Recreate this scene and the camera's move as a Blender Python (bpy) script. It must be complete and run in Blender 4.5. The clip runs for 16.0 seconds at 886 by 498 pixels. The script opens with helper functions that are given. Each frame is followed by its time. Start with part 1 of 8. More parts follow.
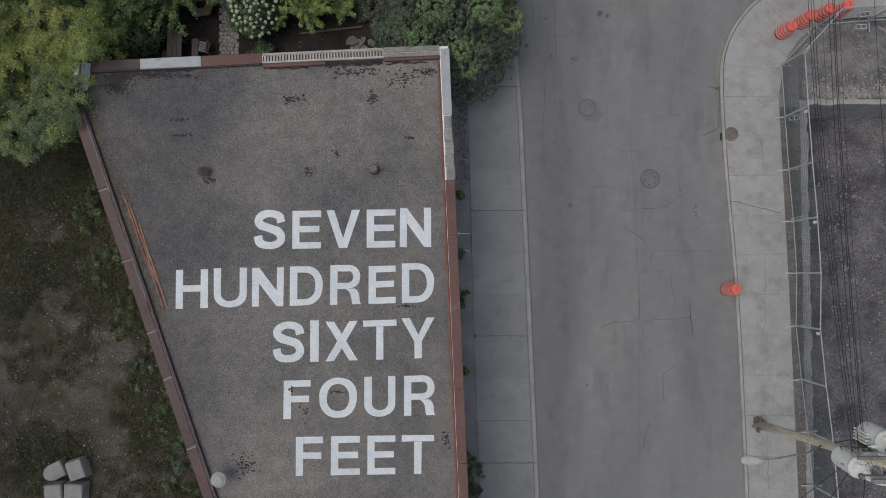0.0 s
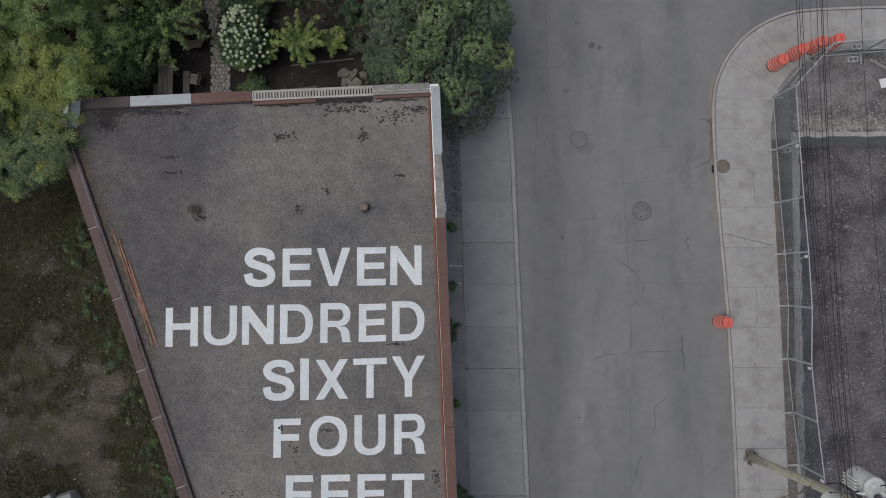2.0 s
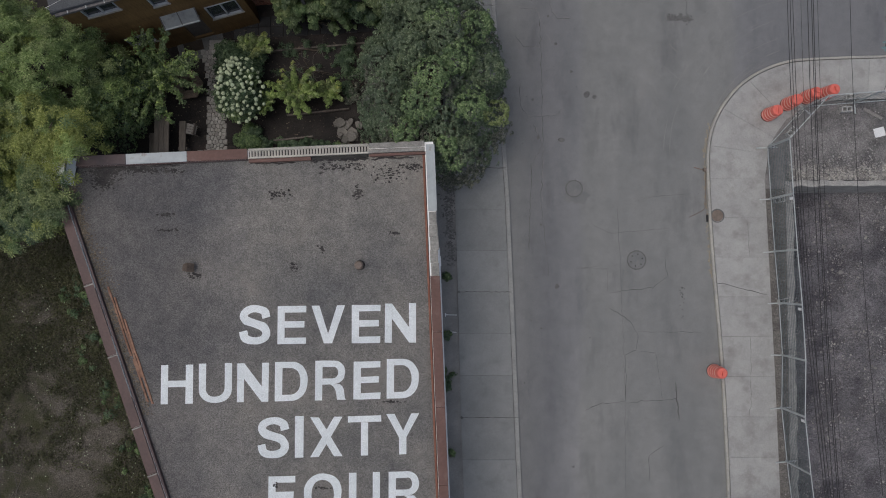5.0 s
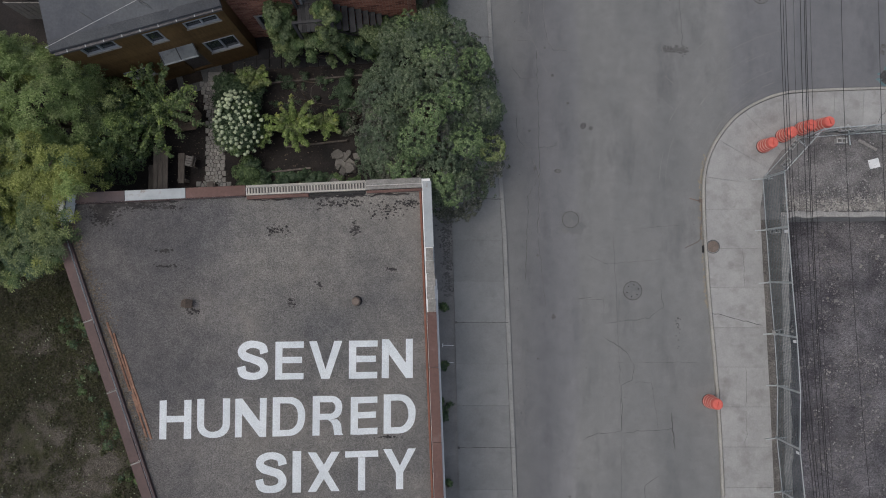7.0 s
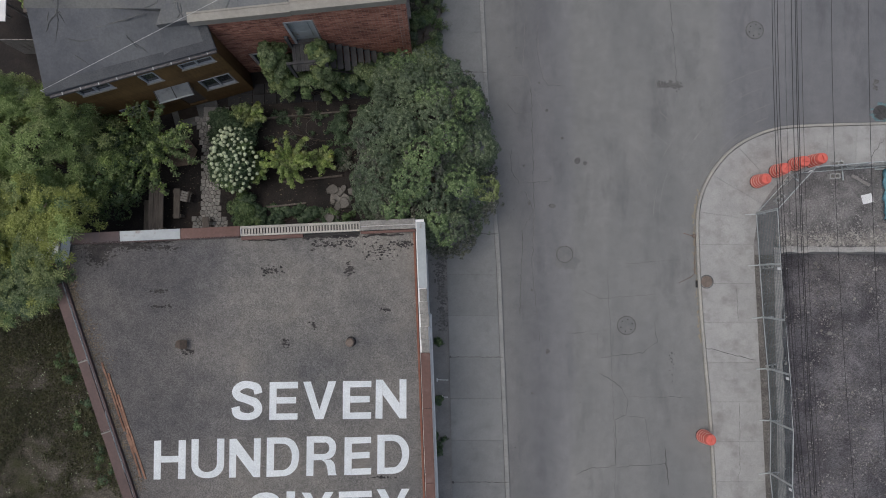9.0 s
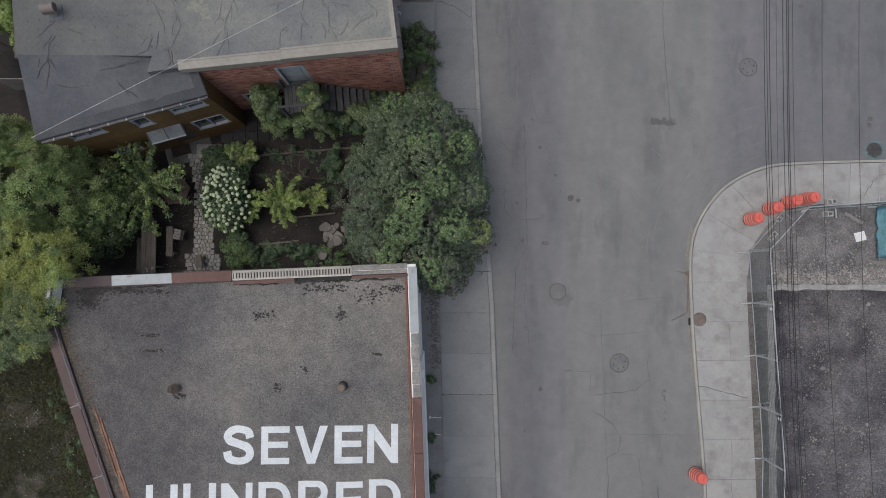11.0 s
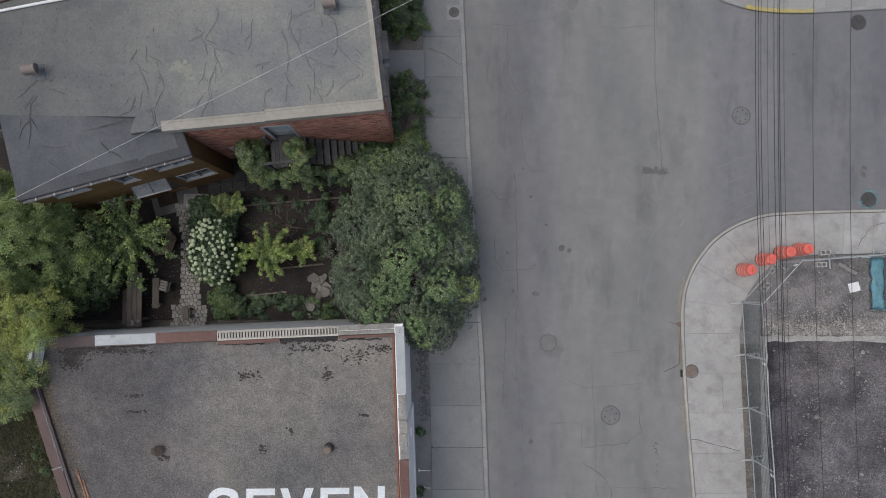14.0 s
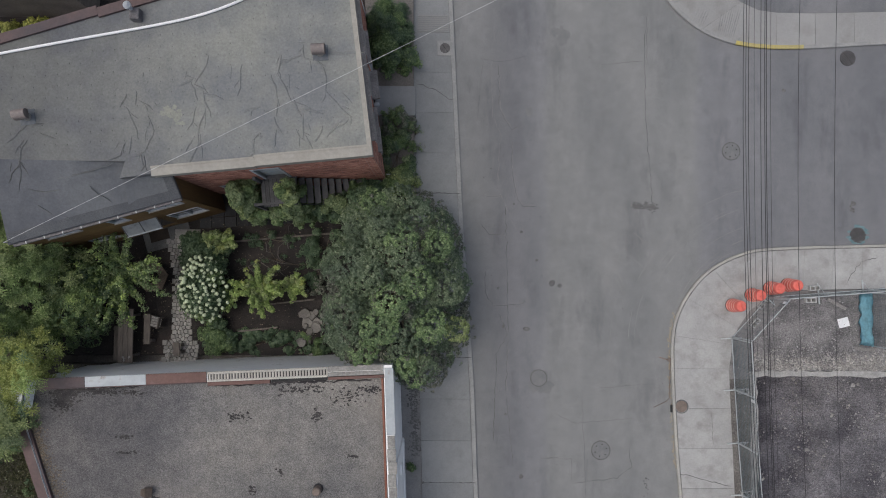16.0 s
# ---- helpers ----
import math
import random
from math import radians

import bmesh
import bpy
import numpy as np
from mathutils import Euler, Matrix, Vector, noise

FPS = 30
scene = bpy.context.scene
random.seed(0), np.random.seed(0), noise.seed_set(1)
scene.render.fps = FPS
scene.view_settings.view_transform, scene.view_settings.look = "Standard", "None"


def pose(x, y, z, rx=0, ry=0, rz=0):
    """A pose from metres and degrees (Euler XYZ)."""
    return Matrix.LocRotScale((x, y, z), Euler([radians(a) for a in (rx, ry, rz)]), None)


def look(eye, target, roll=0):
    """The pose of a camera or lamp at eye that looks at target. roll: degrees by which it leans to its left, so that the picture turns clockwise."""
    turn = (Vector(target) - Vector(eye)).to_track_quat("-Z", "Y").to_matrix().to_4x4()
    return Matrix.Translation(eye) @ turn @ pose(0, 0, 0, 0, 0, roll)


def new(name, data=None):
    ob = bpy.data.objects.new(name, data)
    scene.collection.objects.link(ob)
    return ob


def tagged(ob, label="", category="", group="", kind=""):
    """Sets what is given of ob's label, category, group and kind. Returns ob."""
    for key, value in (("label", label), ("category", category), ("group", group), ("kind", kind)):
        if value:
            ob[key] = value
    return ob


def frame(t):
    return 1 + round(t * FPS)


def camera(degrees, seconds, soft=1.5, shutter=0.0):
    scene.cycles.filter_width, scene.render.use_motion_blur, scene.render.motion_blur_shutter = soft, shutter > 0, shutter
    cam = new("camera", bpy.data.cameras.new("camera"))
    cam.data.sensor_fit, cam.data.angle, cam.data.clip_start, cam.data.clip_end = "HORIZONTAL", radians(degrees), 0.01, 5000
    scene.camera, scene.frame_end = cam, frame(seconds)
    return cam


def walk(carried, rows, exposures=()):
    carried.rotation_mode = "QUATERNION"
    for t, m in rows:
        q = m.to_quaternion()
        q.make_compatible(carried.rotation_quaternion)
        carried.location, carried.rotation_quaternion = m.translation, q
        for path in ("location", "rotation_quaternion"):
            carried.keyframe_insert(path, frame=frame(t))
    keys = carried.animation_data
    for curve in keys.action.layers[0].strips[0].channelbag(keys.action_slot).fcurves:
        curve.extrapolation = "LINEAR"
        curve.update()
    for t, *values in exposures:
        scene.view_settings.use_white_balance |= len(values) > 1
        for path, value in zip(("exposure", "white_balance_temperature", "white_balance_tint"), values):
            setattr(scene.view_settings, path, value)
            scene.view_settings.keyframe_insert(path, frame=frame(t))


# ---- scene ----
cam = camera(66.0, 16.0, soft=1.0)
METRES, EYE, TILT, LEAN, TURN = 10.6, 26.25, -88.0, 0.0, 0.0
ROWS = [
    (0.0, 0.0, 0.0, 0.0, 0.0, 0.0, -0.0),
    (0.5, 0.0061, 0.0027, 0.0265, -0.04, 0.04, -0.01),
    (1.0, 0.0121, 0.0042, 0.0549, -0.07, 0.06, -0.02),
    (1.5, 0.0186, 0.0033, 0.0833, -0.08, 0.08, -0.02),
    (2.0, 0.0253, 0.0022, 0.1139, -0.11, 0.07, -0.03),
    (2.5, 0.0307, -0.0007, 0.1473, -0.13, 0.04, -0.05),
    (3.0, 0.0345, -0.0009, 0.1768, -0.12, 0.04, -0.06),
    (3.5, 0.0352, 0.0002, 0.2034, -0.12, 0.05, -0.07),
    (4.0, 0.0366, -0.0008, 0.2333, -0.15, 0.05, -0.08),
    (6.5, 0.0501, -0.0165, 0.3713, -0.09, 0.2, -0.12),
    (7.0, 0.0527, -0.0211, 0.3993, -0.1, 0.19, -0.12),
    (7.5, 0.0551, -0.0244, 0.4286, -0.11, 0.23, -0.13),
    (8.0, 0.0588, -0.0245, 0.4577, -0.12, 0.25, -0.15),
    (8.5, 0.0644, -0.0264, 0.4898, -0.13, 0.24, -0.17),
    (9.0, 0.0705, -0.03, 0.5249, -0.14, 0.24, -0.19),
    (11.5, 0.1017, -0.0296, 0.7082, -0.15, -0.03, -0.28),
    (12.0, 0.1078, -0.0232, 0.7383, -0.14, 0.01, -0.29),
    (12.5, 0.1129, -0.0153, 0.7624, -0.14, 0.08, -0.29),
    (13.0, 0.1187, -0.0089, 0.7913, -0.16, 0.1, -0.3),
    (13.5, 0.1249, -0.0048, 0.8228, -0.18, 0.11, -0.31),
    (14.0, 0.1319, -0.0041, 0.8545, -0.17, 0.11, -0.32),
    (14.5, 0.1373, -0.0054, 0.8835, -0.19, 0.14, -0.33),
    (15.0, 0.145, -0.0093, 0.9167, -0.22, 0.14, -0.35),
    (15.5, 0.1538, -0.0121, 0.9483, -0.23, 0.18, -0.35),
    (16.0, 0.1629, -0.0124, 0.9793, -0.22, 0.23, -0.36),
]
EXPOSURES = [(0.0, -0.32), (2.0, -0.32), (4.0, -0.31), (6.5, -0.23), (8.0, -0.18), (9.0, -0.14), (11.5, 0.01), (14.0, 0.08), (16.0, 0.11)]
walk(cam, [(t, pose(0, 0, EYE, TILT, LEAN, TURN) @ pose(METRES * x, METRES * y, METRES * z, 90 + pitch, roll, yaw)) for t, x, y, z, yaw, pitch, roll in ROWS],
     exposures=EXPOSURES)

# ---- daylight: a bright overcast sky ----
world = bpy.data.worlds.new("overcast_sky")
scene.world = world
world.use_nodes = True
wn, wl = world.node_tree.nodes, world.node_tree.links
sky = wn.new("ShaderNodeTexSky")
sky.sky_type = "NISHITA"
sky.sun_disc = False
sky.sun_elevation, sky.sun_rotation = radians(70), radians(265)
sky.dust_density, sky.ozone_density, sky.air_density = 5.0, 1.0, 1.0
grey = wn.new("ShaderNodeHueSaturation")
grey.inputs["Saturation"].default_value = 0.8
wl.new(sky.outputs[0], grey.inputs["Color"])
wl.new(grey.outputs[0], wn["Background"].inputs[0])
wn["Background"].inputs[1].default_value = 0.128
sun_data = bpy.data.lights.new("sun", "SUN")
sun_data.energy, sun_data.angle, sun_data.color = 0.55, radians(45), (0.97, 1.0, 0.985)
sun = new("sun", sun_data)
sun.matrix_world = look((-11.0, -1.0, 31), (0, 0, 0))

# ---- materials ----


def surface(name, c1, c2, big=0.4, fine=25.0, rough=0.9, bump=0.3, depth=0.01, metal=0.0, spec=0.3, contrast=0.35,
            grain=0.35, rnd=0.0, stretch=(1, 1, 1), pebble=0.0, island=0.0, stain=None, stain_at=(0.62, 0.7), stain_scale=0.8, x_tones=None, level=False, lane0=0.0, span=20.0, sway=1.2, sway_scale=0.5, pebbly=0.28, mottle=0.0):
    """A two-scale procedural surface in metres: blotches, grain, relief, and if asked stains and pebbles."""
    m = bpy.data.materials.new(name)
    m.use_nodes = True
    n, l = m.node_tree.nodes, m.node_tree.links
    b = n["Principled BSDF"]
    b.inputs["Roughness"].default_value, b.inputs["Metallic"].default_value = rough, metal
    b.inputs["Specular IOR Level"].default_value = spec
    tc = n.new("ShaderNodeTexCoord")
    mp = n.new("ShaderNodeMapping")
    mp.inputs["Scale"].default_value = stretch
    l.new(tc.outputs["Object"], mp.inputs[0])

    def cloud(scale, detail=6.0, roughness=0.6, src=None):
        t = n.new("ShaderNodeTexNoise")
        t.inputs["Scale"].default_value, t.inputs["Detail"].default_value, t.inputs["Roughness"].default_value = scale, detail, roughness
        l.new(src or mp.outputs[0], t.inputs["Vector"])
        return t.outputs["Fac"]

    def ramp(src, a, z, ca=(0, 0, 0, 1), cz=(1, 1, 1, 1)):
        r = n.new("ShaderNodeValToRGB")
        r.color_ramp.elements[0].position, r.color_ramp.elements[1].position = a, z
        r.color_ramp.elements[0].color, r.color_ramp.elements[1].color = ca, cz
        l.new(src, r.inputs[0])
        return r.outputs[0]

    def mix(kind, fac, a, c):
        x = n.new("ShaderNodeMix")
        x.data_type, x.blend_type = "RGBA", kind
        for sock, v in ((x.inputs[0], fac), (x.inputs[6], a), (x.inputs[7], c)):
            if hasattr(v, "is_linked"):
                l.new(v, sock)
            else:
                sock.default_value = v
        return x.outputs[2]

    blot = ramp(cloud(big), 0.5 - contrast / 2, 0.5 + contrast / 2)
    col = mix("MIX", blot, (*c1, 1), (*c2, 1))
    g = cloud(fine, 3.0, 0.7, tc.outputs["Object"] if level else None)
    lo, hi = 1 - grain, 1 + grain
    col = mix("MULTIPLY", 1.0, col, ramp(g, 0.3, 0.7, (lo, lo, lo, 1), (hi, hi, hi, 1)))
    if mottle:
        lo, hi = 1 - mottle, 1 + mottle
        col = mix("MULTIPLY", 1.0, col, ramp(cloud(2.0, 10.0, 0.8, tc.outputs["Object"]), 0.36, 0.64, (lo, lo, lo, 1), (hi, hi, hi, 1)))
    height = g
    if pebble:
        v = n.new("ShaderNodeTexVoronoi")
        v.inputs["Scale"].default_value = pebble
        l.new(mp.outputs[0], v.inputs["Vector"])
        pv = n.new("ShaderNodeSeparateColor")
        l.new(v.outputs["Color"], pv.inputs[0])
        col = mix("MULTIPLY", 1.0, col, ramp(pv.outputs[0], 0.0, 1.0, (1 - pebbly, 1 - pebbly, 1 - pebbly, 1), (1 + pebbly, 1 + pebbly, 1 + pebbly * 0.97, 1)))
        height = v.outputs["Distance"]
    if stain:
        col = mix("MIX", ramp(cloud(stain_scale, 8.0, 0.65), *stain_at), col, (*stain, 1))
    if x_tones:  # tone by x: road wear, plain roof ramps, pit wall shade put into colour
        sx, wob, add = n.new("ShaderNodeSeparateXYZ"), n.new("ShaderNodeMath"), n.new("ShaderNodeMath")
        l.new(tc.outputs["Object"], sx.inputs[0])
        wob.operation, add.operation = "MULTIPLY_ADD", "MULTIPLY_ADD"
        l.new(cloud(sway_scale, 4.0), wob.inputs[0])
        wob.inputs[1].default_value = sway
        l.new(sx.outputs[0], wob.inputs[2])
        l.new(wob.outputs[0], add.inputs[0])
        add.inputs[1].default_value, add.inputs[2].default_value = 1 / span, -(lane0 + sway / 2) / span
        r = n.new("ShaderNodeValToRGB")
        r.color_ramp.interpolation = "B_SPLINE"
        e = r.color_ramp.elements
        for i, (x, v) in enumerate(x_tones):
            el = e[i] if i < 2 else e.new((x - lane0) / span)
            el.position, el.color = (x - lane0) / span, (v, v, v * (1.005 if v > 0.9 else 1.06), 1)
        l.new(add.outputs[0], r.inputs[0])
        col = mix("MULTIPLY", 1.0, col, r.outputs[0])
    if rnd or island:
        src = n.new("ShaderNodeNewGeometry").outputs["Random Per Island"] if island else n.new("ShaderNodeObjectInfo").outputs["Random"]
        k = island or rnd
        col = mix("MULTIPLY", 1.0, col, ramp(src, 0.0, 1.0, (1 - k, 1 - k, 1 - k, 1), (1 + k, 1 + k, 1 + k, 1)))
    l.new(col, b.inputs["Base Color"])
    if bump:
        bp = n.new("ShaderNodeBump")
        bp.inputs["Strength"].default_value, bp.inputs["Distance"].default_value = bump, depth
        l.new(height, bp.inputs["Height"])
        l.new(bp.outputs[0], b.inputs["Normal"])
    return m


def leaf(name, c1, c2, c3, glow=0.3):
    """Leaves: the tint changes from leaf to leaf, and some light passes through."""
    m = bpy.data.materials.new(name)
    m.use_nodes = True
    n, l = m.node_tree.nodes, m.node_tree.links
    b, out = n["Principled BSDF"], n["Material Output"]
    b.inputs["Roughness"].default_value = 0.55
    b.inputs["Specular IOR Level"].default_value = 0.35
    geo = n.new("ShaderNodeNewGeometry")
    r = n.new("ShaderNodeValToRGB")
    e = r.color_ramp.elements
    e[0].color, e[1].color = (*c1, 1), (*c3, 1)
    mid = e.new(0.55)
    mid.color = (*c2, 1)
    l.new(geo.outputs["Random Per Island"], r.inputs[0])
    tc = n.new("ShaderNodeTexCoord")
    t = n.new("ShaderNodeTexNoise")
    t.inputs["Scale"].default_value = 1.1
    l.new(tc.outputs["Object"], t.inputs["Vector"])
    k = n.new("ShaderNodeValToRGB")
    k.color_ramp.elements[0].position, k.color_ramp.elements[1].position = 0.3, 0.7
    # blue raised in both stops: a light haze is put into the leaf colour
    k.color_ramp.elements[0].color, k.color_ramp.elements[1].color = (0.7, 0.72, 0.85, 1), (1.25, 1.22, 1.3, 1)
    l.new(t.outputs["Fac"], k.inputs[0])
    x = n.new("ShaderNodeMix")
    x.data_type, x.blend_type = "RGBA", "MULTIPLY"
    x.inputs[0].default_value = 1.0
    l.new(r.outputs[0], x.inputs[6]), l.new(k.outputs[0], x.inputs[7])
    l.new(x.outputs[2], b.inputs["Base Color"])
    tr = n.new("ShaderNodeBsdfTranslucent")
    l.new(x.outputs[2], tr.inputs[0])
    mx = n.new("ShaderNodeMixShader")
    mx.inputs[0].default_value = glow
    l.new(b.outputs[0], mx.inputs[1]), l.new(tr.outputs[0], mx.inputs[2])
    l.new(mx.outputs[0], out.inputs[0])
    return m


def brick_material(name):
    """Fired clay whose shade changes from brick to brick, with blotches over the whole wall."""
    m = bpy.data.materials.new(name)
    m.use_nodes = True
    n, l = m.node_tree.nodes, m.node_tree.links
    b = n["Principled BSDF"]
    b.inputs["Roughness"].default_value = 0.9
    info, geo, tc = n.new("ShaderNodeObjectInfo"), n.new("ShaderNodeNewGeometry"), n.new("ShaderNodeTexCoord")
    add, fr = n.new("ShaderNodeMath"), n.new("ShaderNodeMath")
    add.operation, fr.operation = "ADD", "FRACT"
    l.new(info.outputs["Random"], add.inputs[0]), l.new(geo.outputs["Random Per Island"], add.inputs[1]), l.new(add.outputs[0], fr.inputs[0])
    ramp = n.new("ShaderNodeValToRGB")
    e = ramp.color_ramp.elements
    e[0].position, e[0].color = 0.0, (0.15, 0.062, 0.047, 1)
    e[1].position, e[1].color = 1.0, (0.44, 0.23, 0.165, 1)
    for pos, c in ((0.14, (0.24, 0.103, 0.074)), (0.5, (0.325, 0.148, 0.106)), (0.85, (0.39, 0.19, 0.135))):
        e.new(pos).color = (*c, 1)
    l.new(fr.outputs[0], ramp.inputs[0])
    base = None
    for scale, lo, hi in ((0.9, 0.72, 1.25), (45.0, 0.8, 1.2)):
        t, k, x = n.new("ShaderNodeTexNoise"), n.new("ShaderNodeMapRange"), n.new("ShaderNodeMix")
        t.inputs["Scale"].default_value, t.inputs["Detail"].default_value = scale, 5.0
        l.new(geo.outputs["Position"], t.inputs["Vector"])
        k.inputs["From Min"].default_value, k.inputs["From Max"].default_value, k.inputs["To Min"].default_value, k.inputs["To Max"].default_value = 0.3, 0.7, lo, hi
        l.new(t.outputs["Fac"], k.inputs["Value"])
        x.data_type, x.blend_type = "RGBA", "MULTIPLY"
        x.inputs[0].default_value = 1.0
        l.new(base or ramp.outputs[0], x.inputs[6]), l.new(k.outputs[0], x.inputs[7])
        base = x.outputs[2]
    l.new(base, b.inputs["Base Color"])
    bp = n.new("ShaderNodeBump")
    bp.inputs["Strength"].default_value, bp.inputs["Distance"].default_value = 0.4, 0.004
    l.new(t.outputs["Fac"], bp.inputs["Height"])
    l.new(bp.outputs[0], b.inputs["Normal"])
    return m


M = {}
M["road"] = surface("worn_road_concrete", (0.16, 0.166, 0.167), (0.246, 0.247, 0.24), big=0.5, fine=34, bump=0.25, contrast=0.55, grain=0.2, mottle=0.09, level=True,
                    stretch=(1, 0.3, 1), stain=(0.125, 0.126, 0.13), stain_at=(0.55, 0.8), stain_scale=0.9,
                    x_tones=((2.0, 1.0), (20.0, 0.79), (3.3, 0.98), (4.2, 0.74), (5.2, 0.88), (6.8, 1.12), (8.6, 1.02), (9.8, 1.0), (10.7, 1.2), (12.4, 0.87)))
M["sidewalk_w"] = surface("grey_sidewalk_concrete", (0.2, 0.207, 0.209), (0.25, 0.255, 0.254), big=0.9, fine=36, bump=0.15, grain=0.13, rnd=0.05, contrast=0.6, mottle=0.07,
                          stain=(0.15, 0.155, 0.155), stain_at=(0.56, 0.85), stain_scale=1.3)
M["sidewalk_e"] = surface("pale_sidewalk_concrete", (0.31, 0.309, 0.301), (0.4, 0.397, 0.383), big=0.6, fine=36, bump=0.15, grain=0.14, rnd=0.05, contrast=0.65, mottle=0.1,
                          stain=(0.22, 0.212, 0.198), stain_at=(0.5, 0.78), stain_scale=1.6)
M["sidewalk_n"] = surface("dull_sidewalk_concrete", (0.25, 0.25, 0.246), (0.32, 0.318, 0.308), big=0.6, fine=36, bump=0.15, grain=0.14, rnd=0.05, contrast=0.6, stain=(0.2, 0.195, 0.185), stain_at=(0.5, 0.8), stain_scale=1.2)
M["kerb"] = surface("kerb_concrete", (0.24, 0.243, 0.24), (0.32, 0.318, 0.308), big=1.5, fine=20, bump=0.2, grain=0.15)
M["kerb_e"] = surface("weathered_kerb_concrete", (0.31, 0.305, 0.287), (0.41, 0.396, 0.353), big=0.8, fine=20, bump=0.2, grain=0.15)
M["yellow"] = surface("worn_yellow_paint", (0.5, 0.41, 0.12), (0.37, 0.32, 0.16), big=3, fine=20, bump=0.2, grain=0.15)
M["strip"] = surface("patched_asphalt", (0.165, 0.165, 0.163), (0.25, 0.246, 0.238), big=1.0, fine=40, bump=0.3, grain=0.25)
M["crack"] = surface("crack_dirt", (0.07, 0.07, 0.07), (0.15, 0.148, 0.144), big=1.6, fine=30, bump=0)
M["joint"] = surface("joint_dirt", (0.12, 0.118, 0.112), (0.2, 0.196, 0.188), big=1.6, fine=30, bump=0)
M["crack_pale"] = surface("crack_filler", (0.245, 0.245, 0.243), (0.19, 0.19, 0.19), big=3, fine=30, bump=0)
M["oil"] = surface("oil_stain", (0.105, 0.105, 0.105), (0.15, 0.148, 0.145), big=3, fine=20, bump=0)
# tone ramp along x: dark in the west, bright in the east
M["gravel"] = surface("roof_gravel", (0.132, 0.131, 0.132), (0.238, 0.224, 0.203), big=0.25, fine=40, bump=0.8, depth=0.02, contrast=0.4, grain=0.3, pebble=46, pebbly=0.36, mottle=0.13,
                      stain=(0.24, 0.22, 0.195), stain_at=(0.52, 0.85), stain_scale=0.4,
                      x_tones=((-12.5, 0.56), (1.0, 2.15), (-8.0, 0.66), (-5.0, 1.16), (-2.0, 1.95)), lane0=-13.0, span=14.0, sway=4.0, sway_scale=0.22)
M["apron"] = surface("dusty_site_concrete", (0.185, 0.178, 0.172), (0.255, 0.246, 0.238), big=1.1, fine=24, bump=0.4, grain=0.22, contrast=0.6, stain=(0.13, 0.125, 0.122), stain_at=(0.52, 0.72), stain_scale=1.8)
M["tar"] = surface("bare_tar_and_gap_shade", (0.03, 0.028, 0.029), (0.068, 0.063, 0.061), big=4, fine=30, bump=0.4)
M["paint"] = surface("white_roof_paint", (0.62, 0.665, 0.685), (0.72, 0.755, 0.77), big=0.9, fine=30, bump=0.5, depth=0.012, grain=0.11, pebble=44, pebbly=0.09, mottle=0.06,
                     stain=(0.42, 0.42, 0.42), stain_at=(0.6, 0.84), stain_scale=7)
M["cap_brown"] = surface("brown_metal_flashing", (0.112, 0.06, 0.05), (0.15, 0.085, 0.072), big=0.8, fine=10, rough=0.6, bump=0.1, grain=0.12,
                         stain=(0.2, 0.14, 0.125), stain_at=(0.58, 0.8), stain_scale=1.6)
# brown flashing again, with the west parapet's shade put into the colour
M["cap_west"] = surface("shade_toned_brown_flashing", (0.084, 0.058, 0.056), (0.125, 0.08, 0.074), big=0.7, fine=10, rough=0.6, bump=0.1, grain=0.14)
M["cap_dull"] = surface("dull_dark_flashing", (0.07, 0.056, 0.06), (0.105, 0.07, 0.067), big=0.7, fine=10, rough=0.6, bump=0.1, grain=0.12)
M["cap_red"] = surface("rust_red_flashing", (0.19, 0.075, 0.05), (0.25, 0.115, 0.08), big=2, fine=15, rough=0.7, bump=0.2, grain=0.2)
M["cap_white"] = surface("white_metal_flashing", (0.31, 0.34, 0.352), (0.41, 0.44, 0.452), big=1.5, fine=8, rough=0.5, bump=0.1, grain=0.06,
                         stain=(0.24, 0.2, 0.17), stain_at=(0.58, 0.7), stain_scale=3.0)
M["bare"] = surface("bare_weathered_coping", (0.2, 0.193, 0.18), (0.32, 0.31, 0.285), big=3, fine=15, bump=0.6, grain=0.25, stain=(0.13, 0.12, 0.11), stain_scale=4)
M["white_wall"] = surface("white_painted_masonry", (0.8, 0.8, 0.79), (0.87, 0.87, 0.86), big=0.8, fine=10, bump=0.2, grain=0.05, stain=(0.6, 0.58, 0.55), stain_scale=1.6)
# tone ramp along x: darker and bluer westwards
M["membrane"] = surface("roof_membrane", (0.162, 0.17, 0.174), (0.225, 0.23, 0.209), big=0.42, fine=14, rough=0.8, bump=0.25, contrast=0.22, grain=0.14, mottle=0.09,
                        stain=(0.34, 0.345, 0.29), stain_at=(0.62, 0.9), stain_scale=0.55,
                        x_tones=((-13.0, 0.52), (0.0, 1.1), (-10.5, 0.58), (-8.5, 0.72), (-6.5, 0.93), (-4.0, 1.06)), lane0=-14.0, span=14.5, sway=5.0, sway_scale=0.28)
M["membrane_low"] = surface("dark_roof_membrane", (0.076, 0.085, 0.097), (0.14, 0.152, 0.163), big=0.6, fine=9, rough=0.75, bump=0.15, grain=0.12, mottle=0.12,
                            stain=(0.15, 0.163, 0.17), stain_at=(0.58, 0.85), stain_scale=0.8)
M["membrane_edge"] = surface("granular_edge_strip", (0.06, 0.064, 0.072), (0.095, 0.1, 0.105), big=1.0, fine=30, bump=0.3, grain=0.3)
M["fascia"] = surface("beige_metal_fascia", (0.265, 0.252, 0.222), (0.315, 0.3, 0.265), big=1.0, fine=8, rough=0.6, bump=0.1, grain=0.08)
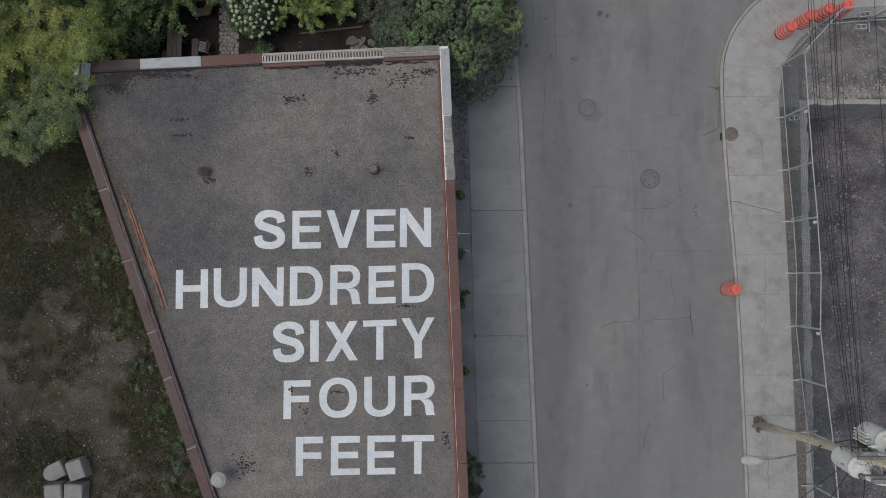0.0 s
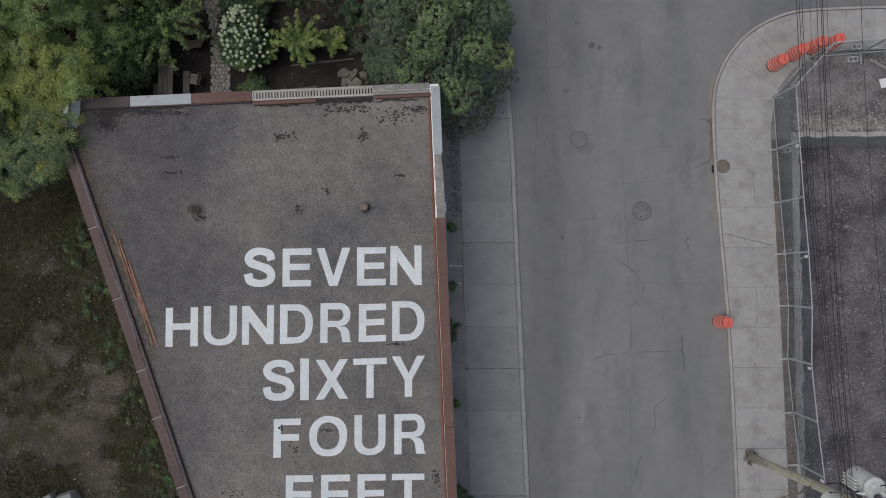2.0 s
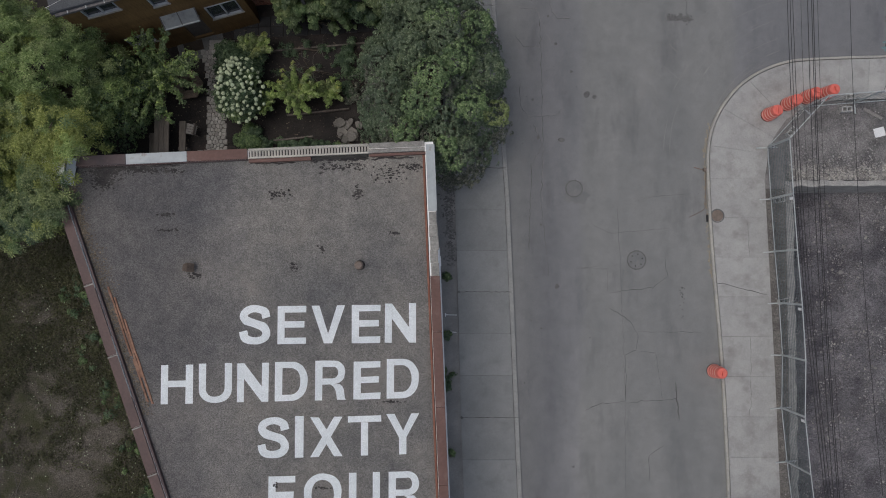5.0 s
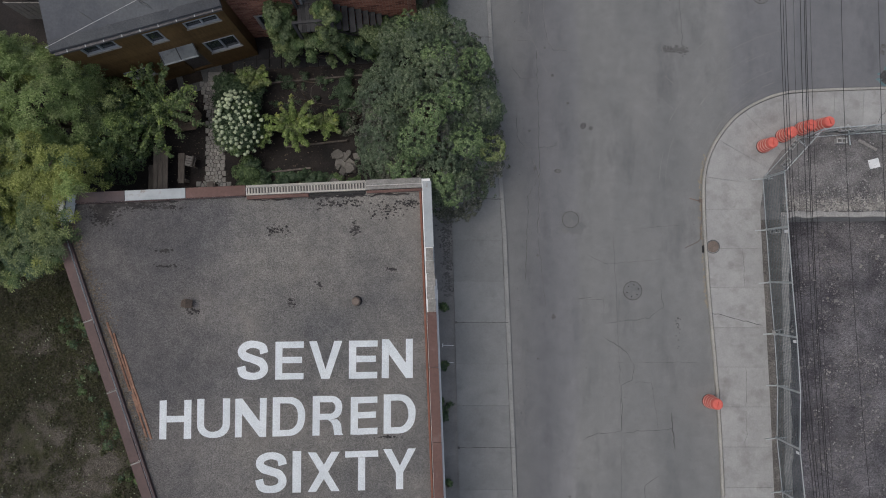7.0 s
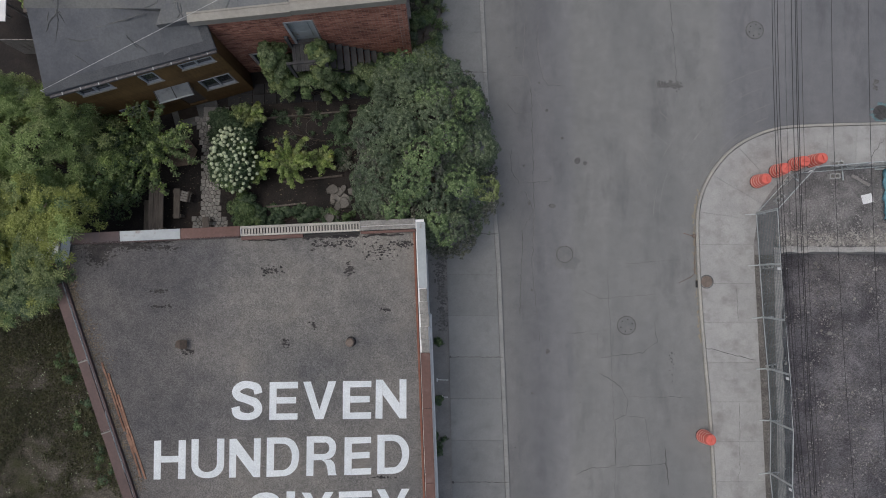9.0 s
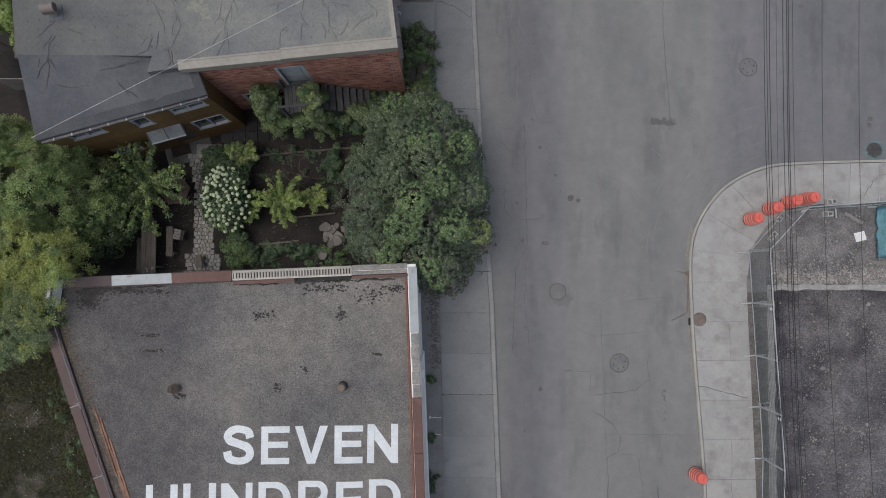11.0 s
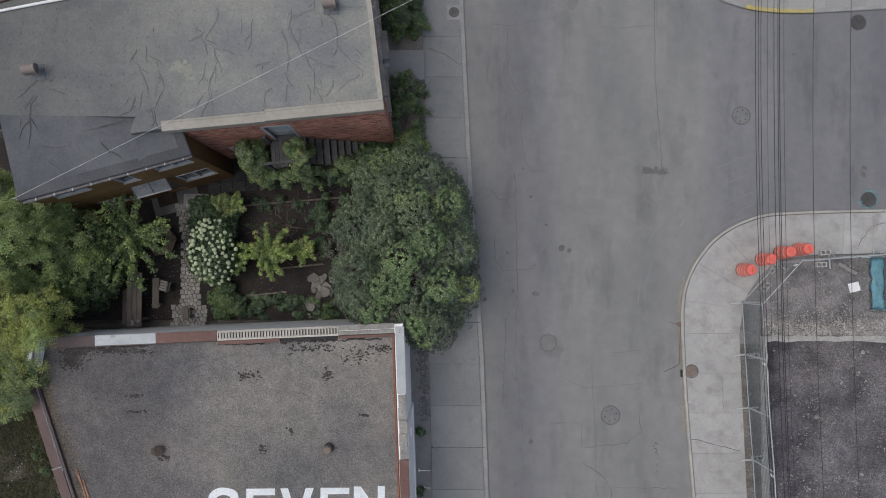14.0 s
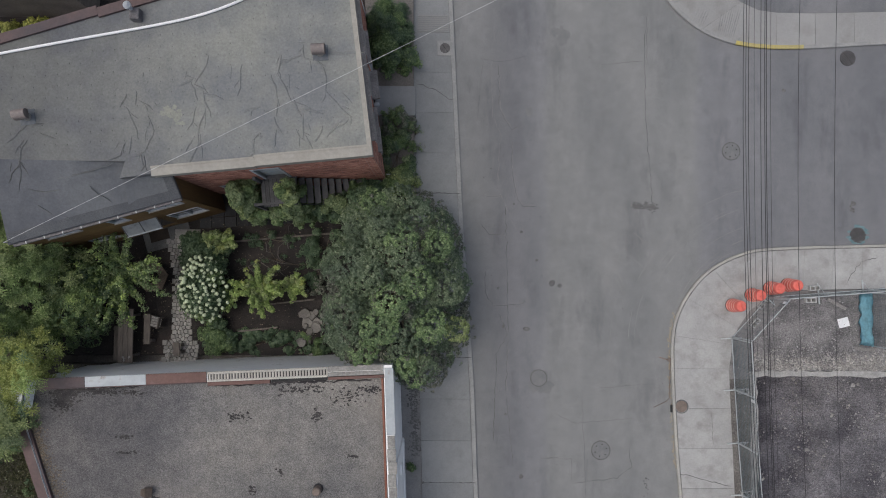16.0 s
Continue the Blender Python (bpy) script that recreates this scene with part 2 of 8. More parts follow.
M["mortar"] = surface("lime_mortar", (0.36, 0.3, 0.265), (0.46, 0.395, 0.35), big=1.2, fine=20, rough=0.95, bump=0.3, grain=0.2)
M["brick"] = brick_material("red_brick")
# gets darker westwards, by a ramp like the main roof's
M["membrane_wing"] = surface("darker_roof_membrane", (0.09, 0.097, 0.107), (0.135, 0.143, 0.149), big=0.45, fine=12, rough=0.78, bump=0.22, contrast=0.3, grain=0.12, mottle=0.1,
                             x_tones=((-13.0, 0.66), (0.0, 1.1), (-10.5, 0.76), (-8.5, 0.92)), lane0=-14.0, span=14.5, sway=5.0, sway_scale=0.28,
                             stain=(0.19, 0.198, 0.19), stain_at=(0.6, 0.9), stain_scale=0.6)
M["canopy_sheet"] = surface("pale_canopy_sheet", (0.3, 0.325, 0.335), (0.4, 0.42, 0.425), big=2, fine=10, rough=0.5, bump=0.1, grain=0.1, stain=(0.16, 0.16, 0.15), stain_at=(0.55, 0.75), stain_scale=3)
M["clad"] = surface("amber_wood_cladding", (0.105, 0.062, 0.026), (0.165, 0.1, 0.042), big=1.0, fine=18, rough=0.6, bump=0.2, grain=0.25, stretch=(1, 1, 0.15), rnd=0.12)
M["gutter"] = surface("dark_metal_gutter", (0.09, 0.085, 0.09), (0.13, 0.125, 0.13), big=2, fine=10, rough=0.5, bump=0.1)
M["frame_white"] = surface("white_vinyl", (0.33, 0.35, 0.375), (0.4, 0.42, 0.44), big=2, fine=10, rough=0.45, bump=0, grain=0.04)
M["glass"] = surface("dark_window_glass", (0.03, 0.035, 0.04), (0.05, 0.055, 0.06), big=1, fine=4, rough=0.06, bump=0, grain=0.05, spec=0.6)
M["timber"] = surface("weathered_timber", (0.1, 0.088, 0.078), (0.16, 0.138, 0.122), big=1.2, fine=22, bump=0.3, grain=0.3, stretch=(1, 0.12, 1), rnd=0.12)
M["timber_dark"] = surface("dark_stair_timber", (0.055, 0.055, 0.057), (0.09, 0.09, 0.092), big=2, fine=22, bump=0.3, grain=0.25, rnd=0.15)
M["timber_warm"] = surface("warm_garden_timber", (0.12, 0.093, 0.07), (0.18, 0.14, 0.108), big=1.2, fine=22, bump=0.3, grain=0.3, rnd=0.15)
M["timber_grey"] = surface("grey_garden_timber", (0.2, 0.19, 0.18), (0.3, 0.285, 0.27), big=2, fine=22, bump=0.3, grain=0.3, rnd=0.1)
M["bark"] = surface("bark", (0.09, 0.07, 0.055), (0.16, 0.13, 0.1), big=3, fine=30, bump=0.8, grain=0.35)
M["twig"] = surface("bare_twigs", (0.11, 0.1, 0.094), (0.165, 0.15, 0.14), big=3, fine=30, bump=0.3)
# mulch is dark; shade among the plants is put into it too
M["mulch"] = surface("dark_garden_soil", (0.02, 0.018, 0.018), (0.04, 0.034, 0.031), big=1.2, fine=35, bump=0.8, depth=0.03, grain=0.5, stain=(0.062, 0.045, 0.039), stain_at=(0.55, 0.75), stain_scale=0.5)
M["stone"] = surface("garden_flagstone", (0.235, 0.228, 0.212), (0.35, 0.335, 0.315), big=2, fine=25, bump=0.4, grain=0.2, rnd=0.2)
M["heap_stone"] = surface("dull_broken_stone", (0.13, 0.122, 0.112), (0.21, 0.198, 0.18), big=2, fine=25, bump=0.5, grain=0.25, rnd=0.25)
# pavers darkened: the vines' shade on the walk is put into this colour
M["paver"] = surface("shade_painted_pavers", (0.026, 0.026, 0.028), (0.045, 0.045, 0.047), big=2, fine=25, bump=0.3, grain=0.2, rnd=0.2)
M["yard"] = surface("trodden_yard_soil", (0.056, 0.05, 0.036), (0.142, 0.126, 0.108), big=0.35, fine=36, bump=0.9, depth=0.04, contrast=0.35, grain=0.5, pebble=32, pebbly=0.45,
                    stain=(0.05, 0.052, 0.024), stain_at=(0.5, 0.66), stain_scale=0.9)
M["earth"] = surface("bare_earth", (0.12, 0.11, 0.1), (0.19, 0.175, 0.16), big=0.5, fine=20, bump=0.6, grain=0.3)
M["rubble"] = surface("crushed_stone_fill", (0.12, 0.115, 0.117), (0.27, 0.26, 0.255), big=0.9, fine=26, bump=0.9, depth=0.04, grain=0.35, pebble=26, pebbly=0.22, contrast=0.3, mottle=0.2,
                      stain=(0.33, 0.305, 0.25), stain_at=(0.6, 0.78), stain_scale=1.1)
# dark gravel; the ramp below x = 16 paints in the west wall's shade
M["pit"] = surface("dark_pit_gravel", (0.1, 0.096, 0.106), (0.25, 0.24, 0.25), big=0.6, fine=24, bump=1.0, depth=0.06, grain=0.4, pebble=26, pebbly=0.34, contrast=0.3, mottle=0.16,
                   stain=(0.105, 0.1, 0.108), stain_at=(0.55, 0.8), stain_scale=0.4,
                   x_tones=((13.0, 0.5), (20.0, 1.05), (14.6, 0.55), (15.8, 0.85), (17.0, 1.0)), lane0=13.0, span=8.0, sway=2.2, sway_scale=0.6)
M["slat_pale"] = surface("bleached_slat_timber", (0.36, 0.34, 0.3), (0.48, 0.46, 0.41), big=2, fine=22, bump=0.3, grain=0.25, rnd=0.18)
M["hood_pale"] = surface("pale_sheet_metal", (0.58, 0.61, 0.61), (0.68, 0.71, 0.7), big=1.5, fine=8, rough=0.5, bump=0.1, grain=0.08, stain=(0.3, 0.28, 0.25), stain_at=(0.6, 0.75), stain_scale=2.5)
M["rock_pale"] = surface("pale_rubble", (0.24, 0.23, 0.215), (0.36, 0.345, 0.315), big=3, fine=25, bump=0.5, grain=0.2, island=0.35)
M["dirt"] = surface("trodden_fence_dirt", (0.115, 0.107, 0.1), (0.18, 0.168, 0.155), big=1.2, fine=26, bump=0.6, grain=0.3, pebble=30, pebbly=0.3, mottle=0.15)
M["rock"] = surface("broken_stone", (0.19, 0.182, 0.18), (0.31, 0.3, 0.29), big=3, fine=25, bump=0.5, grain=0.2, island=0.5)
M["footing"] = surface("raw_foundation_concrete", (0.27, 0.265, 0.255), (0.4, 0.39, 0.37), big=2.2, fine=15, bump=0.4, grain=0.2, stain=(0.2, 0.19, 0.18), stain_scale=1.6)
M["block"] = surface("cast_concrete_block", (0.2, 0.205, 0.2), (0.3, 0.298, 0.285), big=2, fine=20, bump=0.4, grain=0.18)
M["cinder"] = surface("cinder_block", (0.4, 0.4, 0.39), (0.52, 0.52, 0.5), big=4, fine=40, bump=0.5, grain=0.2)
M["steel"] = surface("galvanised_steel", (0.4, 0.43, 0.435), (0.52, 0.55, 0.55), big=3, fine=15, rough=0.55, metal=0.3, bump=0.05, grain=0.1)
M["wire"] = surface("galvanised_wire", (0.1, 0.125, 0.128), (0.17, 0.2, 0.2), big=3, fine=15, rough=0.5, metal=0.4, bump=0)
M["dull_zinc"] = surface("dull_zinc", (0.3, 0.3, 0.29), (0.42, 0.42, 0.4), big=4, fine=15, rough=0.8, bump=0.1, grain=0.15)
M["iron"] = surface("cast_iron", (0.085, 0.083, 0.083), (0.13, 0.125, 0.123), big=4, fine=25, rough=0.6, metal=0.3, bump=0.4, grain=0.25)
M["iron_brown"] = surface("rusty_cast_iron", (0.15, 0.12, 0.1), (0.2, 0.16, 0.135), big=6, fine=25, rough=0.7, bump=0.4, grain=0.25)
M["black"] = surface("black_rubber_and_hole_shade", (0.02, 0.02, 0.02), (0.035, 0.035, 0.035), big=3, fine=15, rough=0.7, bump=0.1)
M["orange"] = surface("orange_drum_plastic", (0.66, 0.135, 0.105), (0.74, 0.19, 0.15), big=3, fine=12, rough=0.5, bump=0.05, grain=0.08)
M["reflect"] = surface("reflective_band", (0.8, 0.42, 0.34), (0.85, 0.5, 0.42), big=3, fine=12, rough=0.4, bump=0, grain=0.05)
M["tarp"] = surface("blue_tarpaulin", (0.3, 0.6, 0.7), (0.4, 0.72, 0.8), big=2, fine=6, rough=0.5, bump=0.4, depth=0.03, grain=0.2)
M["paper"] = surface("white_sheet", (0.72, 0.73, 0.74), (0.8, 0.8, 0.8), big=4, fine=10, rough=0.6, bump=0.1, grain=0.05)
M["pole"] = surface("yellowed_pole_wood", (0.56, 0.5, 0.35), (0.76, 0.71, 0.55), big=1.5, fine=20, bump=0.5, grain=0.35, stretch=(6, 6, 0.25), stain=(0.2, 0.15, 0.09), stain_at=(0.56, 0.68), stain_scale=3, mottle=0.15)
M["transformer"] = surface("pale_grey_enamel", (0.74, 0.76, 0.71), (0.82, 0.825, 0.78), big=2, fine=8, rough=0.4, bump=0.05, grain=0.05)
M["lamp_grey"] = surface("dusty_lamp_housing", (0.4, 0.39, 0.35), (0.48, 0.47, 0.42), big=3, fine=10, rough=0.6, bump=0.05, grain=0.08)
M["lamp_arm"] = surface("weathered_lamp_arm", (0.2, 0.175, 0.15), (0.3, 0.27, 0.235), big=3, fine=12, rough=0.7, metal=0.2, bump=0.1, grain=0.2)
M["lid"] = surface("weathered_enamel_lid", (0.55, 0.57, 0.55), (0.66, 0.67, 0.64), big=3, fine=10, rough=0.5, bump=0.05, grain=0.1)
M["paver_pale"] = surface("garden_concrete", (0.1, 0.1, 0.098), (0.17, 0.168, 0.162), big=1.5, fine=22, bump=0.4, grain=0.2, stain=(0.07, 0.068, 0.064), stain_scale=2.5)
M["mat_brown"] = surface("coir_mat", (0.035, 0.026, 0.02), (0.06, 0.046, 0.036), big=3, fine=60, bump=0.6, grain=0.4)
M["cable"] = surface("black_cable", (0.025, 0.025, 0.028), (0.04, 0.04, 0.042), big=3, fine=10, rough=0.6, bump=0)
M["cable_white"] = surface("pale_cable", (0.46, 0.47, 0.47), (0.52, 0.52, 0.52), big=3, fine=10, rough=0.6, bump=0)
M["rust_strip"] = surface("orange_rusty_strip", (0.2, 0.112, 0.078), (0.3, 0.178, 0.125), big=3, fine=15, bump=0.4, grain=0.25, rnd=0.15)
M["litter"] = surface("dead_leaves", (0.105, 0.086, 0.064), (0.175, 0.142, 0.105), big=3, fine=15, bump=0, island=0.5)
M["petal"] = surface("cream_petals", (0.35, 0.42, 0.26), (0.5, 0.56, 0.4), big=8, fine=60, bump=0.8, depth=0.02, grain=0.18, rnd=0.12)
M["tan"] = surface("pale_tan_roof", (0.3, 0.27, 0.2), (0.38, 0.34, 0.26), big=0.8, fine=10, bump=0.1, grain=0.1)
M["leaf_grey"] = leaf("grey_green_leaves", (0.078, 0.115, 0.06), (0.13, 0.178, 0.1), (0.22, 0.27, 0.165))
M["leaf_brown"] = leaf("brownish_green_leaves", (0.075, 0.088, 0.058), (0.135, 0.147, 0.1), (0.24, 0.245, 0.18))
M["leaf_soft"] = leaf("soft_green_leaves", (0.088, 0.13, 0.054), (0.15, 0.205, 0.085), (0.265, 0.32, 0.155))
M["leaf_sage"] = leaf("sage_green_leaves", (0.085, 0.12, 0.06), (0.142, 0.19, 0.098), (0.235, 0.285, 0.165))
M["leaf_tip"] = leaf("pale_green_leaves", (0.11, 0.172, 0.066), (0.176, 0.258, 0.106), (0.278, 0.365, 0.162))
M["leaf_lime"] = leaf("fresh_green_leaves", (0.15, 0.225, 0.06), (0.25, 0.345, 0.09), (0.39, 0.48, 0.16))
M["leaf_feather"] = leaf("feathery_green_leaves", (0.148, 0.218, 0.068), (0.24, 0.335, 0.108), (0.385, 0.475, 0.19), 0.42)
M["leaf_gold"] = leaf("golden_green_leaves", (0.165, 0.2, 0.047), (0.275, 0.325, 0.078), (0.43, 0.47, 0.155), 0.4)
M["hood_brown"] = surface("brown_vent_enamel", (0.17, 0.145, 0.135), (0.22, 0.19, 0.178), big=4, fine=15, rough=0.6, bump=0.1, grain=0.12)
M["kerb_rust"] = surface("rust_stained_concrete", (0.24, 0.205, 0.155), (0.3, 0.265, 0.205), big=2, fine=25, bump=0.1, grain=0.25)
M["pale_patch"] = surface("pale_lichen_patch", (0.255, 0.262, 0.22), (0.215, 0.222, 0.195), big=3, fine=20, bump=0.1, grain=0.15)
M["wet_tar"] = surface("damp_road_patch", (0.155, 0.158, 0.16), (0.19, 0.192, 0.19), big=2, fine=30, bump=0.1, grain=0.15)
M["leaf_mid"] = leaf("mid_green_leaves", (0.075, 0.125, 0.045), (0.13, 0.2, 0.072), (0.225, 0.3, 0.125))
M["leaf_dark"] = leaf("dark_green_leaves", (0.05, 0.088, 0.044), (0.088, 0.142, 0.068), (0.16, 0.215, 0.112))
M["leaf_yellow"] = leaf("yellow_green_leaves", (0.17, 0.2, 0.04), (0.31, 0.33, 0.07), (0.5, 0.5, 0.14))
M["leaf_olive"] = leaf("olive_leaves", (0.13, 0.175, 0.06), (0.22, 0.28, 0.1), (0.36, 0.41, 0.17))
M["cloth"] = surface("teal_filter_cloth", (0.1, 0.17, 0.185), (0.16, 0.24, 0.25), big=6, fine=30, bump=0.4, grain=0.3)
M["scuff"] = surface("pale_tyre_scuff", (0.205, 0.206, 0.202), (0.255, 0.254, 0.246), big=1.5, fine=34, bump=0.1, grain=0.2)
M["grass"] = leaf("rough_grass", (0.05, 0.06, 0.023), (0.09, 0.097, 0.041), (0.17, 0.165, 0.09))

# ---- building blocks ----


def thing(name, at=(0, 0, 0), label="", category="", group="", kind=""):
    ob = new(name)
    ob.location = at
    ob.empty_display_size = 0.2
    return tagged(ob, label, category, group, kind)


def finish(name, bm, material, smooth=False):
    me = bpy.data.meshes.new(name)
    bmesh.ops.recalc_face_normals(bm, faces=bm.faces)
    bm.to_mesh(me)
    bm.free()
    for m in material if isinstance(material, (list, tuple)) else [material]:
        me.materials.append(m)
    if smooth:
        me.polygons.foreach_set("use_smooth", [True] * len(me.polygons))
    return new(name, me)


def part(name, bm, material, parent=None, label="", smooth=False):
    ob = finish(name, bm, material, smooth)
    if parent is not None:
        ob.parent = parent
        ob.matrix_parent_inverse = Matrix.Identity(4)
    return tagged(ob, label)


def setting(name, bm, material, label, category, smooth=False, kind="structure"):
    return tagged(finish(name, bm, material, smooth), label, category, kind=kind)


def prism(bm, pts, z0, z1):
    """An upright prism over a plan outline; z1 is a height or a height for each corner."""
    z1 = z1 if isinstance(z1, (list, tuple)) else [z1] * len(pts)
    lo = [bm.verts.new((x, y, z0)) for x, y in pts]
    hi = [bm.verts.new((x, y, z)) for (x, y), z in zip(pts, z1)]
    bm.faces.new(lo[::-1]), bm.faces.new(hi)
    for i in range(len(pts)):
        j = (i + 1) % len(pts)
        bm.faces.new((lo[i], lo[j], hi[j], hi[i]))
    return bm


def box(bm, x0, x1, y0, y1, z0, z1, m=None):
    vs = [bm.verts.new(Vector(p) if m is None else m @ Vector(p)) for p in
          [(x0, y0, z0), (x1, y0, z0), (x1, y1, z0), (x0, y1, z0), (x0, y0, z1), (x1, y0, z1), (x1, y1, z1), (x0, y1, z1)]]
    for f in ((3, 2, 1, 0), (4, 5, 6, 7), (0, 1, 5, 4), (1, 2, 6, 5), (2, 3, 7, 6), (3, 0, 4, 7)):
        bm.faces.new([vs[i] for i in f])
    return bm


def bevel(bm, w, seg=1):
    bmesh.ops.bevel(bm, geom=list(bm.edges), offset=w, segments=seg, affect="EDGES", profile=0.6)
    return bm


def tube(bm, path, radii, sides=8, cap=True):
    """A round bar through the points of a path."""
    path = [Vector(p) for p in path]
    radii = radii if isinstance(radii, (list, tuple)) else [radii] * len(path)
    rings = []
    for i, p in enumerate(path):
        d = (path[min(i + 1, len(path) - 1)] - path[max(i - 1, 0)]).normalized()
        u = d.cross(Vector((0, 0, 1)) if abs(d.z) < 0.95 else Vector((1, 0, 0))).normalized()
        v = d.cross(u)
        rings.append([bm.verts.new(p + radii[i] * (math.cos(a) * u + math.sin(a) * v)) for a in [2 * math.pi * k / sides for k in range(sides)]])
    for a, b in zip(rings, rings[1:]):
        for k in range(sides):
            bm.faces.new((a[k], a[(k + 1) % sides], b[(k + 1) % sides], b[k]))
    if cap:
        bm.faces.new(rings[0][::-1]), bm.faces.new(rings[-1])
    return bm


def lathe(bm, profile, sides=24, m=None):
    """A turned form from (radius, height) pairs."""
    m = m or Matrix.Identity(4)
    rings = [[bm.verts.new(m @ Vector((r * math.cos(a), r * math.sin(a), z))) for a in [2 * math.pi * k / sides for k in range(sides)]] for r, z in profile]
    for a, b in zip(rings, rings[1:]):
        for k in range(sides):
            bm.faces.new((a[k], a[(k + 1) % sides], b[(k + 1) % sides], b[k]))
    bm.faces.new(rings[0][::-1]), bm.faces.new(rings[-1])
    return bm


def ribbon(bm, pts, w, z, rng, wobble=0.05, step=0.12, lift=0.0):
    """A thin uneven band along a plan line, flat, or ridged when lift is given."""
    line = []
    for (x0, y0), (x1, y1) in zip(pts, pts[1:]):
        k = max(1, int(math.hypot(x1 - x0, y1 - y0) / step))
        line += [(x0 + (x1 - x0) * i / k, y0 + (y1 - y0) * i / k) for i in range(k)]
    line.append(pts[-1])
    line = [(x + rng.gauss(0, wobble), y + rng.gauss(0, wobble)) for x, y in line]
    rows = []
    for i, (x, y) in enumerate(line):
        xa, ya = line[max(i - 1, 0)]
        xb, yb = line[min(i + 1, len(line) - 1)]
        d = math.hypot(xb - xa, yb - ya) or 1
        nx, ny = -(yb - ya) / d, (xb - xa) / d
        ww = w * rng.uniform(0.5, 1.2) * (0.25 if i in (0, len(line) - 1) else 1)
        zz = z(x, y) if callable(z) else z
        row = [bm.verts.new((x + nx * ww, y + ny * ww, zz))]
        if lift:
            row.append(bm.verts.new((x, y, zz + lift * ww / w)))
        row.append(bm.verts.new((x - nx * ww, y - ny * ww, zz)))
        rows.append(row)
    for a, b in zip(rows, rows[1:]):
        for k in range(len(a) - 1):
            bm.faces.new((a[k], a[k + 1], b[k + 1], b[k]))
    return bm


def lerp_line(table, y):
    """The x of a plan line, given as (y, x) pairs, at y."""
    return float(np.interp(y, [p[0] for p in table], [p[1] for p in table]))


def blob(bm, cx, cy, rx, ry, z, rng, n=14, rough=0.25):
    bm.faces.new([bm.verts.new((cx + rx * rng.uniform(1 - rough, 1 + rough) * math.cos(2 * math.pi * i / n),
                                cy + ry * rng.uniform(1 - rough, 1 + rough) * math.sin(2 * math.pi * i / n), z)) for i in range(n)])
    return bm


def leaves_mesh(name, pos, nrm, size, mat_ids, mats, rng, ratio=0.55, axis=None):
    """One mesh of many small pointed leaves at pos, facing roughly along nrm."""
    n = len(pos)
    nrm = nrm / np.linalg.norm(nrm, axis=1, keepdims=True)
    u = np.cross(nrm, rng.normal(size=(n, 3)) if axis is None else axis)
    u /= np.linalg.norm(u, axis=1, keepdims=True) + 1e-9
    v = np.cross(nrm, u)
    if axis is not None:
        u, v = v, u
    s = size * rng.uniform(0.6, 1.25, (n, 1))
    fold = nrm * s * 0.12
    quad = np.stack([pos - u * s * 0.5, pos - v * s * 0.5 * ratio + fold, pos + u * s * 0.5, pos + v * s * 0.5 * ratio + fold], 1).reshape(-1, 3)
    me = bpy.data.meshes.new(name)
    me.vertices.add(4 * n), me.loops.add(4 * n), me.polygons.add(n)
    me.vertices.foreach_set("co", quad.ravel())
    me.loops.foreach_set("vertex_index", np.arange(4 * n, dtype=np.int32))
    me.polygons.foreach_set("loop_start", np.arange(0, 4 * n, 4, dtype=np.int32))
    me.polygons.foreach_set("material_index", np.asarray(mat_ids, dtype=np.int32))
    for m in mats:
        me.materials.append(m)
    me.update(calc_edges=True)
    return me


def lobes_to_leaves(lobes, per_area, bunch, bunch_r, rng, up=0.5, low=-0.35, rosette=False):
    """Leaf places on the outsides of ellipsoid lobes (centre, radii, material), gathered in bunches."""
    P, N, I, A = [], [], [], []
    for c, rad, mi in lobes:
        c, rad = np.array(c), np.array(rad)
        area = 4 * math.pi * ((rad[0] * rad[1] + rad[0] * rad[2] + rad[1] * rad[2]) / 3)
        k = max(3, int(area * per_area / bunch))
        d = rng.normal(size=(k * 2, 3))
        d /= np.linalg.norm(d, axis=1, keepdims=True)
        d = d[d[:, 2] > low][:k]
        base = c + d * rad * rng.uniform(0.35, 1.3, (len(d), 1))
        off = rng.normal(size=(len(d), bunch, 3)) * bunch_r
        if rosette:
            ang = rng.uniform(0, 6.28, (len(d), 1)) + np.arange(bunch) * 2.4
            out = d + np.array([0, 0, up])
            out /= np.linalg.norm(out, axis=1, keepdims=True)
            ex = np.cross(out, np.array([0.3, 1.0, 0.2]))
            ex /= np.linalg.norm(ex, axis=1, keepdims=True)
            ey = np.cross(out, ex)
            off = (np.cos(ang)[..., None] * ex[:, None] + np.sin(ang)[..., None] * ey[:, None]) * bunch_r * rng.uniform(0.55, 1.1, (len(d), bunch, 1)) + rng.normal(size=off.shape) * bunch_r * 0.12
            P.append((base[:, None] + off).reshape(-1, 3))
            N.append((out[:, None] * 1.0 + off / bunch_r * 0.45 + rng.normal(size=off.shape) * 0.15).reshape(-1, 3))
            I.append(np.full(len(d) * bunch, mi)), A.append(off.reshape(-1, 3))
            continue
        p = (base[:, None, :] + off).reshape(-1, 3)
        q = (d[:, None, :] * 0.7 + off / bunch_r * 0.35 + rng.normal(size=off.shape) * 0.35 + np.array([0, 0, up])).reshape(-1, 3)
        P.append(p), N.append(q), I.append(np.full(len(p), mi))
    return np.concatenate(P), np.concatenate(N), np.concatenate(I), np.concatenate(A) if A else None


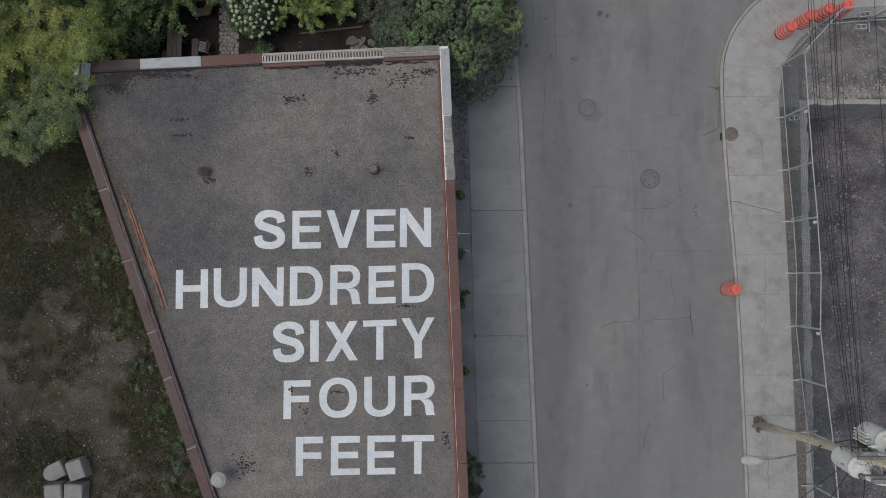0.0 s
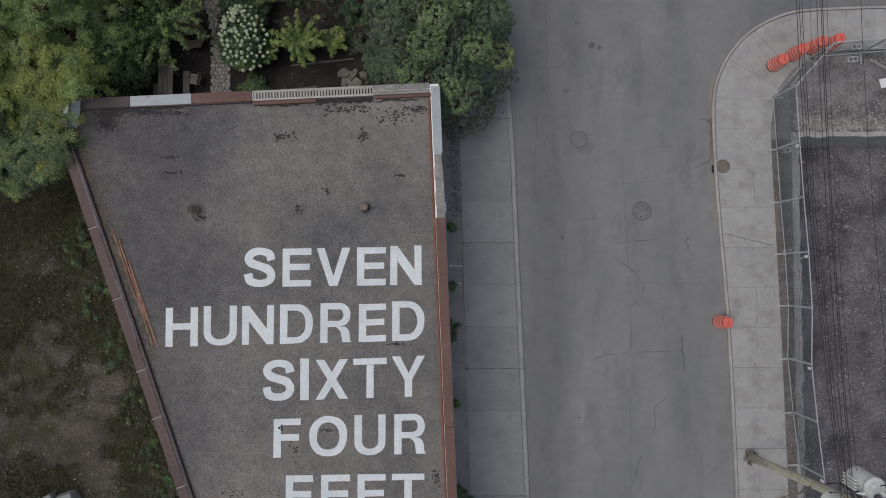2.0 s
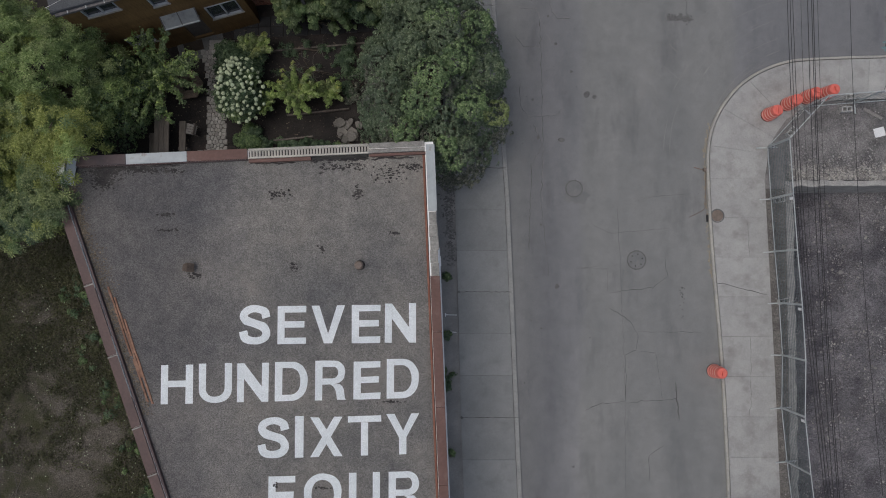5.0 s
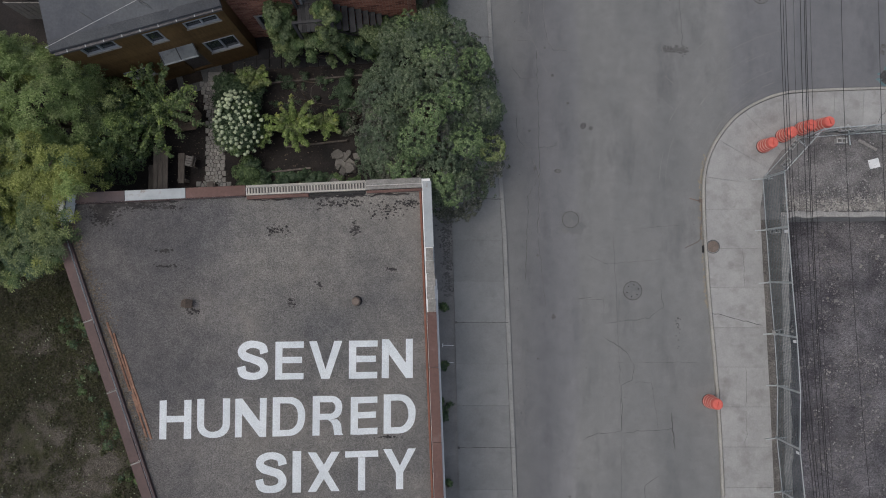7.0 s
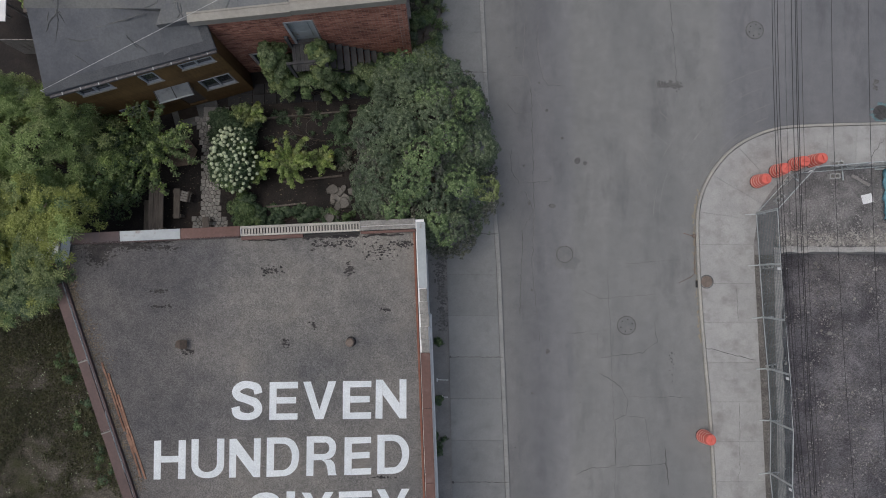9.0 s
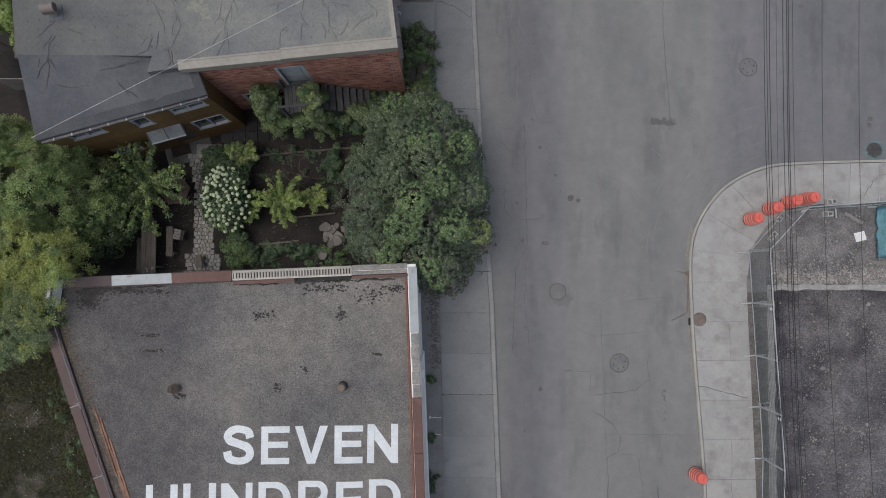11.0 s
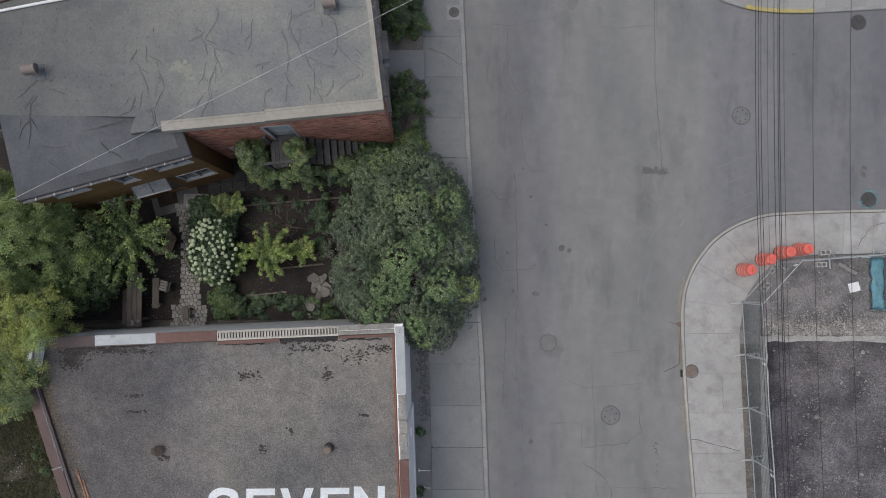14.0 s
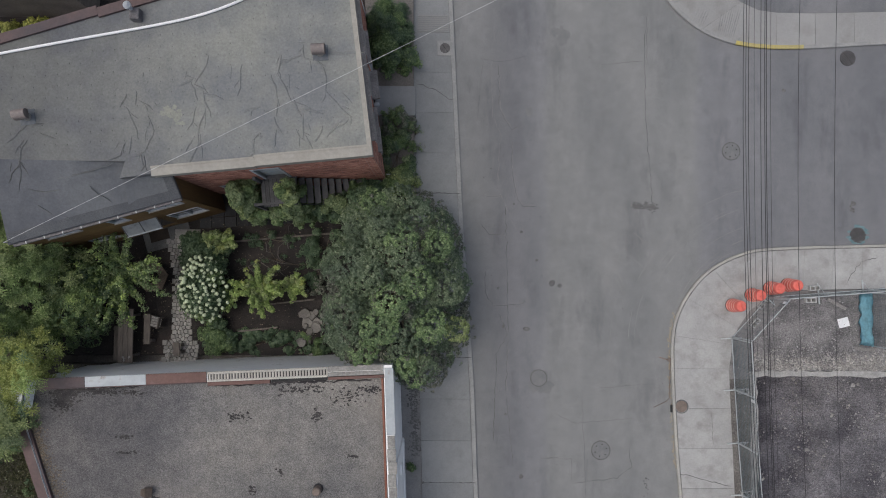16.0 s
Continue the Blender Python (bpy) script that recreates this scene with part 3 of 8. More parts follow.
def trunk_mesh(bm, base, lobes, rng, r=0.12, count=14):
    """A tapered trunk and limbs that reach into some of the lobes."""
    base = Vector(base)
    mid = Vector((0, 0, 0))
    for c, rad, mi in lobes:
        mid += Vector(c)
    mid /= len(lobes)
    fork = base.lerp(mid, 0.45)
    tube(bm, [base, base.lerp(fork, 0.5) + Vector((rng.uniform(-.05, .05), rng.uniform(-.05, .05), 0)), fork], [r, r * 0.85, r * 0.7], 8)
    for c, rad, mi in rng.sample(list(lobes), min(count, len(lobes))):
        e = Vector(c)
        m1 = fork.lerp(e, 0.5) + Vector((rng.uniform(-.15, .15), rng.uniform(-.15, .15), rng.uniform(0, .2)))
        tube(bm, [fork, m1, e], [r * 0.5, r * 0.3, r * 0.1], 5)
    return bm


def plant(name, label, category, lobes, mats, base, per_area=900, size=0.1, bunch=10, bunch_r=0.06, up=0.5, trunk=0.1, seed=1, group="", ratio=0.55, rosette=False):
    rng, pr = np.random.default_rng(seed), random.Random(seed)
    t = thing(name, base, label, category, group)
    p, nm, ids, ax = lobes_to_leaves(lobes, per_area, bunch, bunch_r, rng, up, rosette=rosette)
    crown = new("crown" if trunk else "foliage", leaves_mesh("crown", p - np.array(base), nm, size, ids, mats, rng, ratio, ax))
    crown.parent = t
    tb = trunk_mesh(bmesh.new(), (0, 0, 0), [((np.array(c) - np.array(base)).tolist(), r_, i_) for c, r_, i_ in lobes], pr, trunk or 0.025, 14 if trunk else 9)
    part("trunk" if trunk else "stems", tb, M["bark"], t, smooth=True)
    return t


def dome_lobes(c, rad, n, lobe, mats_w, seed, low=0.0, squash=0.8):
    """Lobes strewn over the upper side of a large uneven crown."""
    rng = random.Random(seed)
    out = []
    for i in range(n):
        a, h = rng.uniform(0, 2 * math.pi), rng.uniform(low, 1)
        k = math.sqrt(max(0.0, 1 - h * h)) * rng.uniform(0.85, 1.05)
        r = rng.uniform(*lobe)
        out.append(((c[0] + rad[0] * k * math.cos(a), c[1] + rad[1] * k * math.sin(a), c[2] + rad[2] * h * rng.uniform(0.85, 1.05)), (r, r, r * squash),
                    rng.choices(range(len(mats_w)), mats_w)[0]))
    return out


def shoot_lobes(c, n, length, rise, radius, weights, seed, tips=None, squash=1.0):
    """Leafy shoots that spread from a centre and bend outwards: small lobes in rows."""
    rng = random.Random(seed)
    out = []
    for k in range(n):
        a, L = 2.399 * k + rng.uniform(-0.2, 0.2), rng.uniform(*length)
        steps = max(3, int(L / 0.11))
        bend = rng.gauss(0, 0.25)
        for i in range(1, steps + 1):
            f = i / steps
            w = [x * (1 - f) + y * f for x, y in zip(weights, tips or weights)]
            r = radius * rng.uniform(0.7, 1.15) * (1.15 - 0.5 * f)
            out.append(((c[0] + L * f * math.cos(a + bend * f), c[1] + squash * L * f * math.sin(a + bend * f), c[2] + rise * f * (1 - 0.4 * f * L / length[1]) + rng.uniform(-0.04, 0.04)),
                        (r, r, r * 0.75), rng.choices(range(len(w)), w)[0]))
    return out

# ---- ground, road, pavements ----
SW, GARDEN, YARD, ROOF = 0.1, 0.3, 0.5, 4.06
PIT = (14.1, 40.0, -34.0, 6.55)

b = bmesh.new()
for x0, x1, y0, y1 in ((-900, PIT[0], -900, 900), (PIT[0], PIT[1], PIT[3], 900), (PIT[0], PIT[1], -900, PIT[2]), (PIT[1], 900, -900, 900)):
    b.faces.new([b.verts.new((x, y, -0.07)) for x, y in ((x0, y0), (x1, y0), (x1, y1), (x0, y1))])
setting("ground", b, M["earth"], "bare earth reaching to the horizon", "ground")

KERB_W = [(-60, 5.7), (-8.31, 3.65), (6.2, 3.07), (12.33, 2.62), (19.06, 2.27), (60, 0.2)]
EDGE_W = [(-60, 3.2), (-8.31, 1.4), (-2.5, 1.19), (2.3, 1.07), (6.2, 0.95), (12.3, 0.84), (19.05, 0.58), (60, -1.3)]
KERB_E = [(13.2, -60), (11.47, -8.52), (11.2, -0.8), (10.86, 4.0), (10.74, 6.6), (10.75, 7.95), (10.93, 8.83), (11.38, 9.72), (12.17, 10.61), (13.29, 11.24), (14.4, 11.51), (19.26, 11.7), (60, 13.3)]
INNER_E = [(15.1, -60), (13.47, -8.52), (13.26, -0.8), (13.0, 6.2), (12.97, 7.5), (13.18, 8.36), (13.68, 9.06), (14.47, 9.64), (15.3, 9.87), (19.2, 9.97), (60, 11.5)]
KERB_N = [(8.2, 60), (9.6, 26), (10.1, 22.6), (10.68, 21.34), (11.36, 20.61), (12.25, 20.0), (13.37, 19.6), (14.6, 19.44), (16.07, 19.44), (19.41, 19.65), (60, 22.2)]
INNER_N = [(11.6, 60), (12.3, 26), (12.6, 22.4), (13.0, 21.75), (13.39, 21.43), (14.29, 20.98), (15.2, 20.86), (16.09, 20.85), (19.44, 20.95), (60, 23.5)]


def smooth_line(pts, step=0.25):
    """A Catmull-Rom line through plan points, resampled at even steps."""
    out = []
    ext = [pts[0]] + pts + [pts[-1]]
    for i in range(1, len(ext) - 2):
        p0, p1, p2, p3 = (Vector(p) for p in ext[i - 1:i + 3])
        d = (p2 - p1).length
        m1, m2 = (p2 - p0), (p3 - p1)
        m1 = m1.normalized() * d if m1.length > 0 else p2 - p1
        m2 = m2.normalized() * d if m2.length > 0 else p2 - p1
        k = max(1, int(d / step)) if d < 12 else max(1, int(d / 2))
        for j in range(k):
            t = j / k
            out.append((2 * t**3 - 3 * t**2 + 1) * p1 + (t**3 - 2 * t**2 + t) * m1 + (3 * t**2 - 2 * t**3) * p2 + (t**3 - t**2) * m2)
    out.append(Vector(pts[-1]))
    return out


def kerb_band(bm, line, w, side, z0, z1):
    """A kerb along a line: w wide towards side (+1 left of the way, -1 right)."""
    rows = []
    for i, p in enumerate(line):
        d = (line[min(i + 1, len(line) - 1)] - line[max(i - 1, 0)]).normalized()
        q = p + Vector((-d.y, d.x)) * w * side
        e = p + Vector((-d.y, d.x)) * 0.02 * side
        rows.append([bm.verts.new((p.x, p.y, z0)), bm.verts.new((p.x, p.y, z1 - 0.025)), bm.verts.new((e.x, e.y, z1)), bm.verts.new((q.x, q.y, z1)), bm.verts.new((q.x, q.y, z0))])
    for a, c in zip(rows, rows[1:]):
        for k in range(4):
            bm.faces.new((a[k], a[k + 1], c[k + 1], c[k]))
    return bm


b = bmesh.new()
prism(b, [(0.2, -60), (13.9, -60), (13.9, 9.3), (60, 9.9), (60, 23.0), (13.5, 22.0), (12.6, 60), (-1.5, 60)], -0.06, 0.0)
road = setting("road", b, M["road"], "worn grey street surface with cracks and patches", "road")

line_e, line_n = smooth_line(KERB_E), smooth_line(KERB_N)
line_w = [Vector((lerp_line(KERB_W, y), y)) for y in np.arange(-60, 60.1, 1.0)]
setting("kerb_west", kerb_band(bmesh.new(), line_w, 0.17, 1, 0.002, SW + 0.012), M["kerb"], "pale concrete kerb along the street", "kerb")
setting("kerb_east", kerb_band(bmesh.new(), line_e, 0.095, -1, 0.002, SW + 0.012), M["kerb_e"], "weathered concrete kerb round the street corner", "kerb")
setting("kerb_north", kerb_band(bmesh.new(), line_n, 0.15, 1, 0.002, SW + 0.012), M["kerb"], "concrete kerb round the far street corner", "kerb")
seg = [p for p in line_n if 13.25 < p.x < 16.3]
setting("kerb_yellow", kerb_band(bmesh.new(), seg, 0.15, 1, 0.003, SW + 0.018), M["yellow"], "kerb stretch painted worn yellow", "kerb")


def bed(name, outline, z, material, label, category="pavement", z0=-0.055):
    return setting(name, prism(bmesh.new(), outline, z0, z), material, label, category)


ys_w = [2.39 + 1.6 * k for k in range(-22, 26)]
pave_w = bed("pavement_west", [(lerp_line(EDGE_W, -40), -40), (lerp_line(KERB_W, -40) - 0.17, -40)] + [(lerp_line(KERB_W, y) - 0.17, y) for y in range(-36, 57, 4)]
             + [(lerp_line(EDGE_W, y), y) for y in range(56, -37, -4)], SW - 0.03, M["crack"], "grey concrete sidewalk of square slabs")
bed("front_soil", [(-0.42, 13.9), (0.68, 13.9), (0.6, 22), (-1.4, 22), (-1.22, 20.4)], 0.34, M["earth"], "bare soil before the brick house", "ground", z0=0.0)
bed("verge_strip", [(0.2, -40), (lerp_line(EDGE_W, -40), -40)] + [(lerp_line(EDGE_W, y) - 0.004, y) for y in (-36, -20, -8.3, 0, 6.2, 12.3, 16)] + [(-0.6, 16), (-0.3, 13), (0.1, 8)],
    SW - 0.04, M["strip"], "strip of dark patched asphalt beside the sidewalk", "verge")

# ---- east corner: slabs between kerb and inner edge ----


def at_x(line, x):
    return float(np.interp(x, [p[0] for p in line], [p[1] for p in line]))


def at_y(line, y):
    return float(np.interp(y, [p[1] for p in line], [p[0] for p in line]))


stations_e = []
west_run = [(p.x, p.y) for p in line_e if p.y < 8]
inner_run = [p for p in INNER_E if p[1] < 8]
for k in range(-20, 6):
    y = -0.84 + 1.53 * k
    stations_e.append(((at_y(west_run, y), y), (at_y(inner_run, y), y)))
stations_e += [((10.76, 8.1), (13.14, 7.75)), ((11.3, 9.6), (13.35, 8.4)), ((12.35, 10.73), (13.85, 9.1)), ((13.6, 11.34), (14.6, 9.65))]
north_run, inner_north = [(p.x, p.y) for p in line_e if p.x > 13 and p.y > 9], [p for p in INNER_E if p[0] > 14 and p[1] > 9]
for k in range(0, 20):
    x = 14.75 + 1.15 * k
    stations_e.append(((x + 0.1, at_x(north_run, x + 0.1)), (x, at_x(inner_north, x))))
stations_n = [((9.55, 27.0), (12.28, 26.2)), ((9.85, 24.4), (12.42, 24.0)), ((10.15, 22.5), (12.6, 22.4)), ((10.75, 21.25), (13.05, 21.7)), ((12.0, 20.15), (13.6, 21.3)), ((13.4, 19.62), (14.3, 20.98))]
for k in range(0, 12):
    x = 15.0 + 1.55 * k
    stations_n.append(((x, at_x([(p.x, p.y) for p in line_n if p.x > 13], x)), (x, at_x([p for p in INNER_N if p[0] > 14], x))))


def station_bed(name, st, z, label):
    outer = [(lambda o, i: (o + (i - o).normalized() * 0.1))(Vector(o), Vector(i)) for o, i in st]
    pts = [(p.x, p.y) for p in outer] + [i for o, i in st[::-1]]
    return bed(name, pts, z, M["joint"], label)


pave_e = station_bed("pavement_east", stations_e, SW - 0.03, "pale concrete sidewalk curving round the corner")
pave_n = station_bed("pavement_north", stations_n, SW - 0.03, "concrete sidewalk at the far street corner")

# ---- the building site ----
bed("site_shoulder", [(13.7, -13), (13.8, -13), (13.8, 6.74), (60, 6.74), (60, 11.4), (19.2, 9.95), (15.3, 9.83), (14.47, 9.62), (13.67, 9.05), (13.17, 8.36), (12.96, 7.5), (12.99, 6.2), (13.25, -0.8),
                      (13.46, -8.5)], 0.045, M["rubble"], "levelled crushed stone beside the excavation", "ground")

bed("fence_strip", [(13.5, -13), (13.8, -13), (13.8, 6.4), (13.0, 6.4), (13.05, 4.7), (13.26, -0.8), (13.47, -8.5)], 0.052, M["dirt"], "trodden dirt strip under the site fence", "ground", z0=0.02)
bed("site_apron", [(12.99, 6.42), (12.97, 7.5), (13.18, 8.35), (13.68, 9.04), (14.48, 9.61), (15.3, 9.82), (19.0, 9.94), (18.3, 9.86), (17.2, 9.84), (16.2, 9.72), (15.5, 9.7), (15.1, 9.42), (14.75, 9.06), (14.5, 8.66), (14.1, 8.38), (13.82, 8.0), (13.73, 7.4), (13.78, 6.9), (13.76, 6.42)],
    0.056, M["apron"], "pale dusty concrete inside the corner fence", "ground", z0=0.02)

b = bmesh.new()
rng = random.Random(5)
nx, ny = 90, 150
grid = []
for j in range(ny + 1):
    row = []
    for i in range(nx + 1):
        x, y = PIT[0] + (PIT[1] - PIT[0]) * (i / nx) ** 1.5, PIT[2] + (PIT[3] - PIT[2]) * j / ny
        z = -2.45 + 0.5 * min(1, (x - 14.1) / 3.5) + 0.12 * noise.fractal(Vector((x * 0.7, y * 0.7, 0)), 1, 2, 5) + 0.05 * noise.noise(Vector((x * 4, y * 4, 3)))
        row.append(b.verts.new((x, y, z)))
    grid.append(row)
for j in range(ny):
    for i in range(nx):
        b.faces.new((grid[j][i], grid[j][i + 1], grid[j + 1][i + 1], grid[j + 1][i]))
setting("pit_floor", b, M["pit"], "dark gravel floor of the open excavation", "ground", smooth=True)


def pit_height(x, y):
    return -2.45 + 0.5 * min(1, (x - 14.1) / 3.5) + 0.12 * noise.fractal(Vector((x * 0.7, y * 0.7, 0)), 1, 2, 5)


def rough_wall(x0, x1, y0, y1, z0, z1, seed, step=0.45, jag=0.03):
    """A raw wall whose top edge is broken and uneven."""
    r = random.Random(seed)
    bm = bmesh.new()
    along_y = (y1 - y0) > (x1 - x0)
    n = int(((y1 - y0) if along_y else (x1 - x0)) / step)
    rows = []
    for i in range(n + 1):
        t = i / n
        a, c, z = r.uniform(-jag, jag), r.uniform(-jag, jag), z1 + r.uniform(-jag, jag * 0.3)
        if along_y:
            y = y0 + (y1 - y0) * t
            pts = [(x0, y, z0), (x0 + a, y, z), (x1 + c, y, z), (x1, y, z0)]
        else:
            x = x0 + (x1 - x0) * t
            pts = [(x, y0, z0), (x, y0 + a, z), (x, y1 + c, z), (x, y1, z0)]
        rows.append([bm.verts.new(p) for p in pts])
    for p, q in zip(rows, rows[1:]):
        for k in range(3):
            bm.faces.new((p[k], p[k + 1], q[k + 1], q[k]))
    bm.faces.new(rows[0]), bm.faces.new(rows[-1][::-1])
    return bm


setting("pit_wall_west", rough_wall(13.81, 14.1, -34, 6.5, -2.9, 0.05, 3, 0.3, 0.05), M["footing"], "old concrete foundation wall along the pit", "wall")
setting("pit_wall_north", rough_wall(13.81, 40, 6.51, 6.74, -2.9, 0.06, 4, 0.3, 0.045), M["footing"], "old concrete foundation wall closing the pit", "wall")
setting("pit_wall_east", rough_wall(40, 40.4, -34, 6.74, -2.9, -0.03, 5), M["earth"], "earth side of the pit", "wall")
setting("pit_wall_south", rough_wall(13.81, 40, -34.4, -34.0, -2.9, -0.03, 6), M["earth"], "earth side of the pit", "wall")

# ---- yard and garden soil ----
bed("yard", [(-60, -40), (-5, -40), (-5, 6.9), (-60, 6.9)], YARD, M["yard"], "trodden yard of bare soil and rough grass", "ground", z0=-0.06)
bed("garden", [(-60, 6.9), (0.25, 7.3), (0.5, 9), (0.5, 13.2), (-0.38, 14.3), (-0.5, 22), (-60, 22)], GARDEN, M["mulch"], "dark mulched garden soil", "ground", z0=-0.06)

# ---- the low building with the lettered roof ----
B1 = [(-11.7, 6.86), (0.16, 7.42), (1.15, -16.0), (-4.47, -16.0), (-12.345, 6.1)]


def offset_poly(pts, d):
    """A convex outline moved inwards by d."""
    n, out = len(pts), []
    area = sum(pts[i][0] * pts[(i + 1) % n][1] - pts[(i + 1) % n][0] * pts[i][1] for i in range(n))
    s = 1 if area > 0 else -1
    for i in range(n):
        p, a, c = Vector(pts[i]), Vector(pts[i - 1]), Vector(pts[(i + 1) % n])
        d1, d2 = (p - a).normalized(), (c - p).normalized()
        n1, n2 = Vector((-d1.y, d1.x)) * s, Vector((-d2.y, d2.x)) * s
        k = (n1 + n2) / (1 + n1.dot(n2))
        out.append(tuple(p + k * d))
    return out


shop = thing("low_building", (0, 0, 0), "low flat-roofed building with large white words on its gravel roof", "building")
inner = offset_poly(B1, 0.3)
for i, (p, q) in enumerate(zip(B1, B1[1:] + B1[:1])):
    p2, q2 = offset_poly(B1, 0.28)[i], offset_poly(B1, 0.28)[(i + 1) % 5]
    part("wall", prism(bmesh.new(), [p, q, q2, p2], 0.0, ROOF + 0.1), M["white_wall"], shop)
b = bmesh.new()
hi = [b.verts.new((x, y, ROOF)) for x, y in inner]
lo = [b.verts.new((x, y, ROOF - 0.25)) for x, y in inner]
b.faces.new(hi), b.faces.new(lo[::-1])
for i in range(5):
    b.faces.new((lo[i], lo[(i + 1) % 5], hi[(i + 1) % 5], hi[i]))
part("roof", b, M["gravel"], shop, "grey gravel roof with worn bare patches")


def coping(p, q, w_in, w_out, z0, z1, material, name="coping", label="", side=1):
    """A cap on the parapet from p to q, overhanging to both sides."""
    p, q = Vector(p), Vector(q)
    d = (q - p).normalized()
    nrm = Vector((-d.y, d.x)) * side
    q = q - d * 0.008
    bm = bmesh.new()
    a, c, e, f = p - nrm * w_out, q - nrm * w_out, q + nrm * w_in, p + nrm * w_in
    prism(bm, [tuple(a), tuple(c), tuple(e), tuple(f)], z0, z1)
    bevel(bm, 0.008)
    return part(name, bm, material, shop, label)


def along(p, q, t):
    return (p[0] + (q[0] - p[0]) * t, p[1] + (q[1] - p[1]) * t)


NE, NW, SE_, SW_, WN = B1[1], B1[0], B1[2], B1[3], B1[4]
CZ = ROOF + 0.1


def on_n(x):
    return along(NW, NE, (x - NW[0]) / (NE[0] - NW[0]))


def on_e(y):
    return along(NE, SE_, (y - NE[1]) / (SE_[1] - NE[1]))


def on_w(y):
    return along(WN, SW_, (y - WN[1]) / (SW_[1] - WN[1]))


for x0, x1, m, lab in ((-11.6, -9.9, "cap_dull", ""), (-9.9, -7.9, "cap_white", "white metal coping"), (-7.9, -5.92, "cap_brown", "")):
    coping(on_n(x0), on_n(x1), 0.3, 0.04, CZ, CZ + 0.05, M[m], label=lab, side=-1)
coping(on_n(-11.5), on_n(-5.95), 0.335, -0.302, ROOF - 0.02, CZ + 0.02, M["cap_dull"], "flashing", side=-1)
coping(on_n(-5.9), on_n(-3.85), 0.43, -0.31, ROOF - 0.02, CZ + 0.03, M["cap_brown"], "flashing", side=-1)
# no opening is cut: a solid black strip paints the slot's shade
coping(on_n(-3.82), on_n(-1.98), 0.41, -0.31, ROOF - 0.02, ROOF + 0.03, M["black"], "slot", "black strip standing in for the shade of an open slot", side=-1)
coping(on_n(-1.95), on_n(-0.1), 0.4, -0.31, ROOF - 0.02, CZ + 0.02, M["cap_brown"], "flashing", side=-1)
coping(on_n(-1.95), on_n(-0.12), 0.14, 0.04, CZ, CZ + 0.045, M["bare"], label="bare weathered coping", side=-1)
coping(on_n(-1.95), on_n(-0.12), 0.29, -0.16, CZ, CZ + 0.03, M["bare"], label="bare weathered coping", side=-1)
# opened coping: two rails with cross slats; a dark strip paints the shade below
for w0, w1 in ((0.05, 0.03), (0.3, -0.24)):
    coping(on_n(-5.9), on_n(-1.96), w0, w1, CZ + 0.003, CZ + 0.06, M["slat_pale"], "rail", side=-1)
coping(on_n(-5.9), on_n(-1.96), 0.24, -0.05, CZ - 0.05, CZ + 0.004, M["tar"], "gap", side=-1)
SL = bmesh.new()
box(SL, -0.028, 0.028, -0.235, -0.055, CZ + 0.005, CZ + 0.055)
slat0 = part("slat", SL, M["slat_pale"], shop)
dn = Vector((NE[0] - NW[0], NE[1] - NW[1])).normalized()
for i in range(40):
    x = -5.82 + i * 0.0985
    o = slat0 if i == 0 else slat0.copy()
    if i:
        scene.collection.objects.link(o)
    o.matrix_local = Matrix.Translation((*on_n(x), 0)) @ Matrix.Rotation(math.atan2(dn.y, dn.x), 4, "Z")
for y0, y1, m, lab in ((7.33, 5.14, "cap_white", "white metal coping"), (3.02, 1.2, "cap_brown", ""), (1.2, -1.22, "cap_brown", ""), (-1.22, -3.72, "cap_brown", ""),
                       (-3.72, -6.1, "cap_brown", ""), (-6.1, -8.6, "cap_brown", ""), (-8.6, -11, "cap_brown", ""), (-11, -16, "cap_brown", "")):
    coping(on_e(y0), on_e(y1), 0.27 if y0 < 4 else 0.25, 0.04, CZ, CZ + 0.05, M[m], label=lab, side=-1)
for i in range(5):
    y = 5.12 - i * 0.42
    coping(on_e(y), on_e(y - 0.42), 0.23 + 0.02 * (i % 2), 0.01 + 0.02 * ((i * 7) % 3), CZ, CZ + 0.02 + 0.01 * (i % 3), M["bare"], label="broken bare coping", side=-1)
coping(on_e(7.0), on_e(-16), 0.37, -0.3, ROOF - 0.02, CZ + 0.012, M["cap_red"], "flashing", side=-1)
coping(WN, NW, 0.27, 0.05, CZ, CZ + 0.05, M["cap_dull"], side=-1)
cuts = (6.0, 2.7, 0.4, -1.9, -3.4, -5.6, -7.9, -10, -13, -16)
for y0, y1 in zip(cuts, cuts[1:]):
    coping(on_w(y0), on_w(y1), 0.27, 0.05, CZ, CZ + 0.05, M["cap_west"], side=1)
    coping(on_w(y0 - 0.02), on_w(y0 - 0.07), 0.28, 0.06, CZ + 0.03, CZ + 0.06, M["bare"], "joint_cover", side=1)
coping(on_w(5.95), on_w(-16), 0.36, -0.29, ROOF - 0.02, CZ + 0.02, M["cap_dull"], "flashing", side=1)
for y0, y1 in ((5.8, 2.5), (0.95, -1.0)):
    coping(on_w(y0), on_w(y1), 0.286, -0.266, CZ + 0.04, CZ + 0.056, M["cap_white"], "seam", side=1)

d_e = (Vector(SE_) - Vector(NE)).normalized()
n_e = Vector((-d_e.y, d_e.x))
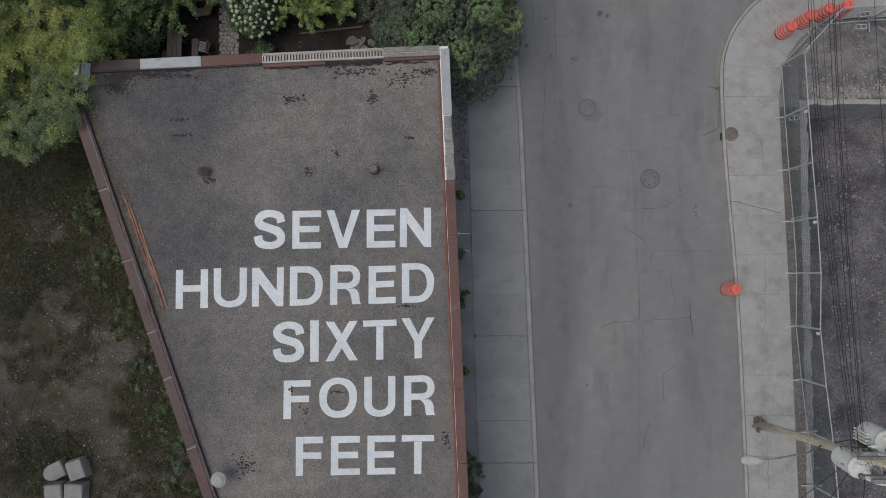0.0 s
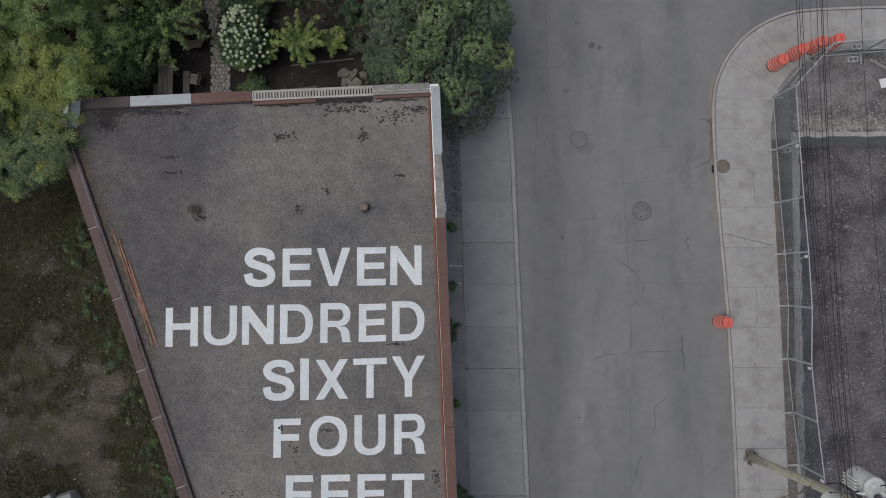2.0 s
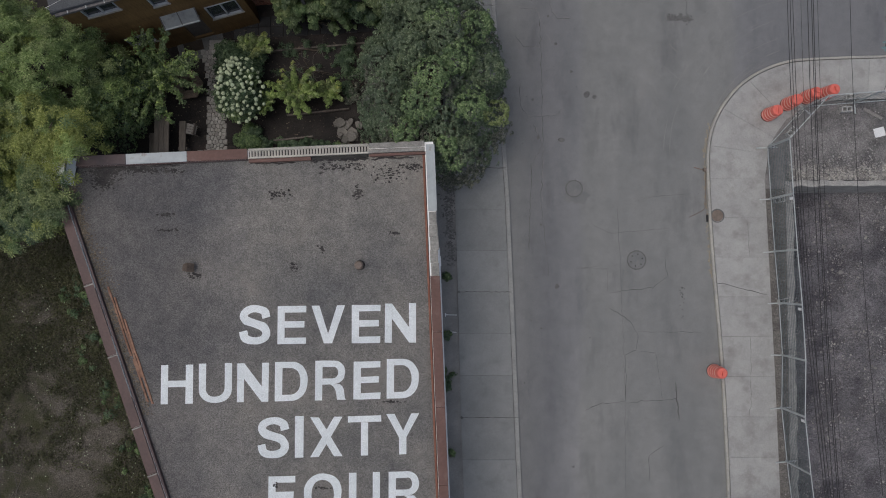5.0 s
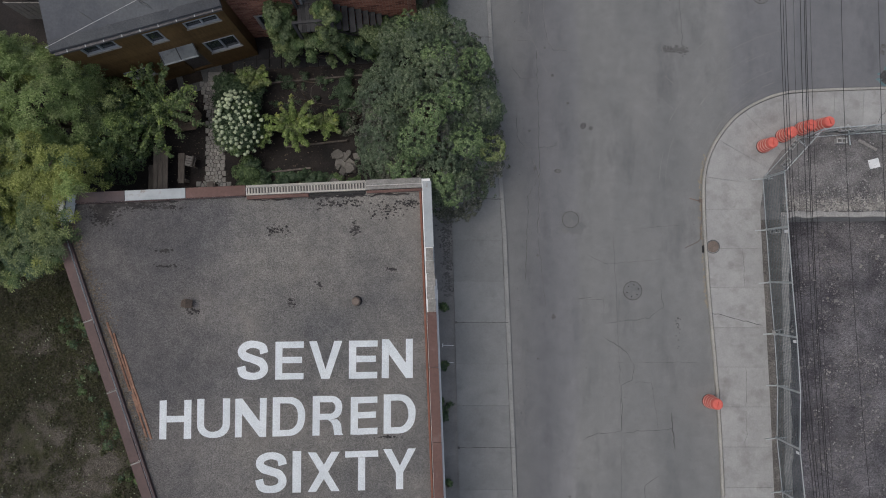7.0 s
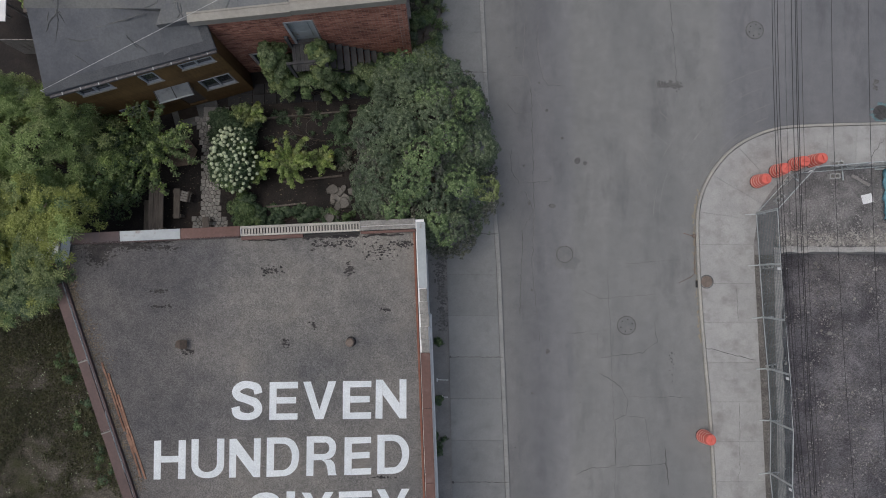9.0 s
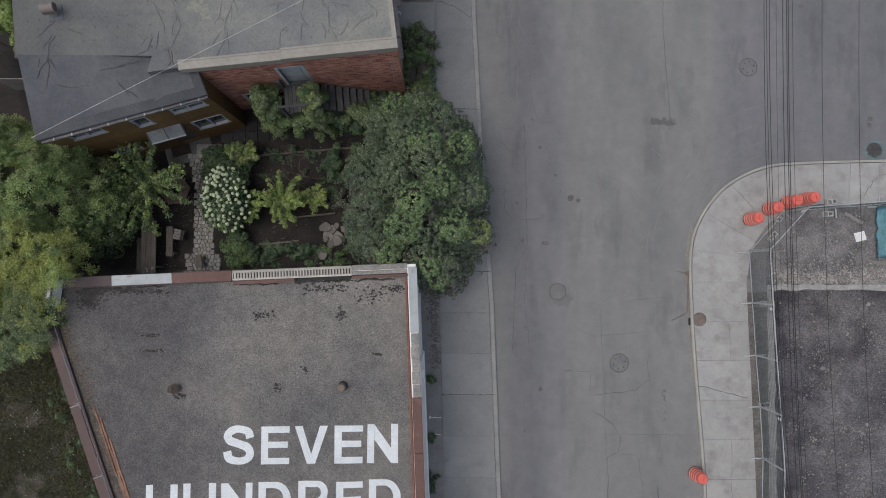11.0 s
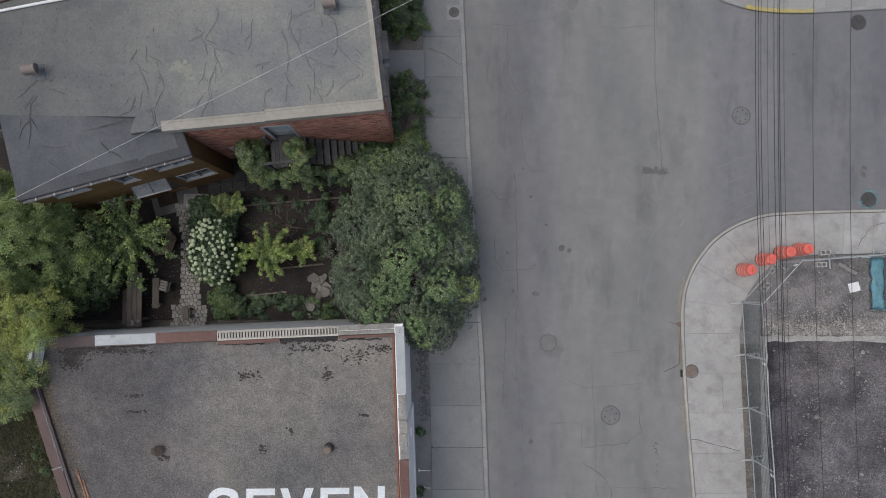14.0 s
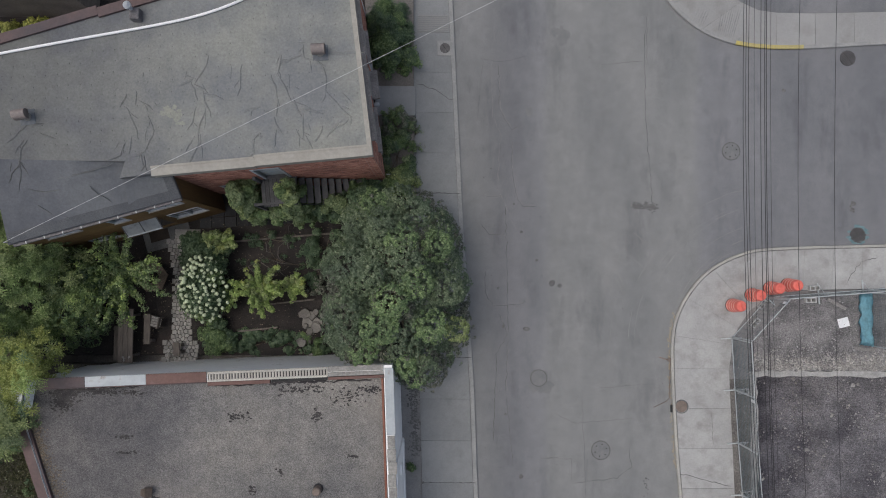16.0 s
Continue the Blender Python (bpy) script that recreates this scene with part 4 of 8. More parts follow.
for y0, y1, out, z0, z1, lab in ((4.1, -16.0, 0.045, 0.0, 3.9, "white painted wall facing"), (4.06, -16.0, 0.075, 0.0, 0.75, "chipped white plinth"), (3.7, 3.35, 0.1, 2.2, 2.5, "white wall box")):
    p, q = Vector(on_e(y0)), Vector(on_e(y1))
    part("facing", bevel(prism(bmesh.new(), [tuple(p + n_e * 0.003), tuple(q + n_e * 0.003), tuple(q + n_e * out), tuple(p + n_e * out)], z0, z1), 0.012), M["white_wall"], shop, lab)

# ---- the brick house beyond the garden ----
HS = [(-0.41, 14.1), (-1.25, 20.6), (-12.7, 17.35), (-12.6, 13.9), (-7.05, 13.45)]


def house_z(x, y):
    return 6.18 + 0.045 * (x + 0.4)


house = thing("brick_house", (0, 0, 0), "two-storey red brick house with a wrinkled grey membrane roof", "house")


def wall_panel(name, p, q, z0, z1, t, material, parent, holes=(), label=""):
    """An upright wall from p to q; its own x runs along it; openings go through as (s0, s1, z0, z1)."""
    p, q = Vector(p), Vector(q)
    d = q - p
    L = d.length
    xs = sorted({0.0, L, *[h[0] for h in holes], *[h[1] for h in holes]})
    zs = sorted({z0, z1, *[h[2] for h in holes], *[h[3] for h in holes]})
    bm = bmesh.new()
    for xa, xb in zip(xs, xs[1:]):
        for za, zb in zip(zs, zs[1:]):
            if any(h[0] <= (xa + xb) / 2 <= h[1] and h[2] <= (za + zb) / 2 <= h[3] for h in holes):
                continue
            box(bm, xa, xb, 0, t, za, zb)
    bmesh.ops.remove_doubles(bm, verts=bm.verts, dist=1e-5)
    ob = part(name, bm, material, parent, label)
    ob.matrix_local = Matrix.Translation((p.x, p.y, 0)) @ Matrix.Rotation(math.atan2(d.y, d.x), 4, "Z")
    return ob


def window(wall, s0, s1, z0, z1, name="window", panes=2, sill=True):
    """A window in a wall's opening, in the wall's own axes: frame, mullions, panes, sill."""
    w = 0.045
    bm = bmesh.new()
    for xa, xb, za, zb in ((s0, s1, z0, z0 + w), (s0, s1, z1 - w, z1), (s0, s0 + w, z0 + w, z1 - w), (s1 - w, s1, z0 + w, z1 - w)):
        box(bm, xa, xb, -0.02, 0.09, za, zb)
    for k in range(1, panes):
        x = s0 + (s1 - s0) * k / panes
        box(bm, x - 0.03, x + 0.03, -0.01, 0.08, z0 + w, z1 - w)
    win = part(name, bm, M["frame_white"], wall, "white window frame")
    bm = box(bmesh.new(), s0 + w, s1 - w, 0.05, 0.06, z0 + w, z1 - w)
    part("pane", bm, M["glass"], win)
    if sill:
        part("sill", box(bmesh.new(), s0 - 0.04, s1 + 0.04, -0.055, 0.02, z0 - 0.04, z0), M["fascia"], win)
    return win


south = wall_panel("wall", HS[4], HS[0], 0.2, 5.72, 0.3, M["mortar"], house, [(2.74, 3.52, 3.1, 4.95), (0.9, 1.5, 1.17, 2.36)])
bm = box(bmesh.new(), 2.74, 3.52, 0.1, 0.15, 3.1, 4.95)
door = part("door", bm, M["cap_white"], south, "pale blue-white side door")
for za, zb in ((3.3, 3.85), (3.98, 4.8)):
    part("door_panel", bevel(box(bmesh.new(), 2.88, 3.38, 0.085, 0.1, za, zb), 0.01), M["cap_white"], door)
part("threshold", box(bmesh.new(), 2.74, 3.52, -0.03, 0.1, 3.07, 3.104), M["timber_dark"], south)
for xa, xb, za, zb in ((2.66, 2.74, 3.05, 5.03), (3.52, 3.6, 3.05, 5.03), (2.74, 3.52, 4.95, 5.03)):
    part("door_trim", box(bmesh.new(), xa, xb, -0.03, 0.1, za, zb), M["frame_white"], south)
window(south, 0.9, 1.5, 1.17, 2.36, panes=1)
east = wall_panel("wall", HS[0], HS[1], 0.0, 5.9, 0.3, M["mortar"], house,
                  [(0.9, 1.9, 3.3, 5.0), (0.9, 1.9, 0.9, 2.5), (2.6, 3.4, 0.3, 2.4), (2.55, 3.45, 3.3, 5.0), (4.0, 4.8, 3.3, 5.0), (4.0, 4.8, 0.9, 2.5)])
for h in ((0.9, 1.9, 3.3, 5.0), (0.9, 1.9, 0.9, 2.5), (2.55, 3.45, 3.3, 5.0), (4.0, 4.8, 3.3, 5.0), (4.0, 4.8, 0.9, 2.5)):
    window(east, *h)
part("door", box(bmesh.new(), 2.6, 3.4, 0.1, 0.15, 0.3, 2.4), M["timber_warm"], east, "brown front door")
part("lamp", bevel(box(bmesh.new(), 2.35, 2.47, -0.22, -0.02, 2.3, 2.5), 0.02), M["frame_white"], east, "white wall lamp")
for xa, xb, za, zb, d in ((0.6, 2.2, 2.75, 2.9, 0.14), (2.5, 3.5, 2.75, 2.9, 0.3), (3.8, 4.95, 2.75, 2.9, 0.14), (0.5, 5.1, 5.3, 5.45, 0.16)):
    part("ledge", box(bmesh.new(), xa, xb, -d, 0, za, zb), M["timber_grey"], east)
wall_panel("wall", HS[1], HS[2], 0.0, 5.5, 0.3, M["white_wall"], house)
wall_panel("wall", HS[2], HS[3], 0.0, 5.3, 0.3, M["timber"], house)
wall_panel("wall", HS[3], (-11.84, 11.4), 0.0, 5.0, 0.2, M["clad"], house)


def roof_slab(pts, zf, thick, material, name, parent, label=""):
    """A sheet of roof over a plan outline, or over several that meet."""
    bm = bmesh.new()
    for one in pts if isinstance(pts[0][0], tuple) else [pts]:
        hi = [bm.verts.new((x, y, zf(x, y))) for x, y in one]
        lo = [bm.verts.new((x, y, zf(x, y) - thick)) for x, y in one]
        bm.faces.new(hi), bm.faces.new(lo[::-1])
        for i in range(len(one)):
            j = (i + 1) % len(one)
            bm.faces.new((lo[i], lo[j], hi[j], hi[i]))
    bmesh.ops.remove_doubles(bm, verts=bm.verts, dist=1e-4)
    return part(name, bm, material, parent, label)


MAIN = [(-0.45, 14.13), (-1.28, 20.55), (-12.68, 17.33), (-12.35, 13.9), (-8.0, 13.82), (-8.15, 13.3), (-6.9, 13.49)]
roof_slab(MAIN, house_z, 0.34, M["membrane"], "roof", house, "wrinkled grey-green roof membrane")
EAVE, RISE = [(-11.9, 11.25), (-10.6, 11.617), (-9.35, 11.97), (-8.1, 12.323)], [(-12.3, 13.9), (-10.9, 13.88), (-9.5, 13.86), (-8.0, 13.83)]
ADD = [[a, b, d, c] for a, b, c, d in zip(EAVE, EAVE[1:], RISE, RISE[1:])] + [[(-8.1, 12.323), (-6.48, 12.78), (-6.72, 13.5), (-8.12, 13.35)]]


def add_z(x, y):
    """The low roof climbs from its eaves to the main roof."""
    eave = 11.25 + (x + 11.9) * 0.282
    s = (y - eave) / (13.87 - eave if x < -8.05 else 2.4)
    return 5.2 + (house_z(x, y) - 5.203 if x < -8.05 else 0.62) * max(0, min(1, s))


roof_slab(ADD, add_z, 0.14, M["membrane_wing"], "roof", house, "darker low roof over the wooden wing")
EDGE_S = [(-11.88, 11.27), (-6.5, 12.77), (-6.58, 13.05), (-11.93, 11.6)]
roof_slab(EDGE_S, lambda x, y: add_z(x, y) + 0.03, 0.05, M["membrane_edge"], "edge_strip", house)
roof_slab([(-6.58, 13.05), (-6.74, 13.48), (-7.0, 13.42), (-6.86, 12.98)], lambda x, y: add_z(x, y) + 0.03, 0.05, M["membrane_edge"], "edge_strip", house)
# metal edging along the brick walls
for p, q, w in (((-0.36, 14.0), (-3.95, 13.67), 0.16), ((-3.95, 13.65), (-7.15, 13.36), 0.13)):
    d = (Vector(q) - Vector(p)).normalized()
    nn = Vector((d.y, -d.x))
    pts = [p, q, tuple(Vector(q) + nn * (w + 0.16)), tuple(Vector(p) + nn * (w + 0.16))]
    roof_slab(pts, lambda x, y: house_z(x, y) + 0.03, 0.34, M["fascia"], "fascia", house)
    roof_slab([tuple(Vector(e) + nn * (w + k)) for e, k in ((p, 0.12), (q, 0.12), (q, 0.18), (p, 0.18))], lambda x, y: house_z(x, y) + 0.055, 0.06, M["fascia"], "lip", house)
roof_slab([(-0.34, 14.0), (-1.18, 20.6), (-1.34, 20.6), (-0.5, 14.14)], lambda x, y: house_z(x, y) + 0.032, 0.34, M["fascia"], "fascia", house)
# the far edge: brown flashing with a step
for p, q in (((-12.75, 17.28), (-8.9, 18.38)), ((-8.9, 18.3), (-5.2, 19.36)), ((-5.2, 19.4), (-1.2, 20.56))):
    d = (Vector(q) - Vector(p)).normalized()
    nn = Vector((-d.y, d.x))
    pts = [p, q, tuple(Vector(q) + nn * 0.3), tuple(Vector(p) + nn * 0.3)]
    roof_slab(pts, lambda x, y: house_z(x, y) + 0.1, 0.5, M["cap_dull"], "coping", house, "brown roof edge flashing")
b = bmesh.new()
pipe = [(-13.2, 16.95), (-12.02, 17.19), (-9.7, 17.6), (-6.7, 18.12), (-5.4, 18.44), (-4.23, 18.9), (-3.4, 19.4), (-2.6, 20.1)]
pts = smooth_line(pipe, 0.3)
tube(b, [(p.x, p.y, house_z(p.x, p.y) + 0.05) for p in pts], 0.045, 8)
tagged(finish("pipe", b, M["paper"], True), "long white plastic pipe lying across the membrane roof", "pipe")

# ---- wooden wing below the low roof ----
WS, WE = (-11.78, 11.34), (-6.6, 12.82)
wing = wall_panel("wall", WS, WE, 0.2, 5.1, 0.2, M["clad"], house,
                  [(0.6, 1.7, 4.2, 4.85), (3.98, 5.12, 4.1, 4.6), (3.98, 5.12, 1.64, 2.7), (2.62, 3.15, 3.72, 4.6), (0.74, 1.66, 1.2, 2.0), (2.85, 3.6, 0.45, 2.45)], "amber timber-clad wall")
for h in ((0.6, 1.7, 4.2, 4.85), (3.98, 5.12, 4.1, 4.6), (3.98, 5.12, 1.64, 2.7), (0.74, 1.66, 1.2, 2.0)):
    window(wing, *h)
window(wing, 2.62, 3.15, 3.72, 4.6, panes=1)
part("door", box(bmesh.new(), 2.85, 3.6, 0.08, 0.13, 0.45, 2.45), M["timber"], wing, "dark back door")
side = wall_panel("wall", WE, (-6.78, 13.5), 0.2, 5.1, 0.2, M["clad"], house)
b = box(bmesh.new(), -0.05, 5.45, -0.14, -0.02, 5.0, 5.1)
gut = part("gutter", b, M["gutter"], wing, "dark eaves gutter")
for k in range(9):
    part("bracket", box(bmesh.new(), 0.35 + k * 0.6, 0.38 + k * 0.6, -0.15, -0.03, 5.1, 5.122), M["steel"], gut)
# boards of the cladding
for k in range(18):
    z = 0.3 + k * 0.265
    cut = [h for h in ((0.6, 1.7, 4.2, 4.85), (3.98, 5.12, 4.1, 4.6), (3.98, 5.12, 1.64, 2.7), (2.62, 3.15, 3.72, 4.6), (0.74, 1.66, 1.2, 2.0), (2.85, 3.6, 0.45, 2.45)) if h[2] < z + 0.27 and h[3] > z]
    xs = [0.0] + sorted(v for h in cut for v in (h[0] - 0.03, h[1] + 0.03)) + [5.38]
    for xa, xb in zip(xs[::2], xs[1::2]):
        if xb - xa > 0.05:
            bm = bmesh.new()
            vs = [bm.verts.new(p) for p in ((xa, -0.028, z), (xb, -0.028, z), (xb, -0.004, z + 0.26), (xa, -0.004, z + 0.26), (xa, -0.003, z), (xb, -0.003, z))]
            bm.faces.new(vs[:4]), bm.faces.new((vs[0], vs[4], vs[5], vs[1]))
            part("board", bm, M["clad"], wing)
# glazed porch roof and step by the back door
bm = bmesh.new()
for xa, xb in ((2.48, 3.08), (3.12, 3.7)):
    vs = [bm.verts.new(p) for p in ((xa, -0.02, 2.98), (xb, -0.02, 2.98), (xb, -0.36, 2.66), (xa, -0.36, 2.66))]
    bm.faces.new(vs)
bmesh.ops.solidify(bm, geom=list(bm.faces), thickness=0.03)
porch = part("porch_canopy", bm, M["canopy_sheet"], wing, "small pale pitched porch canopy")
part("front_rail", box(bmesh.new(), 2.46, 3.72, -0.4, -0.362, 2.6, 2.67), M["cap_white"], porch)
for xa in (2.46, 3.08, 3.7):
    part("rafter", tube(bmesh.new(), [(xa + 0.02, -0.02, 2.98), (xa + 0.02, -0.37, 2.65)], 0.022, 5), M["gutter"], porch)
for xa in (2.5, 3.66):
    part("brace", tube(bmesh.new(), [(xa, -0.02, 2.3), (xa, -0.36, 2.62)], 0.02, 5), M["gutter"], porch)
step = part("step", bevel(box(bmesh.new(), 2.05, 3.86, -0.76, 0.0, 0.2, 0.33), 0.015), M["paver_pale"], wing, "grey concrete back landing")
mat = tagged(finish("doormat", bevel(box(bmesh.new(), 2.3, 3.04, -0.43, -0.03, 0.331, 0.349), 0.006), M["mat_brown"]), "dark brown doormat on the concrete landing", "doormat")
mat.location, mat.rotation_euler = (*WS, 0), (0, 0, math.atan2(WE[1] - WS[1], WE[0] - WS[0]))

# ---- white words on the roof ----
WORDS = {
    "SEVEN": ((-6.16, -0.39), (2.05, 2.15), (0.76, 0.85), [(449, 505), (517, 568), (577, 637), (649, 700), (708, 763)]),
    "HUNDRED": ((-8.68, -0.29), (0.11, 0.33), (-1.17, -0.95), [(311, 368), (378, 437), (446, 502), (513, 571), (584, 639), (652, 700), (711, 768)]),
    "SIXTY": ((-5.52, -0.27), (-1.58, -1.42), (-2.92, -2.75), [(484, 540), (550, 565), (577, 634), (643, 702), (711, 769)]),
    "FOUR": ((-5.15, -0.24), (-3.43, -3.3), (-4.72, -4.59), [(502, 550), (565, 632), (645, 700), (715, 771)]),
    "FEET": ((-4.74, -0.29), (-5.23, -5.16), (-6.53, -6.45), [(524, 572), (586, 637), (650, 700), (711, 768)]),
}


TV, TH = 0.238, 0.208  # breadth of upright and level strokes


def arc(cx, cy, rx, ry, a0, a1, n=14, p=2.25):
    """Points on a squarish oval, from a0 to a1 degrees."""
    out = []
    for k in range(n + 1):
        a = radians(a0 + (a1 - a0) * k / n)
        c, s_ = math.cos(a), math.sin(a)
        out.append((cx + rx * math.copysign(abs(c) ** (2 / p), c), cy + ry * math.copysign(abs(s_) ** (2 / p), s_)))
    return out


def band(outer, inner_):
    return [[outer[k], outer[k + 1], inner_[k + 1], inner_[k]] for k in range(len(outer) - 1)]


def rect(x0, x1, y0, y1):
    return [(x0, y0), (x1, y0), (x1, y1), (x0, y1)]


def capital(ch, w, h):
    """The pieces of a bold grotesque capital in a box w by h; none overlap."""
    a = TV * 1.12
    if ch == "I":
        return [rect(0, w, 0, h)]
    if ch in "EF":
        out = [rect(0, TV, 0, h), rect(TV, w, h - TH, h), rect(TV, w * 0.94, h * 0.5 - TH * 0.42, h * 0.5 + TH * 0.58)]
        return out + ([rect(TV, w, 0, TH)] if ch == "E" else [])
    if ch == "H":
        return [rect(0, TV, 0, h), rect(w - TV, w, 0, h), rect(TV, w - TV, h / 2 - TH * 0.42, h / 2 + TH * 0.58)]
    if ch == "T":
        return [rect(0, w, h - TH, h), rect((w - TV) / 2, (w + TV) / 2, 0, h - TH)]
    if ch == "N":
        d = 0.5
        return [rect(0, TV * 0.95, 0, h), rect(w - TV * 0.95, w, 0, h), [(TV * 0.95, h), (TV * 0.95, h - d), (w - TV * 0.95, 0), (w - TV * 0.95, d)]]
    if ch == "V":
        return [[(0, h), (a, h), (w / 2, h * 0.26), (w / 2, 0), (w / 2 - 0.14, 0)], [(w, h), (w / 2 + 0.14, 0), (w / 2, 0), (w / 2, h * 0.26), (w - a, h)]]
    if ch == "Y":
        j = h * 0.42
        return [[(0, h), (a, h), (w / 2, j + 0.22), (w / 2, j), ((w - TV) / 2, j)], [(w, h), ((w + TV) / 2, j), (w / 2, j), (w / 2, j + 0.22), (w - a, h)], rect((w - TV) / 2, (w + TV) / 2, 0, j)]
    if ch == "X":
        a *= 1.05
        c, e = h * (w / 2) / (w - a) - h / 2, a / 2
        m = (w / 2, h / 2)
        top, bot, lf, rt = (m[0], m[1] + c), (m[0], m[1] - c), (m[0] - e, m[1]), (m[0] + e, m[1])
        return [[(0, h), (a, h), top, lf], [(w - a, h), (w, h), rt, top], [(0, 0), lf, bot, (a, 0)], [(w, 0), (w - a, 0), bot, rt], [lf, top, rt, bot]]
    if ch == "O":
        return band(arc(w / 2, h / 2, w / 2, h / 2, 0, 360, 40), arc(w / 2, h / 2, w / 2 - TV * 1.05, h / 2 - TH, 0, 360, 40))
    if ch == "U":
        r = w * 0.47
        return [rect(0, TV, r, h), rect(w - TV, w, r, h)] + band(arc(w / 2, r, w / 2, r, 180, 360, 22), arc(w / 2, r, w / 2 - TV, r - TH, 180, 360, 22))
    if ch == "D":
        r = w * 0.56
        return [rect(0, TV, 0, h), rect(TV, w - r, 0, TH), rect(TV, w - r, h - TH, h)] + band(arc(w - r, h / 2, r, h / 2, -90, 90, 22), arc(w - r, h / 2, r - TV, h / 2 - TH, -90, 90, 22))
    if ch == "R":
        y, r, q = h * 0.4, (h - h * 0.4) / 2, w * 0.97
        out = [rect(0, TV, 0, h), rect(TV, q - r, h - TH, h), rect(TV, q - r, y, y + TH * 0.92)]
        out += band(arc(q - r, y + r, r, r, -90, 90, 18, 2.1), arc(q - r, y + r, r - TV, r - TH * 0.95, -90, 90, 18, 2.1))
        legs = [(y, 0.50, 0.80), (y - 0.08, 0.60, 0.885), (y - 0.18, 0.655, 0.93), (0.16, 0.685, 0.95), (0.06, 0.7, 0.965), (0, 0.715, 1.0)]
        return out + [[(x0 * w, y0), (x1 * w, y0), (u1 * w, y1), (u0 * w, y1)] for (y0, x0, x1), (y1, u0, u1) in zip(legs, legs[1:])]
    # S: a bent band
    mid = [(0.865, 0.675), (0.79, 0.835), (0.5, 0.905), (0.21, 0.835), (0.14, 0.715), (0.25, 0.6), (0.5, 0.53), (0.76, 0.445), (0.865, 0.3), (0.79, 0.155), (0.5, 0.092), (0.2, 0.16), (0.125, 0.335)]
    line = smooth_line([(x * w, y * h) for x, y in mid], 0.05)
    L, R_ = [], []
    for i, p in enumerate(line):
        d = (line[min(i + 1, len(line) - 1)] - line[max(i - 1, 0)]).normalized()
        k = 0.118 + 0.014 * abs(d.y) + 0.012 * (abs(p.y - h * 0.53) < 0.12)
        L.append((p.x - d.y * k, p.y + d.x * k)), R_.append((p.x + d.y * k, p.y - d.x * k))
    return band(L, R_)


def glyph(ch, x0, x1, ylo, yhi, z):
    """One capital flat on the roof, its edges a little uneven as from a roller."""
    drop = 0.055 if ch in "EVXFT" else 0.02 if ch in "HNY" else 0.0
    yhi = (yhi[0] - drop, yhi[1] - drop)
    w, h = x1 - x0, (yhi[0] + yhi[1] - ylo[0] - ylo[1]) / 2
    bm = bmesh.new()
    for piece in capital(ch, w, h):
        bm.faces.new([bm.verts.new((x, y, 0)) for x, y in piece])
    bmesh.ops.remove_doubles(bm, verts=bm.verts, dist=0.002)
    bmesh.ops.triangulate(bm, faces=bm.faces)
    bmesh.ops.recalc_face_normals(bm, faces=bm.faces)
    if sum(f.normal.z for f in bm.faces) < 0:
        bmesh.ops.reverse_faces(bm, faces=bm.faces)
    for v in bm.verts:
        u, t_ = v.co.x / w, v.co.y / h
        lo_, hi_ = ylo[0] + (ylo[1] - ylo[0]) * u, yhi[0] + (yhi[1] - yhi[0]) * u
        x, y = x0 + v.co.x, lo_ + (hi_ - lo_) * t_
        v.co = (x + 0.014 * noise.noise(Vector((x * 3, y * 3, 1))), y + 0.014 * noise.noise(Vector((x * 3, y * 3, 5))), z)
    me = bpy.data.meshes.new("letter")
    bm.to_mesh(me)
    bm.free()
    me.materials.append(M["paint"])
    return me


for word, (xr, top, bot, cols) in WORDS.items():
    t = thing("painted_word", (0, 0, 0), "word %s painted in large white capitals on gravel roof" % word, "lettering", "words on the roof")
    c0, c1 = cols[0][0], cols[-1][1]
    for ch, (a, e) in zip(word, cols):
        ta, te = (a - c0) / (c1 - c0), (e - c0) / (c1 - c0)
        mixf = lambda r, k: r[0] + (r[1] - r[0]) * k
        me = glyph(ch, mixf(xr, ta), mixf(xr, te), (mixf(bot, ta), mixf(bot, te)), (mixf(top, ta), mixf(top, te)), ROOF + 0.005)
        o = new("letter", me)
        o.parent = t

# ---- things on the lettered roof ----


def roof_vent_box():
    t = thing("roof_vent", (-7.78, 3.3, ROOF), "small square rusty brown roof vent with a dented hood", "roof vent")
    part("body", bevel(box(bmesh.new(), -0.11, 0.13, -0.14, 0.08, 0, 0.2), 0.01), M["iron_brown"], t)
    bm = bmesh.new()
    vs = [bm.verts.new(p) for p in ((-0.2, -0.12, 0.2), (0.0, -0.17, 0.3), (0.0, 0.13, 0.32), (-0.17, 0.08, 0.2), (0.19, -0.17, 0.2), (0.19, 0.1, 0.2))]
    bm.faces.new(vs[:4]), bm.faces.new((vs[1], vs[4], vs[5], vs[2]))
    bmesh.ops.solidify(bm, geom=list(bm.faces), thickness=0.015)
    part("hood", bm, M["iron_brown"], t)


def roof_drain():
    t = thing("roof_pipe", (-2.23, 3.36, ROOF), "short brown capped vent pipe standing in the gravel", "vent pipe")
    part("pipe", lathe(bmesh.new(), [(0.13, 0), (0.12, 0.02), (0.12, 0.28), (0.14, 0.29), (0.14, 0.36), (0.1, 0.4)], 16), M["iron_brown"], t, smooth=False)
    part("collar", lathe(bmesh.new(), [(0.17, 0.0), (0.16, 0.02), (0.13, 0.04)], 16), M["tar"], t)


